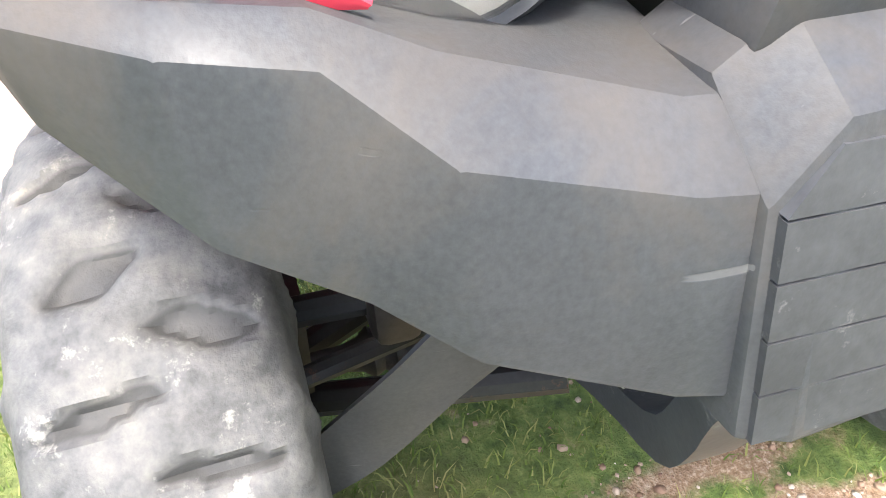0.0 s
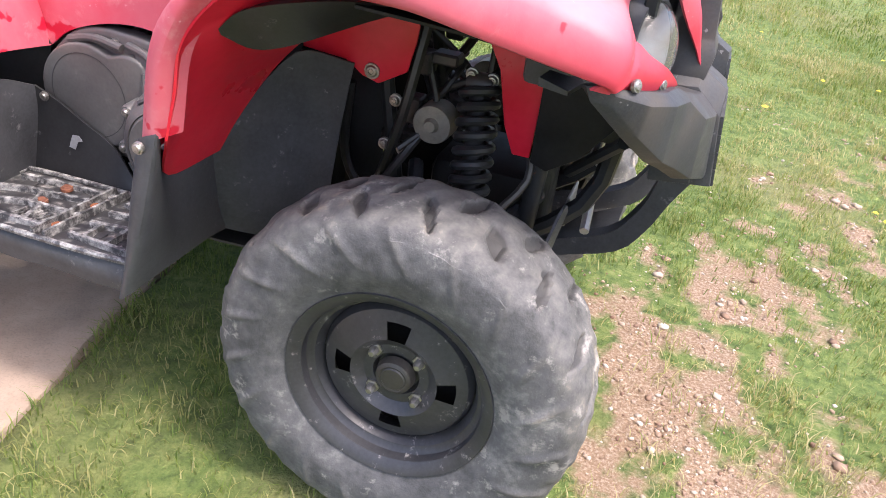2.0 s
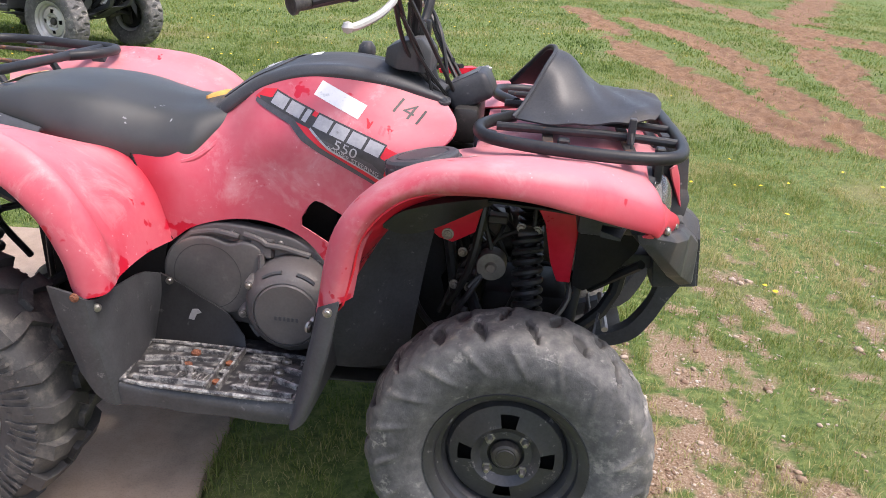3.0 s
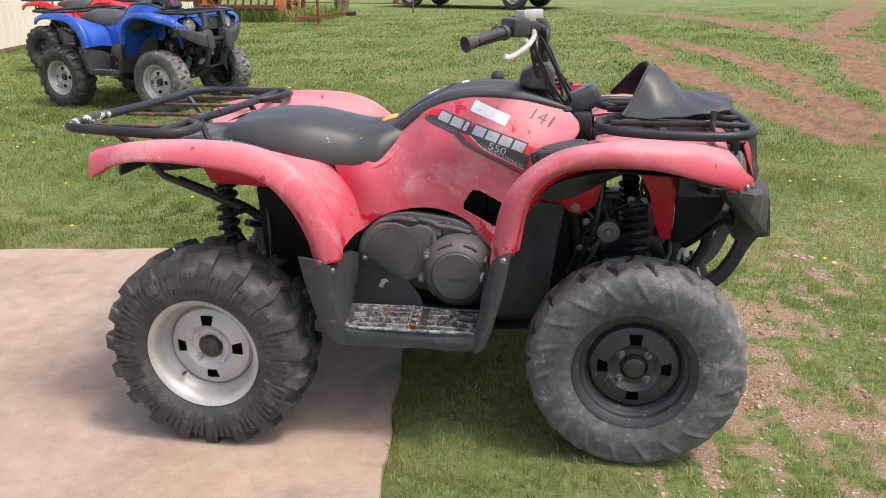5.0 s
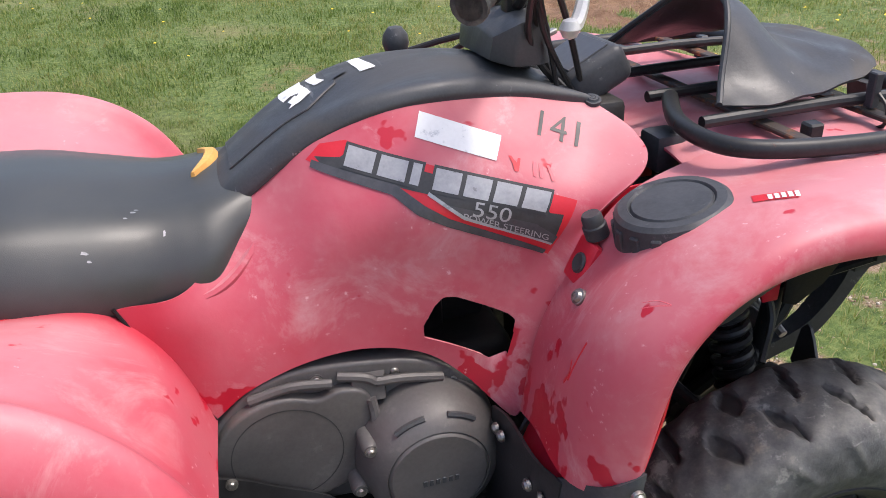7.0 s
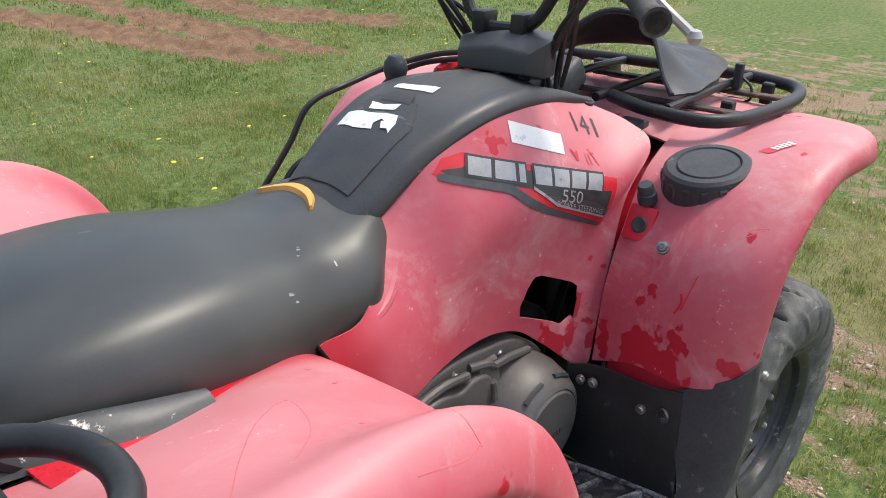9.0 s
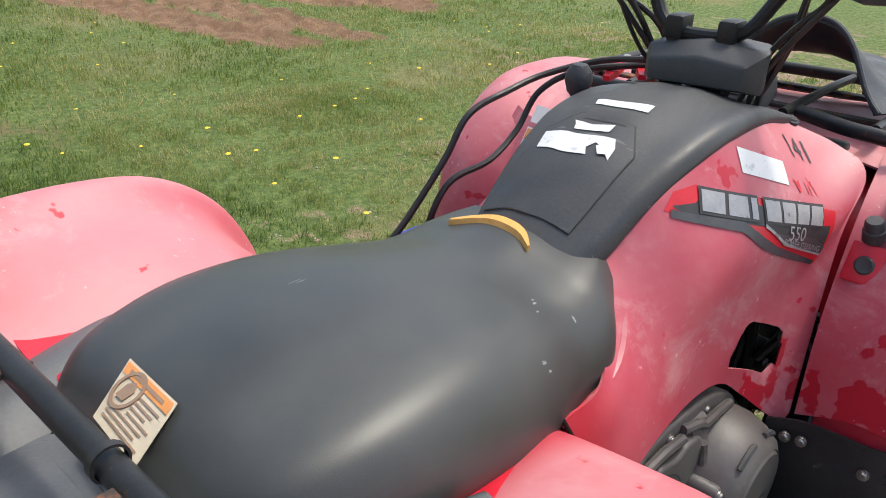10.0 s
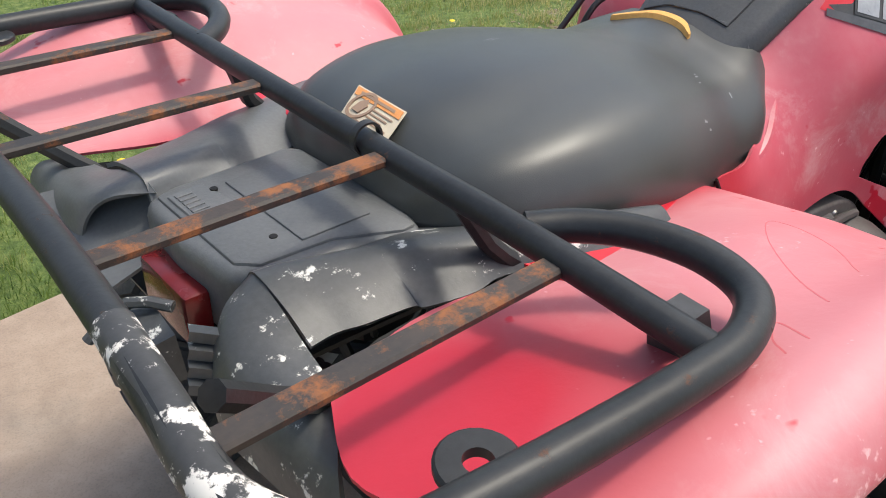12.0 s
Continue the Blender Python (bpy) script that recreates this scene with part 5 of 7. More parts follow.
        low = [
            [(1.585, .165, .640), (1.640, .165, .620), (1.640, .105, .620), (1.585, .105, .640)],
            [(1.574, .155, .566), (1.606, .155, .552), (1.606, .110, .552), (1.574, .110, .566)],
            [(1.552, .145, .508), (1.580, .145, .487), (1.580, .100, .487), (1.552, .100, .508)],
            [(1.512, .135, .456), (1.537, .135, .427), (1.537, .095, .427), (1.512, .095, .456)],
            [(1.410, .130, .413), (1.430, .130, .384), (1.430, .095, .384), (1.410, .095, .413)],
            [(1.200, .140, .340), (1.230, .140, .308), (1.230, .105, .308), (1.200, .105, .340)],
        ]
        part("bumper_leg", hull_loft(low, side=s, smooth=True, n=3), BLACK, bp)
        part("brace", tube([(1.425, .125 * s, .555), (1.515, .265 * s, .680)], .011, 2, 8, smooth=False), STEEL_BLACK, bp)
    part("tow_plate", joined(tube([(1.475, -.137, .452), (1.464, -.02, .500)], .009, 2, 8, smooth=False), box((1.43, -.115, .440), (1.436, -.02, .500), .002, 1), box((1.455, .02, .52), (1.462, .10, .60), .002, 1)), REFLECTOR, q)
    part("caliper", joined(box((1.30, -.30, .42), (1.36, -.255, .50), .012, 2), tube([(1.33, -.26, .50), (1.37, -.22, .56), (1.36, -.20, .62)], .007, 3, 7)), IRON, q)
    part("strut", tube([(1.37, -.19, .40), (1.385, -.20, .62)], .017, 2, 12, smooth=False), STEEL_BLACK, q)
    part("strut", tube([(1.37, .19, .40), (1.385, .20, .62)], .017, 2, 12, smooth=False), STEEL_BLACK, q)
    part("winch_tube", tube([(1.60, -.10, .690), (1.60, .10, .690)], .024, 2, 18, smooth=False), STEEL_BLACK, bp)
    part("winch_plate", box((1.45, -.15, .63), (1.58, .15, .665), .006, 2), BLACK, bp)
    part("front_mask", slab([(-.11, .78), (.11, .78), (.11, .92), (-.11, .92)], 1.52, 1.545, "x", .008), GREY_BLACK, bp)
    part("emblem", lathe([(0, .006), (.024, .006), (.028, .002), (.03, -.004)], 24, "x", (1.545, 0, .86)), BLACK, bp)
    skid = [[(1.525, -.08, .428), (1.525, 0, .428), (1.525, .08, .428)], [(1.44, -.075, .385), (1.44, 0, .385), (1.44, .075, .385)], [(1.25, -.10, .295), (1.25, 0, .29), (1.25, .10, .295)], [(.90, -.22, .27), (.90, 0, .265), (.90, .22, .27)], [(.30, -.22, .27), (.30, 0, .265), (.30, .22, .27)]]
    part("skid_plate", sheet(skid, 4, 3, 1.0, 0.005), GREY_BLACK, q)


def steering(q, pal):
    hb = new("handlebar")
    hb.parent = q
    bar = [(.800, -.385, 1.195), (.875, -.30, 1.215), (.945, -.20, 1.225), (.965, -.12, 1.20), (.955, -.07, 1.13), (.955, 0, 1.115), (.955, .07, 1.13), (.965, .12, 1.20), (.945, .20, 1.225), (.875, .30, 1.215), (.800, .385, 1.195)]
    part("bar", tube(bar, .0115, 5, 10), STEEL_BLACK, hb)
    for s in (1, -1):
        a, b = np.array((.768, .405 * s, 1.190)), np.array((.868, .300 * s, 1.214))
        prof = [a + (b - a) * k / 12 for k in range(13)]
        part("grip", joined(tube(prof, .017, 1, 14, smooth=False), tube([prof[0], prof[0] + (b - a) * .05], .022, 1, 14, smooth=False), tube([prof[-2], prof[-1]], .021, 1, 14, smooth=False)), RUBBER, hb)
        part("switch_box", moved(box((-.025, -.045, -.022), (.03, .03, .028), .008, 2), Matrix.Translation((.885, .262 * s, 1.222)) @ Matrix.Rotation(radians(-38 * s), 4, "Z")), BLACK, hb)
        part("reservoir", moved(box((-.020, -.032, .0), (.022, .028, .032), .006, 2), Matrix.Translation((.915, .225 * s, 1.238)) @ Matrix.Rotation(radians(-30 * s), 4, "Z")), ALLOY, hb)
        part("reservoir_base", moved(box((-.024, -.036, -.03), (.026, .032, .002), .006, 2), Matrix.Translation((.920, .225 * s, 1.238)) @ Matrix.Rotation(radians(-30 * s), 4, "Z")), IRON, hb)
        lever = part("brake_lever", tube([(.94, .235 * s, 1.218), (.945, .29 * s, 1.20), (.925, .345 * s, 1.175), (.895, .395 * s, 1.158), (.882, .408 * s, 1.156)], .0075, 4, 8, r_end=.0085), ALLOY, hb, "bare aluminium lever")
        part("lever_ball", lathe([(0, .012), (.008, .009), (.012, 0), (.008, -.009), (0, -.012)], 12, "z", (.880, .410 * s, 1.156)), ALLOY, lever)
    part("steering_post", tube([(.955, 0, 1.115), (1.02, 0, .92)], .020, 2, 12, smooth=False), STEEL_BLACK, hb)
    for s in (1, -1):
        part("riser", hull_loft([[(.935, .030, 1.02), (.975, .030, 1.02), (.975, .055, 1.02), (.935, .055, 1.02)], [(.94, .035, 1.135), (.968, .035, 1.135), (.968, .055, 1.135), (.94, .055, 1.135)]], side=s), STEEL_BLACK, hb)
        part("clamp", box((.935, .045 * s - .016, 1.105), (.978, .045 * s + .016, 1.145), .006, 2), STEEL_BLACK, hb)
    pad = [
        [(.893, -.098, 1.050), (.898, -.104, 1.086), (.900, -.02, 1.092), (.898, .060, 1.080), (.893, .055, 1.046)],
        [(.925, -.124, 1.040), (.936, -.124, 1.106), (.938, -.02, 1.114), (.932, .082, 1.098), (.925, .080, 1.040)],
        [(.972, -.110, 1.036), (.978, -.108, 1.112), (.980, -.02, 1.120), (.976, .072, 1.104), (.972, .072, 1.036)],
        [(.998, -.080, 1.030), (.998, -.082, 1.085), (.998, -.02, 1.090), (.998, .050, 1.080), (.998, .050, 1.030)],
    ]
    bm = hull_loft(pad)
    bmesh.ops.bevel(bm, geom=bm.edges[:], offset=0.006, segments=2, affect="EDGES", profile=0.6)
    part("bar_pad", bm, GREY_BLACK, hb, "grey-black moulded bar cover")
    rnd = random.Random(3)
    for k in range(9):
        s = 1 if k % 2 else -1
        a = (.93 + rnd.uniform(-.02, .03), s * rnd.uniform(.14, .24), 1.205 + rnd.uniform(-.02, .02))
        m = (.965 + rnd.uniform(-.01, .04), s * rnd.uniform(.07, .13), 1.10 + rnd.uniform(-.04, .04))
        b = (1.05 + rnd.uniform(-.03, .06), s * rnd.uniform(.02, .10), .93)
        part("control_cable", tube([a, m, b], rnd.uniform(.0035, .0055), 7, 7), CABLE, hb)
    meter = new("meter")
    meter.parent = q
    tilt = Matrix.Translation((1.085, .0, 1.005)) @ Matrix.Rotation(radians(-28), 4, "Y")
    part("housing", moved(box((-.055, -.075, -.045), (.055, .075, .022), .018, 3), tilt), BLACK, meter)
    part("display", moved(box((-.038, -.055, .021), (.038, .055, .0245), .001, 1), tilt), GREY_INK, meter)
    part("bracket", box((1.06, -.11, .88), (1.12, .11, .965), .012, 2), IRON, meter)
    part("fuse_box", box((1.12, -.21, .87), (1.17, -.15, .93), .008, 2), BLACK, q)


def quad_bike(label, pal, at=None, detail=True, group=""):
    q = thing("quad_bike", label, "quad bike", at, group)
    for s in (-1, 1):
        wheel(q, 1.264, s, True, pal)
        wheel(q, 0.0, s, False, pal)
        fenders(q, pal, s)
        suspension(q, s)
    engine(q, detail)
    tc = seat_and_tank(q, pal)
    racks(q, detail)
    rear_tray(q, detail)
    front_end(q, pal)
    steering(q, pal)
    return q, tc


def settle(q, lean):
    """Lets the sprung body sag towards its left; the wheels stay as they are."""
    seen = set()
    for ob in q.children_recursive:
        if ob.type != "MESH" or ob.data.name in seen or ob.parent.name.startswith("wheel") or ob.parent.parent and ob.parent.parent.name.startswith("wheel"):
            continue
        seen.add(ob.data.name)
        n = len(ob.data.vertices)
        co = np.empty(n * 3)
        ob.data.vertices.foreach_get("co", co)
        co = co.reshape(-1, 3)
        share = 1.0 - 0.5 * np.clip((co[:, 1] - 0.28) / 0.2, 0, 1) if ob.name.startswith("rear_fender") else (0.75 if ob.parent.name.startswith("rear_rack") else 1.0)
        co[:, 2] -= share * lean * np.maximum(0, co[:, 1] + 0.25)
        if not ob.parent.name.startswith(("rear_rack", "front_rack", "handlebar")):
            far = co[:, 1] > 0.30
            co[far, 1] = 0.30 + (co[far, 1] - 0.30) * (0.90 if ob.name.startswith("rear_fender") else 0.76)
        if ob.name.startswith("side_panel"):
            far = co[:, 1] > 0
            co[far, 1] *= 1 - 0.30 * np.clip((co[far, 2] - 0.74) / 0.16, 0, 1)
        if ob.name.startswith("tank_cover"):
            far = co[:, 1] > 0
            co[far, 1] *= 0.70
        ob.data.vertices.foreach_set("co", co.ravel())
        ob.data.update()


# ---- ground ----
def smooth01(u):
    u = np.clip(u, 0, 1)
    return u * u * (3 - 2 * u)


def wave_noise(x, y, seed, scale, octaves=4):
    """Cheap smooth noise on arrays, about -1 to 1."""
    rnd = np.random.RandomState(seed)
    out = np.zeros_like(x)
    amp, tot = 1.0, 0.0
    for o in range(octaves):
        for k in range(14):
            a, p = rnd.uniform(0, 2 * math.pi), rnd.uniform(0, 2 * math.pi)
            f = (2 ** o) * rnd.uniform(0.7, 1.3) / scale
            out += amp * np.sin(2 * math.pi * f * (x * math.cos(a) + y * math.sin(a)) + p) / 3.7
        tot += amp
        amp *= 0.55
    return out / tot


EDGE_A, EDGE_B = np.array((0.555, -0.62)), np.array((0.300, 1.25))   # the slab's side edge, and its far corner
SIDE = (EDGE_B - EDGE_A) / np.linalg.norm(EDGE_B - EDGE_A)
BACK = np.array((-SIDE[1], SIDE[0]))


def slab_coords(x, y):
    """Metres inwards from the slab's side edge, and inwards from its far edge."""
    dx, dy = x - EDGE_B[0], y - EDGE_B[1]
    return dx * BACK[0] + dy * BACK[1], -(dx * SIDE[0] + dy * SIDE[1])


def ruts(x, y):
    """Churned wheel tracks: strength 0 to 1."""
    total = np.zeros_like(x)
    lines = [((3.25, 4.2), (2.85, 6.3), (2.4, 8.2), (2.1, 11.5), (1.8, 13.5), 0.36), ((3.75, 4.1), (3.6, 5.7), (3.6, 7.6), (3.4, 9.8), (2.6, 12.3), 0.36),
             ((4.9, 4.6), (4.4, 6.3), (4.7, 8.5), (5.1, 11.0), (5.2, 13.5), 0.42), ((6.5, 9.0), (6.0, 11.3), (5.1, 13.5), (4.2, 17.5), (2.4, 20.0), 0.6), ((5.4, 12.0), (6.4, 16.0), (8.0, 20.0), (9.0, 23.0), (10.0, 26.0), 0.6)]
    wob = 0.30 * wave_noise(x, y, 5, 2.2, 3) + 0.22 * wave_noise(x, y, 6, 0.45, 3)
    for *pts, half in lines:
        line = spline([(a, b, 0) for a, b in pts], 4)
        best = np.full_like(x, 1e9)
        for a, b in zip(line[:-1], line[1:]):
            d = b - a
            u = np.clip(((x - a[0]) * d[0] + (y - a[1]) * d[1]) / (d[0] ** 2 + d[1] ** 2), 0, 1)
            best = np.minimum(best, np.hypot(x - a[0] - u * d[0], y - a[1] - u * d[1]))
        total = np.maximum(total, smooth01((half * (1 + wob) - best) / (half * 0.55)))
    total *= smooth01(1.25 + 0.9 * wave_noise(x, y, 17, 1.7, 3) + 0.5 * wave_noise(x, y, 19, 0.5, 3))
    patch = smooth01(1.2 - np.hypot((x - 1.05) / 0.45, (y - 3.6) / 0.55) + 0.5 * wave_noise(x, y, 15, 0.5, 3)) * 0.42
    return np.maximum(total, patch)


def bare(x, y):
    """Worn gravelly soil before the front wheel, 0 to 1."""
    n = wave_noise(x, y, 9, 0.8, 4)
    a = 1.15 - np.hypot((x - 1.68) / 0.50, (y - 0.10) / 1.00)
    b = 1.0 - np.hypot((x - 1.95) / 0.55, (y + 0.35) / 0.8)
    c = 1.1 - np.hypot((x - 2.6) / 1.4, (y - 1.0) / 1.0)
    n = np.clip(0.45 * n + 0.75 * wave_noise(x, y, 14, 0.21, 4), -0.8, 0.6)
    d = 1.2 - np.hypot((x - 5.0) / 2.0, (y - 0.8) / 2.4)
    return 0.9 * smooth01(np.maximum(np.maximum(a, b), np.maximum(c * 0.45, d * 0.7)) * 0.80 + 0.85 * n)


def height(x, y):
    r = ruts(x, y)
    near = np.exp(-(np.hypot(x - 1, y) / 30.0) ** 2)
    h = 0.006 * wave_noise(x, y, 2, 0.9, 3) * near - 0.02 * r + 0.032 * r * wave_noise(x, y, 8, 0.30, 3)
    a, b = slab_coords(x, y)
    inside = smooth01((np.minimum(a, b) + 0.01) / 0.05)
    return h * (1 - inside) - 0.07 * inside


def axis_steps(lo, hi, fine, far):
    core = np.arange(lo, hi + fine / 2, fine)
    out, step, v = [], fine, hi
    while v < far:
        step *= 1.22
        v += step
        out.append(v)
    left, step, v = [], fine, lo
    while v > -far:
        step *= 1.22
        v -= step
        left.append(v)
    return np.array(left[::-1] + list(core) + out)


def ground_sheet():
    xs, ys = axis_steps(-3.5, 7.5, 0.05, 900), axis_steps(-2.5, 13.0, 0.06, 900)
    gx, gy = np.meshgrid(xs, ys)
    x, y = gx.ravel(), gy.ravel()
    z = height(x, y)
    nx, ny = len(xs), len(ys)
    i = np.arange(nx * ny).reshape(ny, nx)
    quads = np.stack([i[:-1, :-1], i[:-1, 1:], i[1:, 1:], i[1:, :-1]], -1).reshape(-1, 4)
    me = bpy.data.meshes.new("ground")
    me.vertices.add(len(x))
    me.vertices.foreach_set("co", np.stack([x, y, z], -1).ravel())
    me.loops.add(quads.size)
    me.loops.foreach_set("vertex_index", quads.ravel())
    me.polygons.add(len(quads))
    me.polygons.foreach_set("loop_start", np.arange(0, quads.size, 4))
    me.polygons.foreach_set("use_smooth", np.ones(len(quads), bool))
    for name, v in (("mud", ruts(x, y)), ("gravel", bare(x, y))):
        me.attributes.new(name, "FLOAT", "POINT").data.foreach_set("value", v.astype(np.float32))
    me.update(calc_edges=True)
    m, t, b = nodes_of("lawn_soil")
    v = t.nodes.new("ShaderNodeNewGeometry").outputs["Position"]

    def attr(name):
        n = t.nodes.new("ShaderNodeAttribute")
        n.attribute_name = name
        return n.outputs["Fac"]
    tuft, wide, grain = noise_node(t, 26, 6, 0.7, v), noise_node(t, 0.55, 5, 0.6, v), noise_node(t, 140, 4, 0.7, v)
    grass = ramp(t, tuft, [(0.30, (0.040, 0.072, 0.016)), (0.46, (0.095, 0.150, 0.032)), (0.62, (0.180, 0.225, 0.062)), (0.80, (0.29, 0.27, 0.12))])
    dry = ramp(t, grain, [(0.3, (0.16, 0.13, 0.055)), (0.7, (0.32, 0.27, 0.13))])
    grass = blend(t, ramp(t, wide, [(0.52, (0, 0, 0)), (0.68, (0.75,) * 3)]), grass, dry)
    soil = ramp(t, calc(t, "ADD", calc(t, "MULTIPLY", grain, 0.5), calc(t, "MULTIPLY", noise_node(t, 9, 6, 0.65, v), 0.5)), [(0.32, (0.095, 0.050, 0.026)), (0.50, (0.21, 0.118, 0.064)), (0.66, (0.34, 0.215, 0.125))])
    mud = ramp(t, calc(t, "ADD", attr("mud"), calc(t, "MULTIPLY", calc(t, "SUBTRACT", tuft, 0.5), 0.9)), [(0.30, (0, 0, 0)), (0.58, (1.0,) * 3)])
    grav = ramp(t, calc(t, "ADD", attr("gravel"), calc(t, "MULTIPLY", calc(t, "SUBTRACT", tuft, 0.5), 1.0)), [(0.3, (0, 0, 0)), (0.6, (1, 1, 1))])
    pale = ramp(t, grain, [(0.3, (0.175, 0.106, 0.060)), (0.5, (0.285, 0.196, 0.125)), (0.68, (0.44, 0.35, 0.265))])
    col = blend(t, mud, blend(t, grav, grass, pale), soil)
    t.links.new(col, b.inputs["Base Color"])
    b.inputs["Roughness"].default_value = 0.95
    bumped(t, b, calc(t, "ADD", tuft, grain), 0.7, 0.02)
    me.materials.append(m)
    return tagged(new("ground", me), "mown lawn with bare soil and churned ruts", "ground", kind="structure")


ground_sheet()


def concrete():
    m, t, b = nodes_of("worn_concrete")
    v = t.nodes.new("ShaderNodeNewGeometry").outputs["Position"]
    big, mid, fine = noise_node(t, 1.6, 6, 0.6, v), noise_node(t, 11, 7, 0.7, v), noise_node(t, 190, 3, 0.6, v)
    col = ramp(t, calc(t, "ADD", calc(t, "MULTIPLY", big, 0.6), calc(t, "MULTIPLY", mid, 0.4)), [(0.32, (0.235, 0.172, 0.128)), (0.52, (0.355, 0.272, 0.208)), (0.68, (0.43, 0.345, 0.270))])
    col = blend(t, calc(t, "MULTIPLY", ramp(t, fine, [(0.35, (1, 1, 1)), (0.5, (0, 0, 0))]), 0.25), col, (0.16, 0.13, 0.1))
    stain = ramp(t, noise_node(t, 3.2, 4, 0.55, v), [(0.55, (0, 0, 0)), (0.69, (1, 1, 1))])
    col = blend(t, calc(t, "MULTIPLY", stain, 0.55), col, (0.12, 0.105, 0.09))
    t.links.new(col, b.inputs["Base Color"])
    b.inputs["Roughness"].default_value = 0.88
    bumped(t, b, calc(t, "ADD", mid, fine), 0.25, 0.004)
    return m


def pavement():
    far_in, long_in = 7.5, 6.5
    line = []
    for k in range(61):
        p = EDGE_B - SIDE * (long_in * (1 - k / 60))
        line.append(p + BACK * (0.006 * math.sin(k * 1.7) + 0.004 * math.sin(k * 4.1)))
    for k in range(1, 61):
        p = EDGE_B + BACK * (far_in * k / 60)
        line.append(p + SIDE * (0.006 * math.sin(k * 1.3) + 0.004 * math.sin(k * 3.7)))
    line.append(EDGE_B + BACK * far_in - SIDE * long_in)
    bm = slab([tuple(p) for p in line], -0.12, 0.004, "z", 0.0)
    top = [e for e in bm.edges if all(v.co.z > 0 for v in e.verts)]
    bmesh.ops.bevel(bm, geom=top, offset=0.008, segments=2, affect="EDGES", profile=0.5)
    ob = part("pavement", bm, concrete(), None)
    return tagged(ob, "worn tan concrete slab with dark stains", "pavement", kind="structure")


pavement()

MAIN = {"body": PINK, "deep": RED, "front_rim": WHEEL_BLACK, "rear_rim": ALLOY, "front_rim_label": "scratched black steel rim", "rear_rim_label": "silver painted steel rim", "cap": IRON}
BLUE_PAL = {"body": BLUE_PLASTIC, "deep": BLUE_PLASTIC, "front_rim": ALLOY, "rear_rim": ALLOY, "front_rim_label": "silver steel rim", "rear_rim_label": "silver steel rim", "cap": IRON}
RED_PAL = {"body": RED, "deep": RED, "front_rim": WHEEL_BLACK, "rear_rim": WHEEL_BLACK, "front_rim_label": "black steel rim", "rear_rim_label": "black steel rim", "cap": IRON}

quad, tank_cover = quad_bike("sun-faded red quad bike with black seat, on slab and grass", MAIN)
settle(quad, 0.05)
for ob in quad.children:
    if ob.name.startswith("wheel") and ob.location.y > 0:
        # the softer far side: smaller tyres, set in a little
        ob.scale = (0.93, 0.93, 0.93)
        ob.location = (ob.location.x + (-.03 if ob.location.x > 1 else .03), ob.location.y - .02, HUB * 0.93)
BG = "quad bikes parked by the building"
quad_bike("blue quad bike with black racks, parked on the grass", BLUE_PAL, pose(-4.06, 5.66, 0, 0, 0, -16), False, BG)
quad_bike("bright red quad bike with black wheels, parked on grass", RED_PAL, pose(-6.05, 8.25, 0, 0, 0, -14), False, BG)


# ---- marks and fittings of the near quad bike ----
from mathutils.bvhtree import BVHTree


def surface_of(ob):
    bm = bmesh.new()
    bm.from_mesh(ob.data)
    tree = BVHTree.FromBMesh(bm)
    bm.free()
    return tree


def named(parent, name, side):
    for ob in parent.children:
        if ob.name.split(".")[0] == name and ob.type == "MESH" and sum(v.co.y for v in ob.data.vertices) * side > 0:
            return ob
    return None


def drape(bm, tree, way, lift, start):
    """Lays a flat mesh on a surface along a direction."""
    bmesh.ops.triangulate(bm, faces=bm.faces)
    for _ in range(6):
        long = [e for e in bm.edges if e.calc_length() > 0.016]
        if not long:
            break
        bmesh.ops.subdivide_edges(bm, edges=long, cuts=1)
        bmesh.ops.triangulate(bm, faces=bm.faces)
    d = Vector(way).normalized()
    for v in bm.verts:
        o = v.co - d * start
        hit, normal, _, _ = tree.ray_cast(o, d)
        if hit is not None:
            if normal.dot(d) > 0:
                normal = -normal
            v.co = hit + normal * lift
    return bm


def flat(outline, put):
    return bm_from([put(p) for p in outline], [tuple(range(len(outline)))])


panel_ob = named(quad, "side_panel", -1)
panel_tree = surface_of(panel_ob)


def on_panel(name, outline, material, lift, label=""):
    bm = drape(flat(outline, lambda p: (p[0], -0.2, p[1])), panel_tree, (0, 1, 0), lift, 0.4)
    return part(name, bm, material, panel_ob, label)


on_panel("decal", [(.604, .950), (.626, .970), (.660, .975), (.966, .875), (.922, .798), (.868, .822), (.777, .863), (.736, .884), (.706, .912)], RED_INK, .0008, "red and black model decal")
on_panel("decal_band", [(.616, .955), (.650, .955), (.668, .964), (.760, .932), (.915, .882), (.925, .862), (.944, .858), (.928, .815), (.868, .839), (.800, .868), (.757, .906), (.625, .944)], INK, .0014)
on_panel("decal_band", [(.608, .942), (.708, .909), (.738, .881), (.777, .860), (.868, .819), (.915, .799), (.920, .805), (.868, .830), (.782, .871), (.750, .892), (.715, .921), (.612, .951)], GREY_INK, .0020)
on_panel("decal_plate", [(.772, .893), (.905, .848), (.935, .826), (.928, .814), (.868, .838), (.800, .868)], GREY_INK, .0020)
on_panel("decal_line", [(.755, .905), (.802, .867), (.868, .838), (.926, .813), (.928, .816), (.869, .841), (.804, .871), (.758, .909)], SILVER_INK, .0026)
d_along = Vector((.956, -.291))
d_up = Vector((.291 + .20, .956))
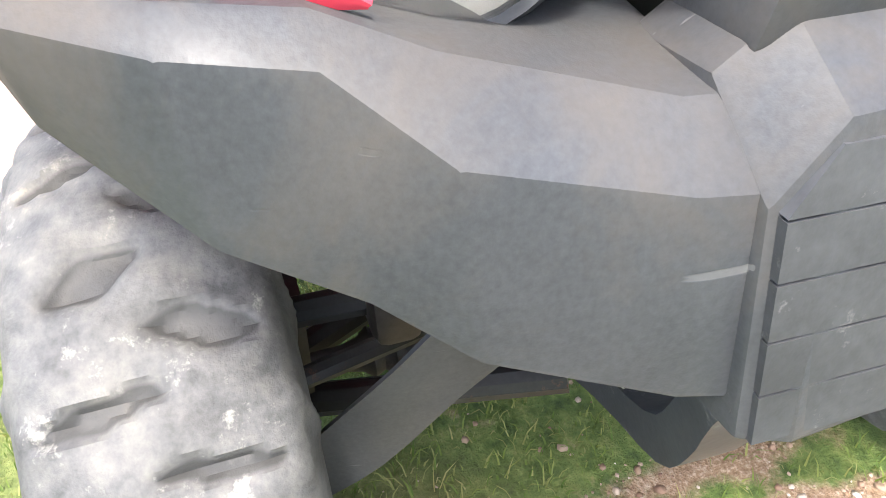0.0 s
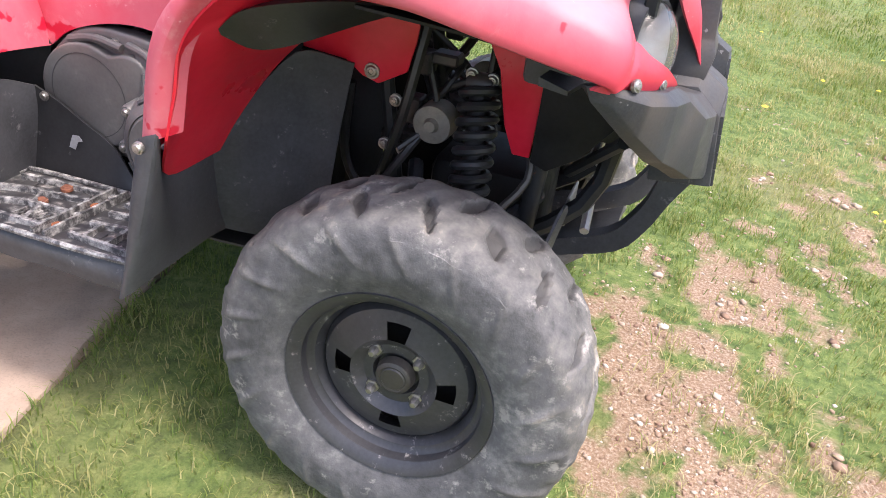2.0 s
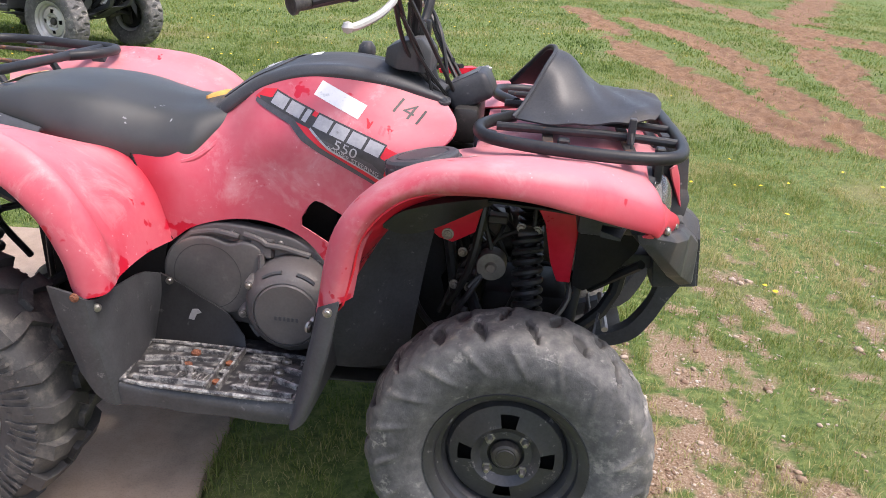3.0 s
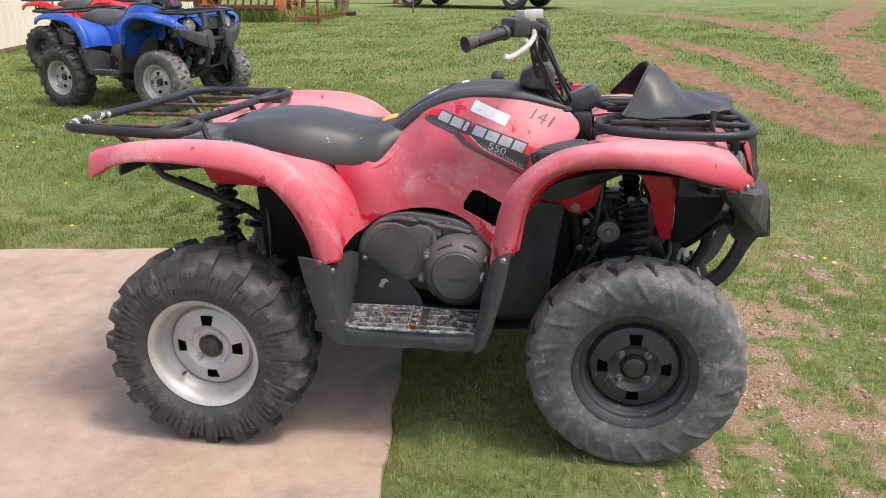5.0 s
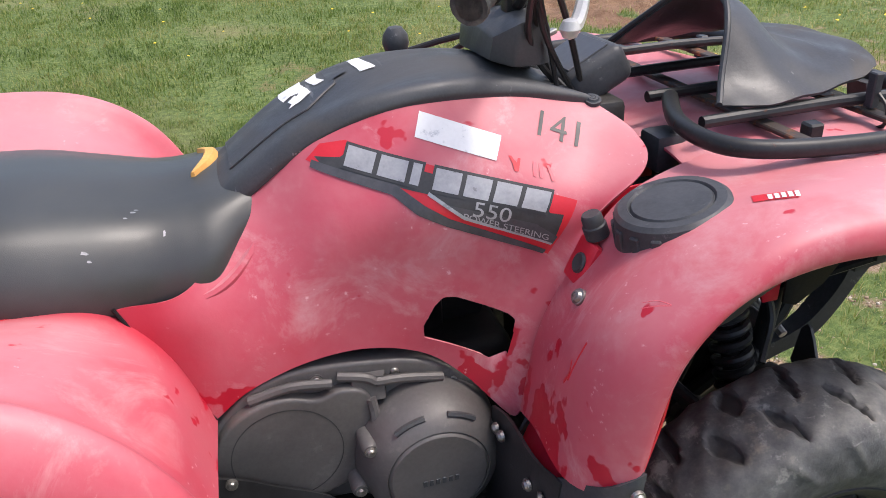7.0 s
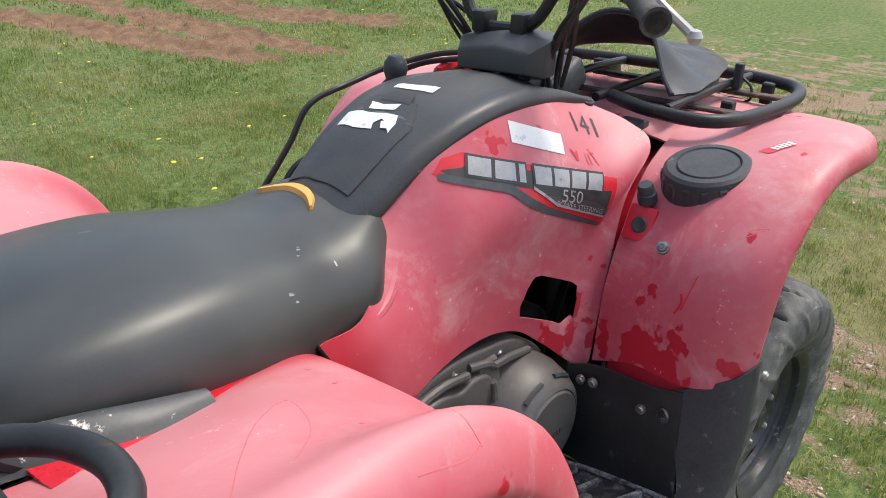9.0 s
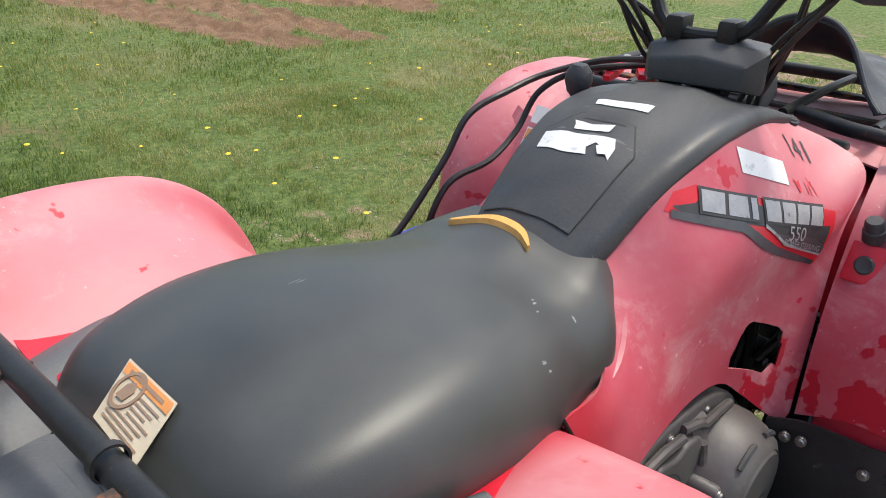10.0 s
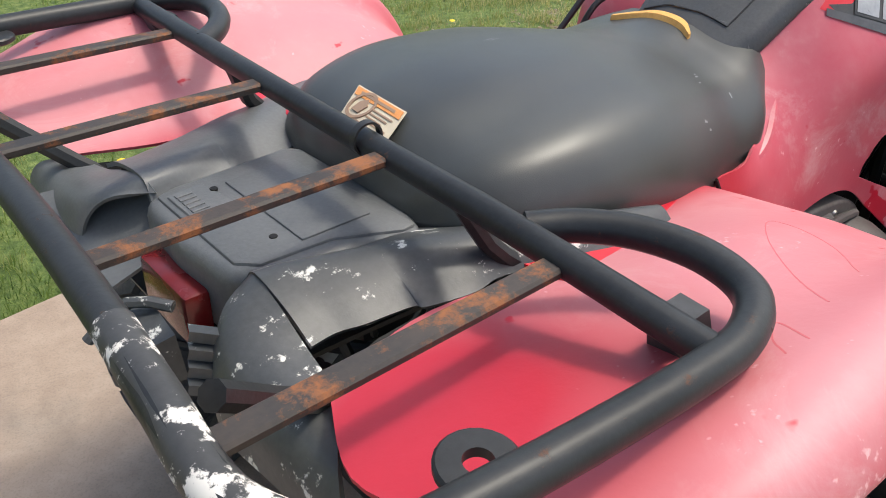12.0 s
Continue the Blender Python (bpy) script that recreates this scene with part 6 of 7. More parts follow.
for k in range(7):
    o = Vector((.652, .945)) + d_along * (.0425 * k - (.012 if k > 2 else 0))
    for grow, mt, lift in ((.0035, INK, .0026), (0, SILVER_INK, .0034)):
        a = o - d_along * grow - d_up * grow
        w, h = (.012 if k == 2 else .036) + 2 * grow, .025 + 2 * grow
        on_panel("letter_block", [tuple(a), tuple(a + d_along * w), tuple(a + d_along * w + d_up * h), tuple(a + d_up * h)], mt, lift)
on_panel("sticker", [(.767, 1.003), (.877, .961), (.861, .934), (.753, .974)], WHITE, .0012, "peeling blank white sticker")


def panel_text(name, body, centre, along, up, material, lift, bold=0.0):
    bm = text_bm(body, 1.0, 0.0)
    for v in bm.verts:
        x = centre[0] + along[0] * v.co.x + up[0] * v.co.y
        z = centre[1] + along[1] * v.co.x + up[1] * v.co.y
        v.co = Vector((x, -0.2, z))
    bmesh.ops.remove_doubles(bm, verts=bm.verts, dist=1e-6)
    return part(name, drape(bm, panel_tree, (0, 1, 0), lift, 0.4), material, panel_ob)


panel_text("number", "141", (.970, .9525), (.054, -.0215), (.026, .036), INK, .0012)
panel_text("model_number", "550", (.842, .8715), (.0370, -.0120), (.0090, .0270), SILVER_INK, .0034)
panel_text("lettering", "POWER STEERING", (.862, .8485), (.0150, -.0058), (.002, .0125), SILVER_INK, .0034)
for pts, mt in (([(.880, .938), (.884, .937), (.890, .928), (.888, .918), (.884, .919), (.884, .928)], RED_INK), ([(.893, .933), (.897, .932), (.890, .918), (.886, .919)], RED_INK),
                ([(.914, .926), (.919, .924), (.915, .908), (.910, .910)], PALE_RED_INK), ([(.923, .923), (.928, .921), (.924, .905), (.919, .907)], PALE_RED_INK),
                ([(.934, .919), (.938, .917), (.941, .899), (.936, .901)], PALE_RED_INK)):
    on_panel("paint_bar", pts, mt, .0012)

cover_tree = surface_of(tank_cover)


def on_top(name, outline, tree, parent, material, lift, label=""):
    return part(name, drape(flat(outline, lambda p: (p[0], p[1], 1.3)), tree, (0, 0, -1), lift, 0.0), material, parent, label)


lid_line = [(.500, .064), (.501, -.076), (.560, -.084), (.621, -.088), (.668, -.058), (.672, .030), (.640, .066), (.570, .068)]
on_top("console_lid", lid_line, cover_tree, tank_cover, GREY_BLACK, .0025, "grey-black storage lid")
groove = []
for i in range(len(lid_line)):
    a, b = Vector(lid_line[i]), Vector(lid_line[(i + 1) % len(lid_line)])
    for k in range(6):
        p = a.lerp(b, k / 6)
        hit = cover_tree.ray_cast(Vector((p.x, p.y, 1.3)), Vector((0, 0, -1)))[0]
        if hit is not None:
            groove.append(tuple(hit + Vector((0, 0, .0012))))
part("lid_gap", tube(groove, .0018, 1, 6, True, False), INK, tank_cover)
# no real hollow: the scoop's shade is a flat dark patch
on_top("finger_scoop", [(.660, .020), (.662, -.048), (.690, -.036), (.688, .012)], cover_tree, tank_cover, INK, .0032)
on_top("sticker_scrap", [(.719, .036), (.733, -.050), (.708, -.053), (.702, .030)], cover_tree, tank_cover, WHITE, .0015, "torn white sticker")
on_top("sticker_scrap", [(.652, .028), (.650, -.002), (.658, -.034), (.642, -.034), (.638, -.012), (.634, .018), (.644, .022)], cover_tree, tank_cover, WHITE, .0038, "torn white sticker")
on_top("sticker_scrap", [(.628, .060), (.626, .010), (.634, -.050), (.618, -.060), (.598, -.062), (.612, -.044), (.618, -.030), (.606, -.022), (.594, -.030), (.590, .010), (.594, .050)], cover_tree, tank_cover, WHITE, .0038, "torn white sticker")
on_top("sticker_scrap", [(.612, -.034), (.618, -.048), (.604, -.056), (.600, -.044)], cover_tree, tank_cover, WHITE, .0050)
part("screw", bolt((.522, -.066, .939), (-.4, 0, .9), .004, .003), CHROME, tank_cover)

seat_ob = [o for o in quad.children if o.name.startswith("seat")][0]
seat_tree = surface_of(seat_ob)


def on_seat(x, y):
    hit = seat_tree.ray_cast(Vector((x, y, 1.3)), Vector((0, 0, -1)))[0]
    return hit if hit is not None else Vector((x, y, .92))


tear = [on_seat(x, y) + Vector((0, 0, .003)) for x, y in ((.455, .088), (.468, .060), (.474, .028), (.472, -.004), (.462, -.032), (.446, -.054))]
rings = []
line = spline([tuple(p) for p in tear], 5)
for i, p in enumerate(line):
    u = i / (len(line) - 1)
    w = .013 * math.sin(math.pi * min(1, .06 + u * .9)) ** .6
    rings.append([(p[0] - w, p[1], p[2] - .006), (p[0] - w * .6, p[1], p[2] + .004), (p[0] + w * .5, p[1], p[2] + .005), (p[0] + w, p[1], p[2] - .004)])
part("foam_tear", hull_loft(rings), FOAM, seat_ob, "yellow foam showing through a tear")
for x, y, w, h in ((.362, -.128, .004, .0020), (.366, -.122, .003, .0012), (.352, -.140, .003, .0014), (.30, -.190, .005, .0016), (.304, -.196, .003, .001), (.150, .04, .010, .0005), (.155, .035, .008, .0005), (.40, -.160, .002, .004)):
    on_top("scuff", [(x - w, y - h), (x + w * .4, y - h * .7), (x + w, y + h * .2), (x + w * .2, y + h), (x - w * .7, y + h * .6)], seat_tree, seat_ob, SILVER_INK, .0006)

# warning label on the back slope of the seat
tl, tr, br, bl = Vector((-.028, .060, .9135)), Vector((-.035, -.036, .9175)), Vector((-.092, -.058, .893)), Vector((-.082, .034, .889))


def label_quad(name, u0, u1, v0, v1, material, lift, parent, label="", corners=(tl, tr, br, bl)):
    a, b, c, d = corners
    n = ((b - a).cross(d - a)).normalized()
    if n.z < 0:
        n = -n

    def at(u, v):
        return a.lerp(b, u).lerp(d.lerp(c, u), v) + n * lift
    p = [at(u0, v0), at(u1, v0), at(u1, v1), at(u0, v1)]
    q = [x - n * .0008 for x in p]
    bm = bm_from(p + q, [(0, 1, 2, 3), (7, 6, 5, 4), (0, 4, 5, 1), (1, 5, 6, 2), (2, 6, 7, 3), (3, 7, 4, 0)])
    bmesh.ops.recalc_face_normals(bm, faces=bm.faces)
    return part(name, bm, material, parent, label)


tag = label_quad("warning_label", 0, 1, 0, 1, PAPER, .009, seat_ob, "yellowed paper warning label")
label_quad("header", .03, .97, .04, .22, ORANGE_INK, .0102, tag)
label_quad("print_line", .15, .85, .10, .16, BROWN_INK, .0108, tag)
for k in range(7):
    label_quad("print_line", .45 if k < 4 else .12, .90 - .07 * (k % 3), .30 + .09 * k, .335 + .09 * k, BROWN_INK, .0102, tag)
ring_m = plane_at((tl.lerp(tr, .25)).lerp(bl.lerp(br, .25), .45) + Vector((0, 0, .0115)), tr - tl, tl - bl)
part("ring", moved(lathe([(.016, .0008), (.020, .0008), (.020, -.0004), (.016, -.0004), (.016, .0008)], 28, "z"), ring_m), BROWN_INK, tag)
part("pictogram", moved(slab([(-.008, -.010), (.006, -.010), (.009, .002), (.002, .010), (-.007, .004)], -.0004, .0008, "z", 0), ring_m), BROWN_INK, tag)

# right front mudguard fittings
ff_r = named(quad, "front_fender", -1)
ff_tree = surface_of(ff_r)
cap_prof = [(0, .030), (.050, .030), (.053, .026), (.056, .030), (.068, .029), (.074, .024), (.0765, .012), (.078, -.004), (.080, -.012), (.080, -.05)]
cap_m = plane_at((1.040, -.398, .892), (.97, 0, .22), (0, 1, -.06))
cap = part("filler_cap", moved(lathe(cap_prof, 48, "z"), cap_m), BLACK, quad, "round black ribbed cap")
for k in range(16):
    a = 2 * math.pi * k / 16
    part("cap_rib", moved(box((.073, -.007, -.012), (.0795, .007, .016), .002, 1), cap_m @ Matrix.Rotation(a, 4, "Z")), BLACK, cap)
valve_m = plane_at((.962, -.326, .868), (.9, 0, .3), (0, 1, -.1))
part("plug", moved(lathe([(0, .016), (.012, .016), (.0145, .012), (.0150, 0), (.017, -.002), (.017, -.02)], 20, "z"), valve_m), BLACK, quad, "small black plug")
part("socket_recess", moved(box((-.032, -.026, -.012), (.032, .026, .003), .004, 2), plane_at((.944, -.330, .815), (.45, 0, .9), (0, 1, 0))), RED, quad, "red moulded socket surround")
part("socket", moved(lathe([(0, .003), (.012, .006), (.015, .004), (.015, -.01)], 16, "z"), plane_at((.945, -.332, .812), (.45, 0, .9), (0, 1, 0)) @ Matrix.Translation((0, 0, .003))), INK, quad)
part("screw", bolt((.911, -.395, .802), (-.75, -.1, .5), .009, .008), CHROME, quad)


def on_fender(name, outline, material, lift):
    return part(name, drape(flat(outline, lambda p: (p[0], p[1], 1.3)), ff_tree, (0, 0, -1), lift, 0.0), material, ff_r)


on_fender("sticker", [(1.112, -.448), (1.150, -.478), (1.136, -.502), (1.098, -.472)], RED_INK, .001)
for k in range(5):
    o = .006 * k
    on_fender("print_line", [(1.122 + o, -.464 - o * .7), (1.126 + o, -.467 - o * .7), (1.116 + o, -.484 - o * .7), (1.112 + o, -.481 - o * .7)], WHITE, .0018)

# left front mudguard label, on the moulding that runs in to the tank
ff_l = named(quad, "front_fender", 1)
infill = [[(1.010, .400, .880), (.996, .345, .866), (.982, .255, .868), (.975, .150, .875)], [(.925, .410, .770), (.918, .345, .765), (.904, .265, .768), (.895, .160, .775)], [(.890, .410, .705), (.884, .345, .695), (.870, .265, .700), (.860, .170, .705)], [(.862, .400, .600), (.858, .340, .590), (.850, .270, .590), (.845, .180, .600)]]
part("inner_fender", sheet(infill, 4, 4, 1.0, 0.004), PINK, ff_l)
corners = (Vector((.983, .345, .850)), Vector((.970, .262, .853)), Vector((.868, .268, .711)), Vector((.881, .341, .707)))
ll = label_quad("warning_label", 0, 1, 0, 1, WHITE, .008, ff_l, "white and orange warning label", corners)
label_quad("header", .03, .97, .02, .15, ORANGE_INK, .0088, ll, "", corners)
for k in range(3):
    label_quad("pictogram", .07 + .31 * k, .29 + .31 * k, .19, .37, RED_INK if k else INK, .0088, ll, "", corners)
for k in range(9):
    label_quad("print_line", .08, .92 - .12 * (k % 3), .42 + .06 * k, .445 + .06 * k, INK, .0088, ll, "", corners)
label_quad("sticker", .02, .98, -.27, -.06, WHITE, .010, ff_l, "faded white sticker", corners)

lever = new("shift_lever")
lever.parent = quad
part("knob", lathe([(0, .030), (.012, .028), (.021, .016), (.023, .002), (.018, -.016), (.010, -.026), (.007, -.034), (0, -.034)], 24, "z", (.804, .129, 1.026)), BLACK, lever)
part("stalk", tube([(.806, .130, 1.0), (.815, .15, .93), (.82, .165, .86)], .006, 3, 8), STEEL_BLACK, lever)
part("gate", box((.77, .14, .84), (.88, .20, .87), .006, 2), BLACK, lever)

rack_ob = [o for o in quad.children if o.name.startswith("rear_rack")][0]
PEEL = worn("peeling_white_paint", (0.03, 0.03, 0.03), (0.05, 0.05, 0.05), (0.66, 0.63, 0.58), 0.54, 0.5, 0, 32, 0.02)
chip_line = spline([(-.405, -.448, .952), (-.434, -.385, .952), (-.430, -.30, .9515), (-.425, -.22, .951)], 6)
part("peeling_paint", tube(chip_line, .0150, 1, 14, smooth=False), PEEL, rack_ob, "white paint peeling from the tube")
part("tie", lathe([(.0150, .004), (.0175, .004), (.0175, -.004), (.0150, -.004), (.0150, .004)], 18, "y", (-.121, -.075, .936)), CABLE, rack_ob)


# ---- loose things on the near quad bike ----
def torn_cover():
    ob = thing("plastic_cover", "torn grey-black plastic cover lying on the front rack", "cover", pose(0, 0, .014))
    secs = [
        [(1.205, -.225, .957), (1.225, -.195, .985), (1.262, -.140, 1.055), (1.280, -.085, 1.085), (1.262, -.015, 1.080), (1.220, .050, 1.025), (1.180, .095, .975)],
        [(1.255, -.245, .956), (1.285, -.205, .985), (1.312, -.140, 1.042), (1.325, -.080, 1.066), (1.315, .000, 1.060), (1.295, .070, 1.012), (1.275, .130, .972)],
        [(1.350, -.245, .962), (1.372, -.205, .978), (1.385, -.140, .998), (1.390, -.070, 1.008), (1.390, .000, 1.005), (1.380, .080, .990), (1.370, .140, .970)],
        [(1.455, -.225, .972), (1.468, -.195, .984), (1.480, -.130, .993), (1.490, -.060, .995), (1.490, .020, .992), (1.480, .090, .984), (1.465, .140, .970)],
        [(1.505, -.195, .975), (1.515, -.170, .985), (1.525, -.110, .990), (1.528, -.050, .991), (1.525, .020, .988), (1.512, .080, .980), (1.490, .120, .970)],
    ]
    bm = sheet(secs, 6, 5, 1.0, 0.0045)
    for v in bm.verts:
        v.co.z += .002 * math.sin(70 * v.co.x + 40 * v.co.y)
    part("moulding", bm, BUMPER, ob)
    rim = [(1.203, -.230, .960), (1.225, -.195, .988), (1.262, -.140, 1.058), (1.280, -.085, 1.088), (1.262, -.015, 1.083), (1.220, .050, 1.028), (1.180, .095, .978)]
    part("rim_bead", tube(rim, .005, 5, 8), BUMPER, ob)
    part("strap", box((1.445, -.262, .930), (1.460, -.245, .985), .002, 1), BLACK, ob)
    part("hook", tube([(1.452, -.265, .955), (1.452, -.285, .940), (1.452, -.288, .915), (1.452, -.276, .905)], .003, 4, 7), IRON, ob)


torn_cover()


def cable_thing(pts, r, label):
    bm = tube(pts, r, 8, 9)
    ob = part("cable", bm, CABLE, None)
    return tagged(ob, label, "cable")


cable_thing([(1.03, .10, 1.03), (1.00, .20, 1.015), (.930, .28, .985), (.848, .305, .962), (.740, .305, .940), (.686, .310, .868), (.620, .325, .780), (.565, .335, .715), (.550, .345, .62), (.56, .36, .45), (.60, .38, .342)], .0062, "black rubber cable hanging over the mudguard")
cable_thing([(1.05, .14, 1.01), (.985, .24, .990), (.940, .30, .945), (.890, .310, .875), (.800, .300, .840), (.700, .305, .825), (.655, .310, .765), (.660, .330, .68), (.70, .36, .50), (.72, .37, .342)], .0062, "black rubber cable looped beside the tank")


def clamp_thing(m):
    ob = thing("jumper_clamp", "red plastic-handled clamp lying by the handlebar", "clamp", m, "clamps by the handlebar")
    part("handle", hull_loft([[(0, -.010, 0), (0, .010, 0), (0, .008, .016), (0, -.008, .016)], [(.05, -.012, .006), (.05, .012, .006), (.05, .010, .020), (.05, -.010, .020)], [(.09, -.007, .012), (.09, .007, .012), (.09, .006, .022), (.09, -.006, .022)]]), RED, ob)
    part("jaw", box((-.045, -.007, .002), (.004, .007, .012), .002, 1), CHROME, ob)
    return ob


clamp_thing(pose(1.075, .21, .985, 0, 10, 195))
clamp_thing(pose(1.085, .17, .990, 0, 6, 210))


def jug():
    ob = thing("fuel_jug", "blue plastic jug standing on the far footboard", "jug", pose(.70, .41, .3275, 0, 0, 0))
    low = Matrix.Diagonal((1.25, 1, .98, 1))
    body = [[(-.075, -.055, 0), (.075, -.055, 0), (.075, .055, 0), (-.075, .055, 0)], [(-.08, -.06, .02), (.08, -.06, .02), (.08, .06, .02), (-.08, .06, .02)], [(-.08, -.06, .22), (.08, -.06, .22), (.08, .06, .22), (-.08, .06, .22)], [(-.05, -.04, .285), (.05, -.04, .285), (.05, .04, .285), (-.05, .04, .285)], [(-.02, -.02, .30), (.02, -.02, .30), (.02, .02, .30), (-.02, .02, .30)]]
    bm = hull_loft(body)
    bmesh.ops.bevel(bm, geom=bm.edges[:], offset=.008, segments=2, affect="EDGES", profile=.5)
    part("body", moved(bm, low), BLUE_JUG, ob)
    part("handle", moved(tube([(-.07, 0, .255), (-.085, 0, .325), (-.03, 0, .352), (.05, 0, .345), (.065, 0, .275)], .014, 5, 10), low), BLUE_JUG, ob)
    part("cap", moved(lathe([(0, .03), (.018, .03), (.021, .026), (.021, 0)], 20, "z", (0, 0, .295)), low), INK, ob)
    part("spout", moved(tube([(.04, 0, .335), (.09, -.005, .345), (.17, -.01, .345)], .012, 4, 10), low), BLUE_JUG, ob)
    part("collar", moved(lathe([(.013, .012), (.017, .010), (.017, -.010), (.013, -.012)], 14, "x", (.10, -.005, .345)), low), INK, ob)


jug()


# rubbed lines and scratches on the mudguards
rf_r = named(quad, "rear_fender", -1)
rf_tree = surface_of(rf_r)


def rub_line(points, tree, parent, way, material, r):
    pts = []
    d = Vector(way)
    for p in spline(points, 6):
        hit = tree.ray_cast(Vector(p) - d * .3, d)[0]
        if hit is not None:
            pts.append(tuple(hit + d * r * .70))
    if len(pts) > 2:
        part("rub_mark", tube(pts, r, 1, 5, smooth=False), material, parent)


down = (0, 0, -1)
rub_line([(.012, -.484, .93), (.055, -.432, .92), (.105, -.386, .90), (.155, -.362, .88), (.150, -.400, .90), (.128, -.440, .91), (.085, -.475, .92)], rf_tree, rf_r, down, RUB, .0011)
rub_line([(-.05, -.500, .93), (-.035, -.470, .93), (-.06, -.480, .93), (-.075, -.497, .93)], rf_tree, rf_r, down, RUB, .0013)
rub_line([(.20, -.505, .91), (.222, -.530, .90), (.226, -.568, .89)], rf_tree, rf_r, down, RUB, .0014)
rub_line([(.14, -.568, .92), (.20, -.572, .91), (.228, -.566, .90)], rf_tree, rf_r, down, RUB, .0013)
back = (1, 0, 0)
rub_line([(.87, -.462, .725), (.88, -.468, .756), (.89, -.473, .785)], ff_tree, ff_r, back, RED_INK, .0030)
rub_line([(.87, -.452, .715), (.88, -.46, .735), (.88, -.455, .75)], ff_tree, ff_r, back, RED_INK, .0035)
rub_line([(.93, -.520, .855), (.94, -.535, .866), (.95, -.548, .872), (.94, -.530, .872), (.93, -.515, .862)], ff_tree, ff_r, (.7, 0, -.7), PALE_RED_INK, .0012)


# ---- the yard beyond ----
def building():
    ob = thing("wall_west", "long cream ribbed-metal building wall", "building", None, "", "structure")
    a, b = Vector((-8.55, 9.0, 0)), Vector((-10.25, 20.6, 0))
    d = (b - a).normalized()
    a = a - d * 9
    n = Vector((d.y, -d.x, 0))
    length, h = (b - a).length, 4.2
    m = Matrix((d, -n, Vector((0, 0, 1)))).transposed().to_4x4()
    m.translation = a
    part("wall", moved(box((0, 0, 0), (length, .12, h), 0, 1), m), SIDING, ob)
    rib = part("rib", moved(slab([(-.03, 0), (-.015, -.02), (.015, -.02), (.03, 0)], .04, h - .02, "z", 0), m), SIDING, ob)
    step = .23
    for k in range(1, int(length / step)):
        r = new("rib", rib.data)
        r.parent = ob
        r.location = d * (step * k)
    part("base_trim", moved(box((0, -.035, 0), (length, -.005, .06), .006, 1), m), WOOD, ob)
    part("corner_trim", moved(box((length - .10, -.04, 0), (length + .03, .14, h), .01, 1), m), WHITE, ob)
    part("eave", moved(box((-.2, -.35, h), (length + .3, .4, h + .15), .02, 1), m), SIDING, ob)


building()


def machine():
    """An old orange grain drill."""
    ob = thing("grain_drill", "old faded orange farm drill with rusty frame", "farm machine", pose(-7.35, 17.9, 0, 0, 0, -8))
    box_secs = [[(-1.0, -.35, .62), (-1.0, .35, .62), (-1.0, .50, 1.15), (-1.0, -.50, 1.15)], [(1.0, -.35, .62), (1.0, .35, .62), (1.0, .50, 1.15), (1.0, -.50, 1.15)]]
    part("hopper", hull_loft(box_secs), ORANGE_PAINT, ob)
    part("lid", box((-1.05, -.52, 1.15), (1.05, .52, 1.20), .02, 2), ORANGE_PAINT, ob)
    part("seam", box((-1.01, -.505, .86), (1.01, -.42, .90), .01, 1), RUST, ob)
    part("front_beam", box((-1.1, -.60, .30), (1.1, -.50, .40), .01, 1), RUST, ob)
    for x in (-1.08, 1.02):
        part("end_leg", hull_loft([[(x, -.62, 0), (x + .12, -.62, 0), (x + .12, -.40, 0), (x, -.40, 0)], [(x, -.40, .75), (x + .12, -.40, .75), (x + .12, -.15, .75), (x, -.15, .75)]]), ORANGE_PAINT, ob)
    for k in range(9):
        x = -.9 + .22 * k
        part("seed_tube", tube([(x, -.2, .62), (x + .03, -.35, .38), (x, -.45, .06)], .025, 3, 8), RUST, ob)
        part("disc", lathe([(0, .012), (.17, .003), (.17, -.003), (0, -.012)], 20, "x", (x + .03, -.42, .17)), RUST, ob)
    for x in (-1.28, 1.28):
        w = part("wheel", joined(lathe([(.38, .06), (.42, .06), (.42, -.06), (.38, -.06), (.38, .06)], 28, "x", (x, .1, .42)), lathe([(0, .07), (.06, .07), (.06, -.07), (0, -.07)], 14, "x", (x, .1, .42))), RUST, ob)
        for k in range(8):
            a = math.pi * k / 4
            part("spoke", tube([(x, .1, .42), (x, .1 + .39 * math.cos(a), .42 + .39 * math.sin(a))], .012, 1, 6, smooth=False), RUST, w)
    # frame with a cab-like screen at its side
    for x in (-2.5, -1.6):
        part("post", box((x, -.1, 0), (x + .1, 0, 1.7), .01, 1), WOOD, ob)
    part("rail", box((-2.6, -.12, .95), (-1.3, -.05, 1.05), .01, 1), WOOD, ob)
    part("rail", box((-2.6, -.12, .45), (-1.3, -.05, .53), .01, 1), RUST, ob)
    part("tyre", lathe([(.16, .08), (.30, .10), (.34, .05), (.34, -.05), (.30, -.10), (.16, -.08)], 28, "y", (-2.05, -.2, 1.30)), RUBBER, ob)


machine()


def post(m, h, label, lean=0.0):
    ob = thing("fence_post", label, "post", m @ pose(0, 0, 0, lean, 0, 0), "posts behind the lawn")
    secs = []
    for k in range(6):
        z = h * k / 5
        r = .11 - .012 * k / 5
        secs.append([(r * math.cos(a) * (1 + .1 * math.sin(3 * a + k)), r * math.sin(a), z) for a in [2 * math.pi * j / 9 for j in range(9)]])
    part("shaft", hull_loft(secs), WOOD, ob)
    part("band", lathe([(.112, .02), (.118, .015), (.118, -.015), (.112, -.02)], 14, "z", (0, 0, h * .6)), RUST, ob)
    return ob


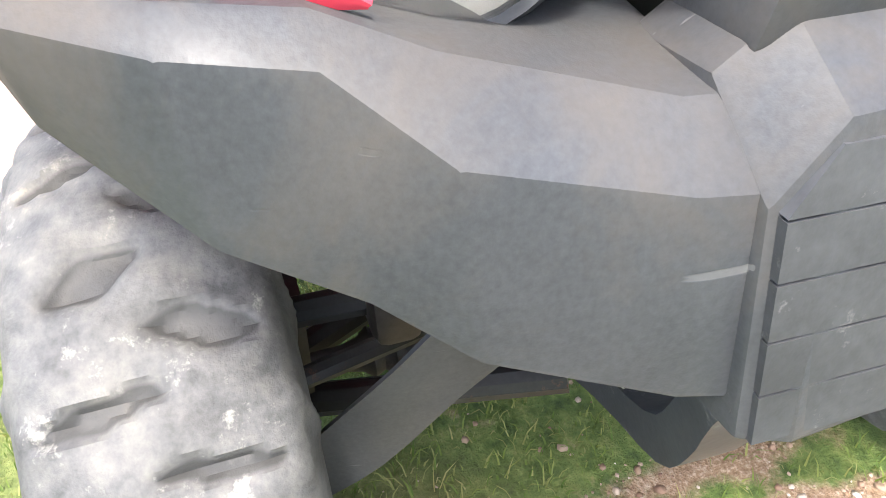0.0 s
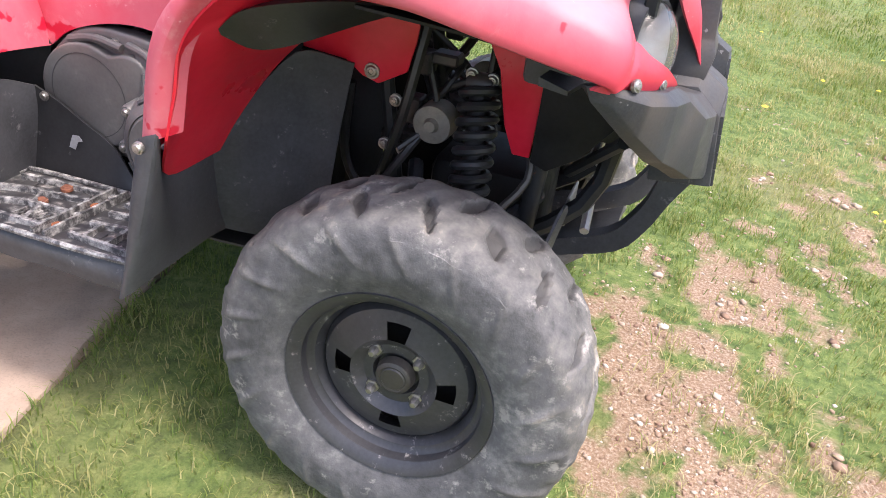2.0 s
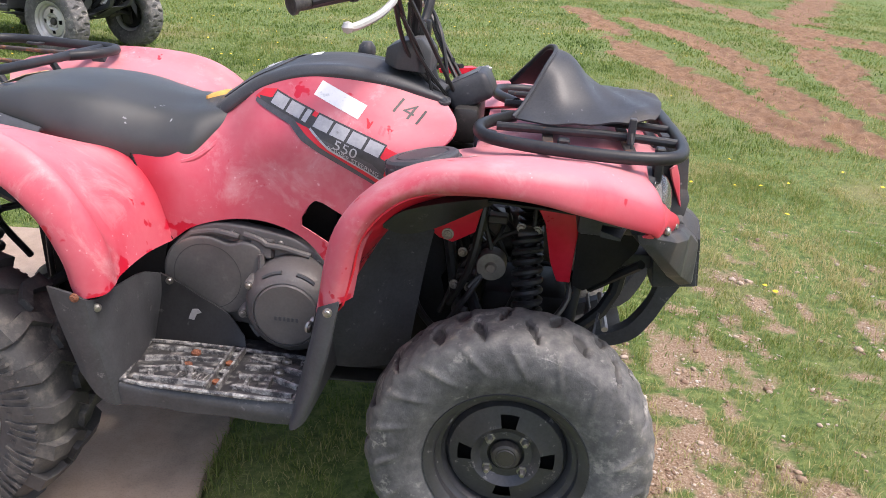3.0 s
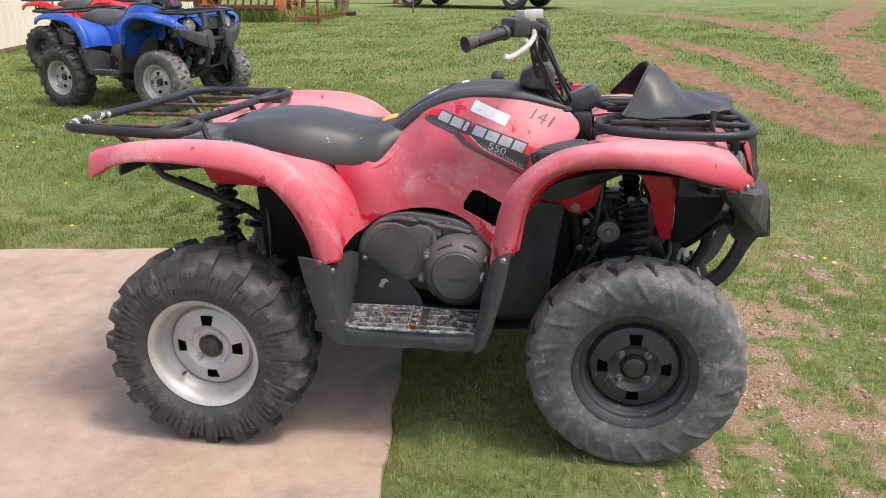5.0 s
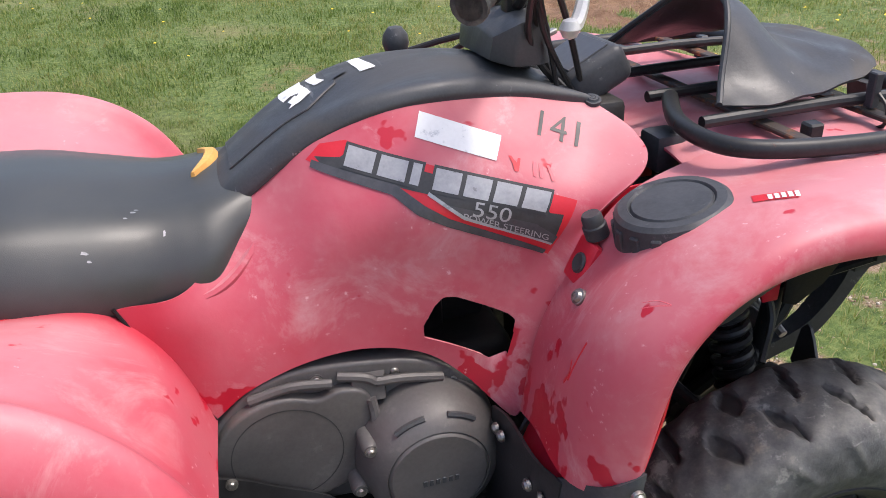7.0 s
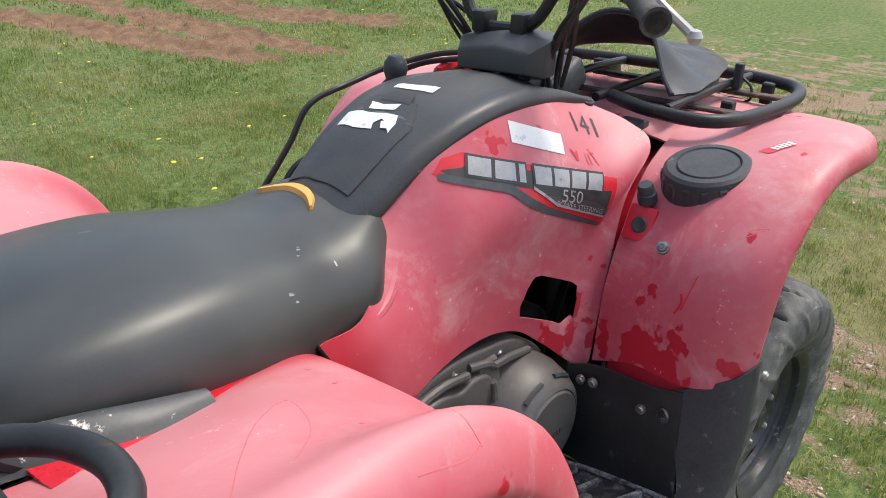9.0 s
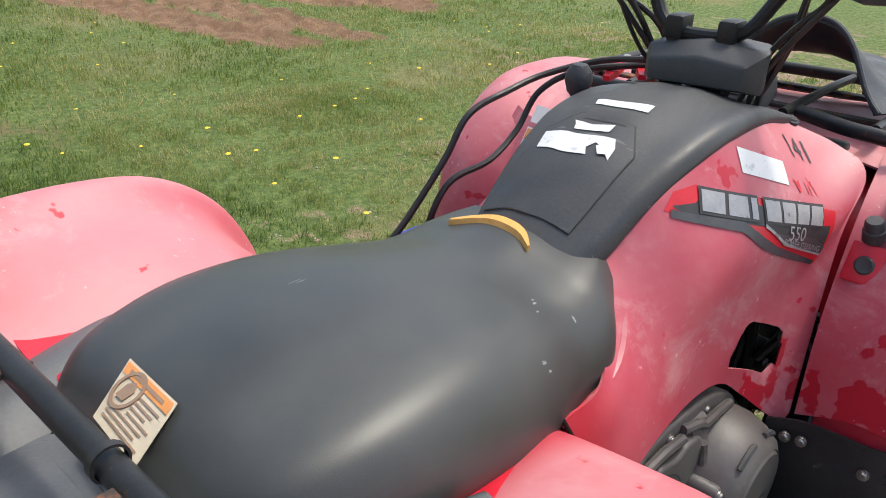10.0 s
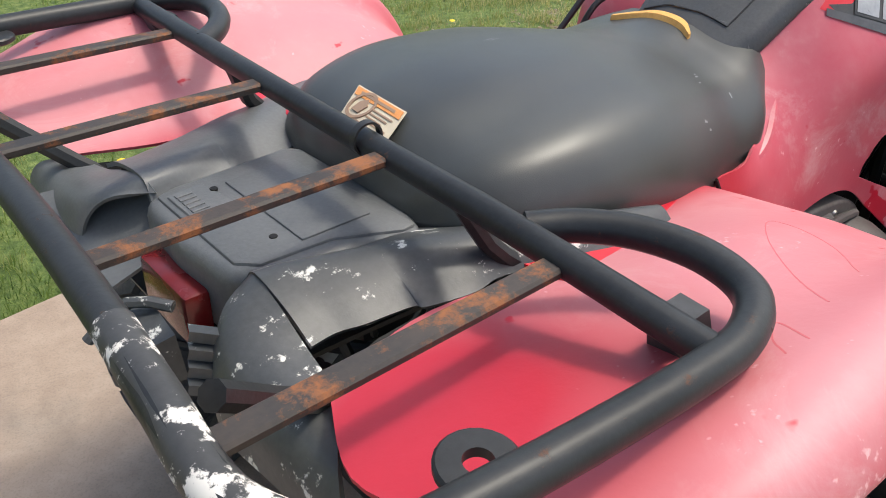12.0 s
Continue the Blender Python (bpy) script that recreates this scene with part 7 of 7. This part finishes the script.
post(pose(-6.1, 21.6, 0), 1.9, "rusty weathered post standing in the grass", 3)
post(pose(-5.78, 21.3, 0, 0, 0, 40), 1.7, "rusty weathered post standing in the grass", -2)
post(pose(-5.2, 25.5, 0, 0, 0, 80), 1.8, "rusty weathered post standing in the grass", 2)
post(pose(-4.9, 26.5, 0, 0, 0, 120), 1.8, "rusty weathered post standing in the grass", -3)


def wire_fence():
    ob = thing("wire_gate", "thin wire gate between rusty posts", "gate", pose(-6.0, 21.4, 0))
    for z in (.25, .55, .85, 1.15):
        part("wire", tube([(-2.2, .6, z), (0, 0, z - .02), (2.4, -.9, z)], .012, 2, 6, smooth=False), RUST, ob)
    part("upright", tube([(2.4, -.9, 0), (2.4, -.9, 1.25)], .025, 2, 8, smooth=False), RUST, ob)


wire_fence()


def coupler():
    ob = thing("trailer_jack", "rusty trailer tongue and jack lying in grass", "trailer part", pose(-4.85, 16.1, 0, 0, 0, 10))
    part("tongue", hull_loft([[(-.6, -.05, .10), (-.6, .05, .10), (-.6, .05, .18), (-.6, -.05, .18)], [(.6, -.04, .22), (.6, .04, .22), (.6, .04, .29), (.6, -.04, .29)]]), RUST, ob)
    part("jack", tube([(-.1, 0, 0), (-.1, 0, .55)], .035, 2, 10, smooth=False), RUST, ob)
    part("crank", tube([(-.1, 0, .55), (-.1, -.12, .56), (-.1, -.12, .64)], .014, 2, 8, smooth=False), IRON, ob)
    part("foot", lathe([(0, .02), (.10, .02), (.11, 0), (0, 0)], 16, "z", (-.1, 0, 0)), RUST, ob)
    part("hitch", box((.55, -.06, .20), (.78, .06, .30), .02, 2), IRON, ob)


coupler()


def pickup():
    d = Vector((-4.157 + .853, 23.088 - 21.658, 0)).normalized()
    yaw = math.degrees(math.atan2(d.y, d.x))
    ob = thing("pickup_truck", "silver pickup truck parked on the grass", "pickup truck", pose(-.853, 21.66, 0, 0, 0, yaw))
    # x runs from the rear axle to the front; the near side is +y
    near = 0.0
    side = [(-1.05, .50), (-1.05, 1.18), (.62, 1.20), (.80, 1.22), (.95, 1.82), (2.35, 1.85), (3.0, 1.25), (4.35, 1.12), (4.5, .95), (4.5, .48), (3.98, .42), (3.92, .70), (3.6, .84), (3.3, .70), (3.22, .42), (.44, .42), (.38, .70), (0, .86), (-.38, .70), (-.46, .46)]
    part("body", slab(side, -1.75, .06, "y", .03, 2), SILVER_PAINT, ob)
    part("window", slab([(1.05, 1.26), (1.12, 1.72), (1.70, 1.75), (1.70, 1.26)], .062, .07, "y", 0), INK, ob)
    part("window", slab([(1.80, 1.26), (1.80, 1.75), (2.28, 1.74), (2.80, 1.27)], .062, .07, "y", 0), INK, ob)
    part("rear_bumper", box((-1.22, -1.70, .46), (-1.02, .04, .66), .03, 2), CHROME, ob)
    part("hitch", box((-1.42, -.90, .40), (-1.15, -.80, .48), .01, 1), DARK, ob)
    part("rocker", box((.45, .02, .33), (3.2, .08, .43), .02, 1), BLACK, ob)
    part("tail_light", box((-1.06, -.02, .85), (-1.0, .065, 1.12), .01, 1), RED, ob)
    for x in (0.0, 3.6):
        for y in (0.0, -1.62):
            w = new("wheel")
            w.parent = ob
            w.location = (x, y, .385)
            part("tyre", lathe([(.22, .11), (.34, .12), (.38, .09), (.385, 0), (.38, -.09), (.34, -.12), (.22, -.11)], 32, "y"), RUBBER, w)
            part("rim", lathe([(0, .06), (.06, .075), (.08, .06), (.19, .05), (.22, .09), (.23, .10)], 32, "y"), ALLOY, w)
            for k in range(6):
                a = math.pi * k / 3
                part("spoke", tube([(.05 * math.cos(a), .075, .05 * math.sin(a)), (.2 * math.cos(a), .085, .2 * math.sin(a))], .02, 1, 6, smooth=False), ALLOY, w)
    part("underbody", box((-1.0, -1.6, .30), (4.3, -.1, .5), .02, 1), DARK, ob)


pickup()


# ---- grass, stones and flowers ----
def blade_material(name, stops):
    m, t, b = nodes_of(name)
    g = t.nodes.new("ShaderNodeNewGeometry")
    wide = noise_node(t, 0.9, 4, 0.6, g.outputs["Position"])
    spread = ramp(t, wide, [(0.36, (0, 0, 0)), (0.66, (1, 1, 1))])
    f = calc(t, "ADD", calc(t, "MULTIPLY", g.outputs["Random Per Island"], 0.48), calc(t, "MULTIPLY", spread, 0.52))
    axes = t.nodes.new("ShaderNodeSeparateXYZ")
    t.links.new(g.outputs["Position"], axes.inputs[0])
    worn_side = calc(t, "MULTIPLY", ramp(t, calc(t, "MULTIPLY", axes.outputs[0], 0.25), [(0.25, (0, 0, 0)), (0.55, (1, 1, 1))]), ramp(t, calc(t, "MULTIPLY", axes.outputs[1], 0.125), [(0.40, (1, 1, 1)), (0.75, (0, 0, 0))]))
    f = calc(t, "ADD", f, calc(t, "MULTIPLY", worn_side, 0.26))
    t.links.new(ramp(t, f, stops), b.inputs["Base Color"])
    b.inputs["Roughness"].default_value = 0.55
    b.inputs["Specular IOR Level"].default_value = 0.3
    glow = t.nodes.new("ShaderNodeBsdfTranslucent")
    t.links.new(blend(t, 1.0, ramp(t, f, stops), (1.0, 1.0, 0.62), "MULTIPLY"), glow.inputs["Color"])
    mix = t.nodes.new("ShaderNodeMixShader")
    mix.inputs[0].default_value = 0.48
    t.links.new(b.outputs[0], mix.inputs[1])
    t.links.new(glow.outputs[0], mix.inputs[2])
    t.links.new(mix.outputs[0], t.nodes["Material Output"].inputs["Surface"])
    return m


GRASS = blade_material("grass_blade", [(0.05, (0.040, 0.078, 0.018)), (0.30, (0.100, 0.170, 0.036)), (0.55, (0.190, 0.250, 0.068)), (0.76, (0.32, 0.315, 0.135)), (0.94, (0.50, 0.44, 0.26))])


def raw_mesh(name, verts, tris, material):
    me = bpy.data.meshes.new(name)
    me.vertices.add(len(verts))
    me.vertices.foreach_set("co", verts.astype(np.float32).ravel())
    me.loops.add(tris.size)
    me.loops.foreach_set("vertex_index", tris.astype(np.int32).ravel())
    me.polygons.add(len(tris))
    me.polygons.foreach_set("loop_start", np.arange(0, tris.size, 3, dtype=np.int32))
    me.update(calc_edges=True)
    me.materials.append(material)
    return new(name, me)


def grow(name, x0, x1, y0, y1, density, tall, wide, seed, label, spare=None, keep=None):
    """Blades over a rectangle, thinned on soil and left out on the slab; two bent segments each."""
    rnd = np.random.RandomState(seed)
    n = int((x1 - x0) * (y1 - y0) * density)
    x, y = rnd.uniform(x0, x1, n), rnd.uniform(y0, y1, n)
    a, b = slab_coords(x, y)
    fringe = 0.03 * wave_noise(x, y, 21, 0.35, 3)
    clump = wave_noise(x, y, 31, 0.22, 3) + 0.6 * wave_noise(x, y, 33, 1.4, 3)
    p = np.clip(0.64 + 0.50 * clump - 0.40 * np.clip(wave_noise(x, y, 37, 2.3, 4), 0, 1), 0.10, 1.0)
    p = p * (1 - 0.88 * np.clip(1.15 * bare(x, y), 0, 1)) * (1 - 0.97 * np.clip(1.7 * ruts(x, y), 0, 1))
    p = p * (1 - smooth01((y - 12.0) / 13.0))
    ok = (rnd.uniform(0, 1, n) < p) & (np.minimum(a, b) < 0.008 + fringe)
    for hx, hy in ((1.264, -.47), (1.264, .47)):
        ok &= ~((np.abs(x - hx) < 0.10) & (np.abs(y - hy) < 0.11))
    if spare is not None:
        ok &= ~((x > spare[0]) & (x < spare[1]) & (y > spare[2]) & (y < spare[3]))
    if keep is not None:
        ok &= keep(x, y)
    x, y, clump = x[ok], y[ok], clump[ok]
    n = len(x)
    h = tall * rnd.uniform(0.45, 1.15, n) * (1 + 0.35 * np.clip(clump, -1, 1))
    w = wide * rnd.uniform(0.6, 1.3, n)
    t = rnd.uniform(0, 2 * math.pi, n)
    lean = rnd.uniform(0.15, 1.15, n) * h
    z = height(x, y) - 0.003
    cx, cy = np.cos(t), np.sin(t)
    tw = t + rnd.uniform(0.8, 2.4, n)
    lx, ly = np.cos(tw), np.sin(tw)
    v = np.empty((n, 5, 3))
    v[:, 0] = np.stack([x - cx * w / 2, y - cy * w / 2, z], -1)
    v[:, 1] = np.stack([x + cx * w / 2, y + cy * w / 2, z], -1)
    mx, my, mz = x + lx * lean * 0.35, y + ly * lean * 0.35, z + h * 0.6
    v[:, 2] = np.stack([mx - cx * w * 0.42, my - cy * w * 0.42, mz], -1)
    v[:, 3] = np.stack([mx + cx * w * 0.42, my + cy * w * 0.42, mz], -1)
    v[:, 4] = np.stack([x + lx * lean, y + ly * lean, z + h * (1 - 0.25 * lean / (h + 1e-6))], -1)
    i = np.arange(n)[:, None] * 5
    tris = np.concatenate([i + np.array([0, 1, 3]), i + np.array([0, 3, 2]), i + np.array([2, 3, 4])], 1).reshape(-1, 3)
    ob = raw_mesh(name, v.reshape(-1, 3), tris, GRASS)
    return tagged(ob, label, "grass", kind="stuff")


grow("grass", -2.6, 3.4, -1.9, 3.4, 12500, .034, .0027, 1, "short mown green grass with straw blades")
grow("grass", -5.0, 5.5, -2.4, 7.0, 4200, .040, .0046, 2, "mown green lawn with dry patches", (-2.6, 3.4, -1.9, 3.4))
grow("grass", -12.0, 10.0, 3.0, 24.0, 1150, .040, .0095, 3, "mown green lawn further off", (-5.0, 5.5, -2.4, 7.0))
grow("tall_grass", -8.8, -5.2, 16.9, 19.5, 1600, .34, .02, 4, "tall green weeds round the old machine")


def flowers():
    rnd = np.random.RandomState(12)
    pts = [(2.185, 2.67), (1.56, 2.05), (1.05, 2.9), (1.9, 3.4), (-.9, 1.55), (2.3, 1.2), (2.6, 2.2), (3.0, 1.5), (-.2, 2.3)]
    while len(pts) < 240:
        x, y = rnd.uniform(-6, 6), rnd.uniform(1.2, 14)
        a, b = slab_coords(np.array([x]), np.array([y]))
        if min(a[0], b[0]) < -.05 and ruts(np.array([x]), np.array([y]))[0] < .2:
            pts.append((x, y))
    vs, fs = [], []
    for k, (x, y) in enumerate(pts):
        r, z = rnd.uniform(.009, .014), rnd.uniform(.03, .06)
        i = len(vs)
        vs.append((x, y, z + .006))
        for j in range(8):
            a = 2 * math.pi * j / 8
            vs.append((x + r * math.cos(a), y + r * math.sin(a), z + rnd.uniform(-.002, .002)))
        for j in range(8):
            fs.append((i, i + 1 + j, i + 1 + (j + 1) % 8))
    ob = raw_mesh("dandelions", np.array(vs), np.array(fs), YELLOW)
    tagged(ob, "scattered small yellow dandelions in the lawn", "flowers", kind="stuff")


flowers()


def pebbles(name, count, lo, hi, seed, label):
    """Rough little stones, each a bent icosahedron, where the soil lies bare."""
    rnd = np.random.RandomState(seed)
    base = bmesh.new()
    bmesh.ops.create_icosphere(base, subdivisions=1, radius=1.0)
    bv = np.array([v.co[:] for v in base.verts])
    base.verts.index_update()
    bf = np.array([[v.index for v in f.verts] for f in base.faces])
    base.free()
    n = count * 6
    x, y = rnd.uniform(1.0, 3.6, n), rnd.uniform(-1.3, 2.2, n)
    ok = rnd.uniform(0, 1, n) < bare(x, y) * (0.35 + 0.65 * (wave_noise(x, y, 44, 0.5, 3) > 0))
    x, y = x[ok][:count], y[ok][:count]
    n = len(x)
    size = lo + (hi - lo) * rnd.uniform(0, 1, n) ** 3
    z = height(x, y)
    v = bv[None] * (1 + rnd.uniform(-.28, .28, (n, len(bv), 1)))
    v = v * size[:, None, None] * rnd.uniform(.6, 1.25, (n, 1, 3)) * np.array([1, 1, .5])
    t = rnd.uniform(0, 2 * math.pi, n)
    c, s = np.cos(t)[:, None], np.sin(t)[:, None]
    vx, vy = v[..., 0] * c - v[..., 1] * s, v[..., 0] * s + v[..., 1] * c
    v = np.stack([vx + x[:, None], vy + y[:, None], v[..., 2] + (z + size * .2)[:, None]], -1)
    f = (np.arange(n)[:, None, None] * len(bv) + bf[None]).reshape(-1, 3)
    m, t2, b = nodes_of("mixed_stone")
    g = t2.nodes.new("ShaderNodeNewGeometry")
    col = ramp(t2, g.outputs["Random Per Island"], [(0.0, (0.20, 0.12, 0.08)), (0.4, (0.34, 0.245, 0.175)), (0.8, (0.45, 0.37, 0.30)), (1.0, (0.55, 0.50, 0.44))])
    t2.links.new(col, b.inputs["Base Color"])
    b.inputs["Roughness"].default_value = 0.9
    bumped(t2, b, noise_node(t2, 160, 4, .7, g.outputs["Position"]), .5, .003)
    ob = raw_mesh(name, v.reshape(-1, 3), f, m)
    tagged(ob, label, "gravel", kind="stuff")


pebbles("gravel", 9000, .002, .008, 5, "fine pale gravel on bare reddish soil")
pebbles("stones", 260, .007, .020, 6, "pale stones scattered on bare soil")
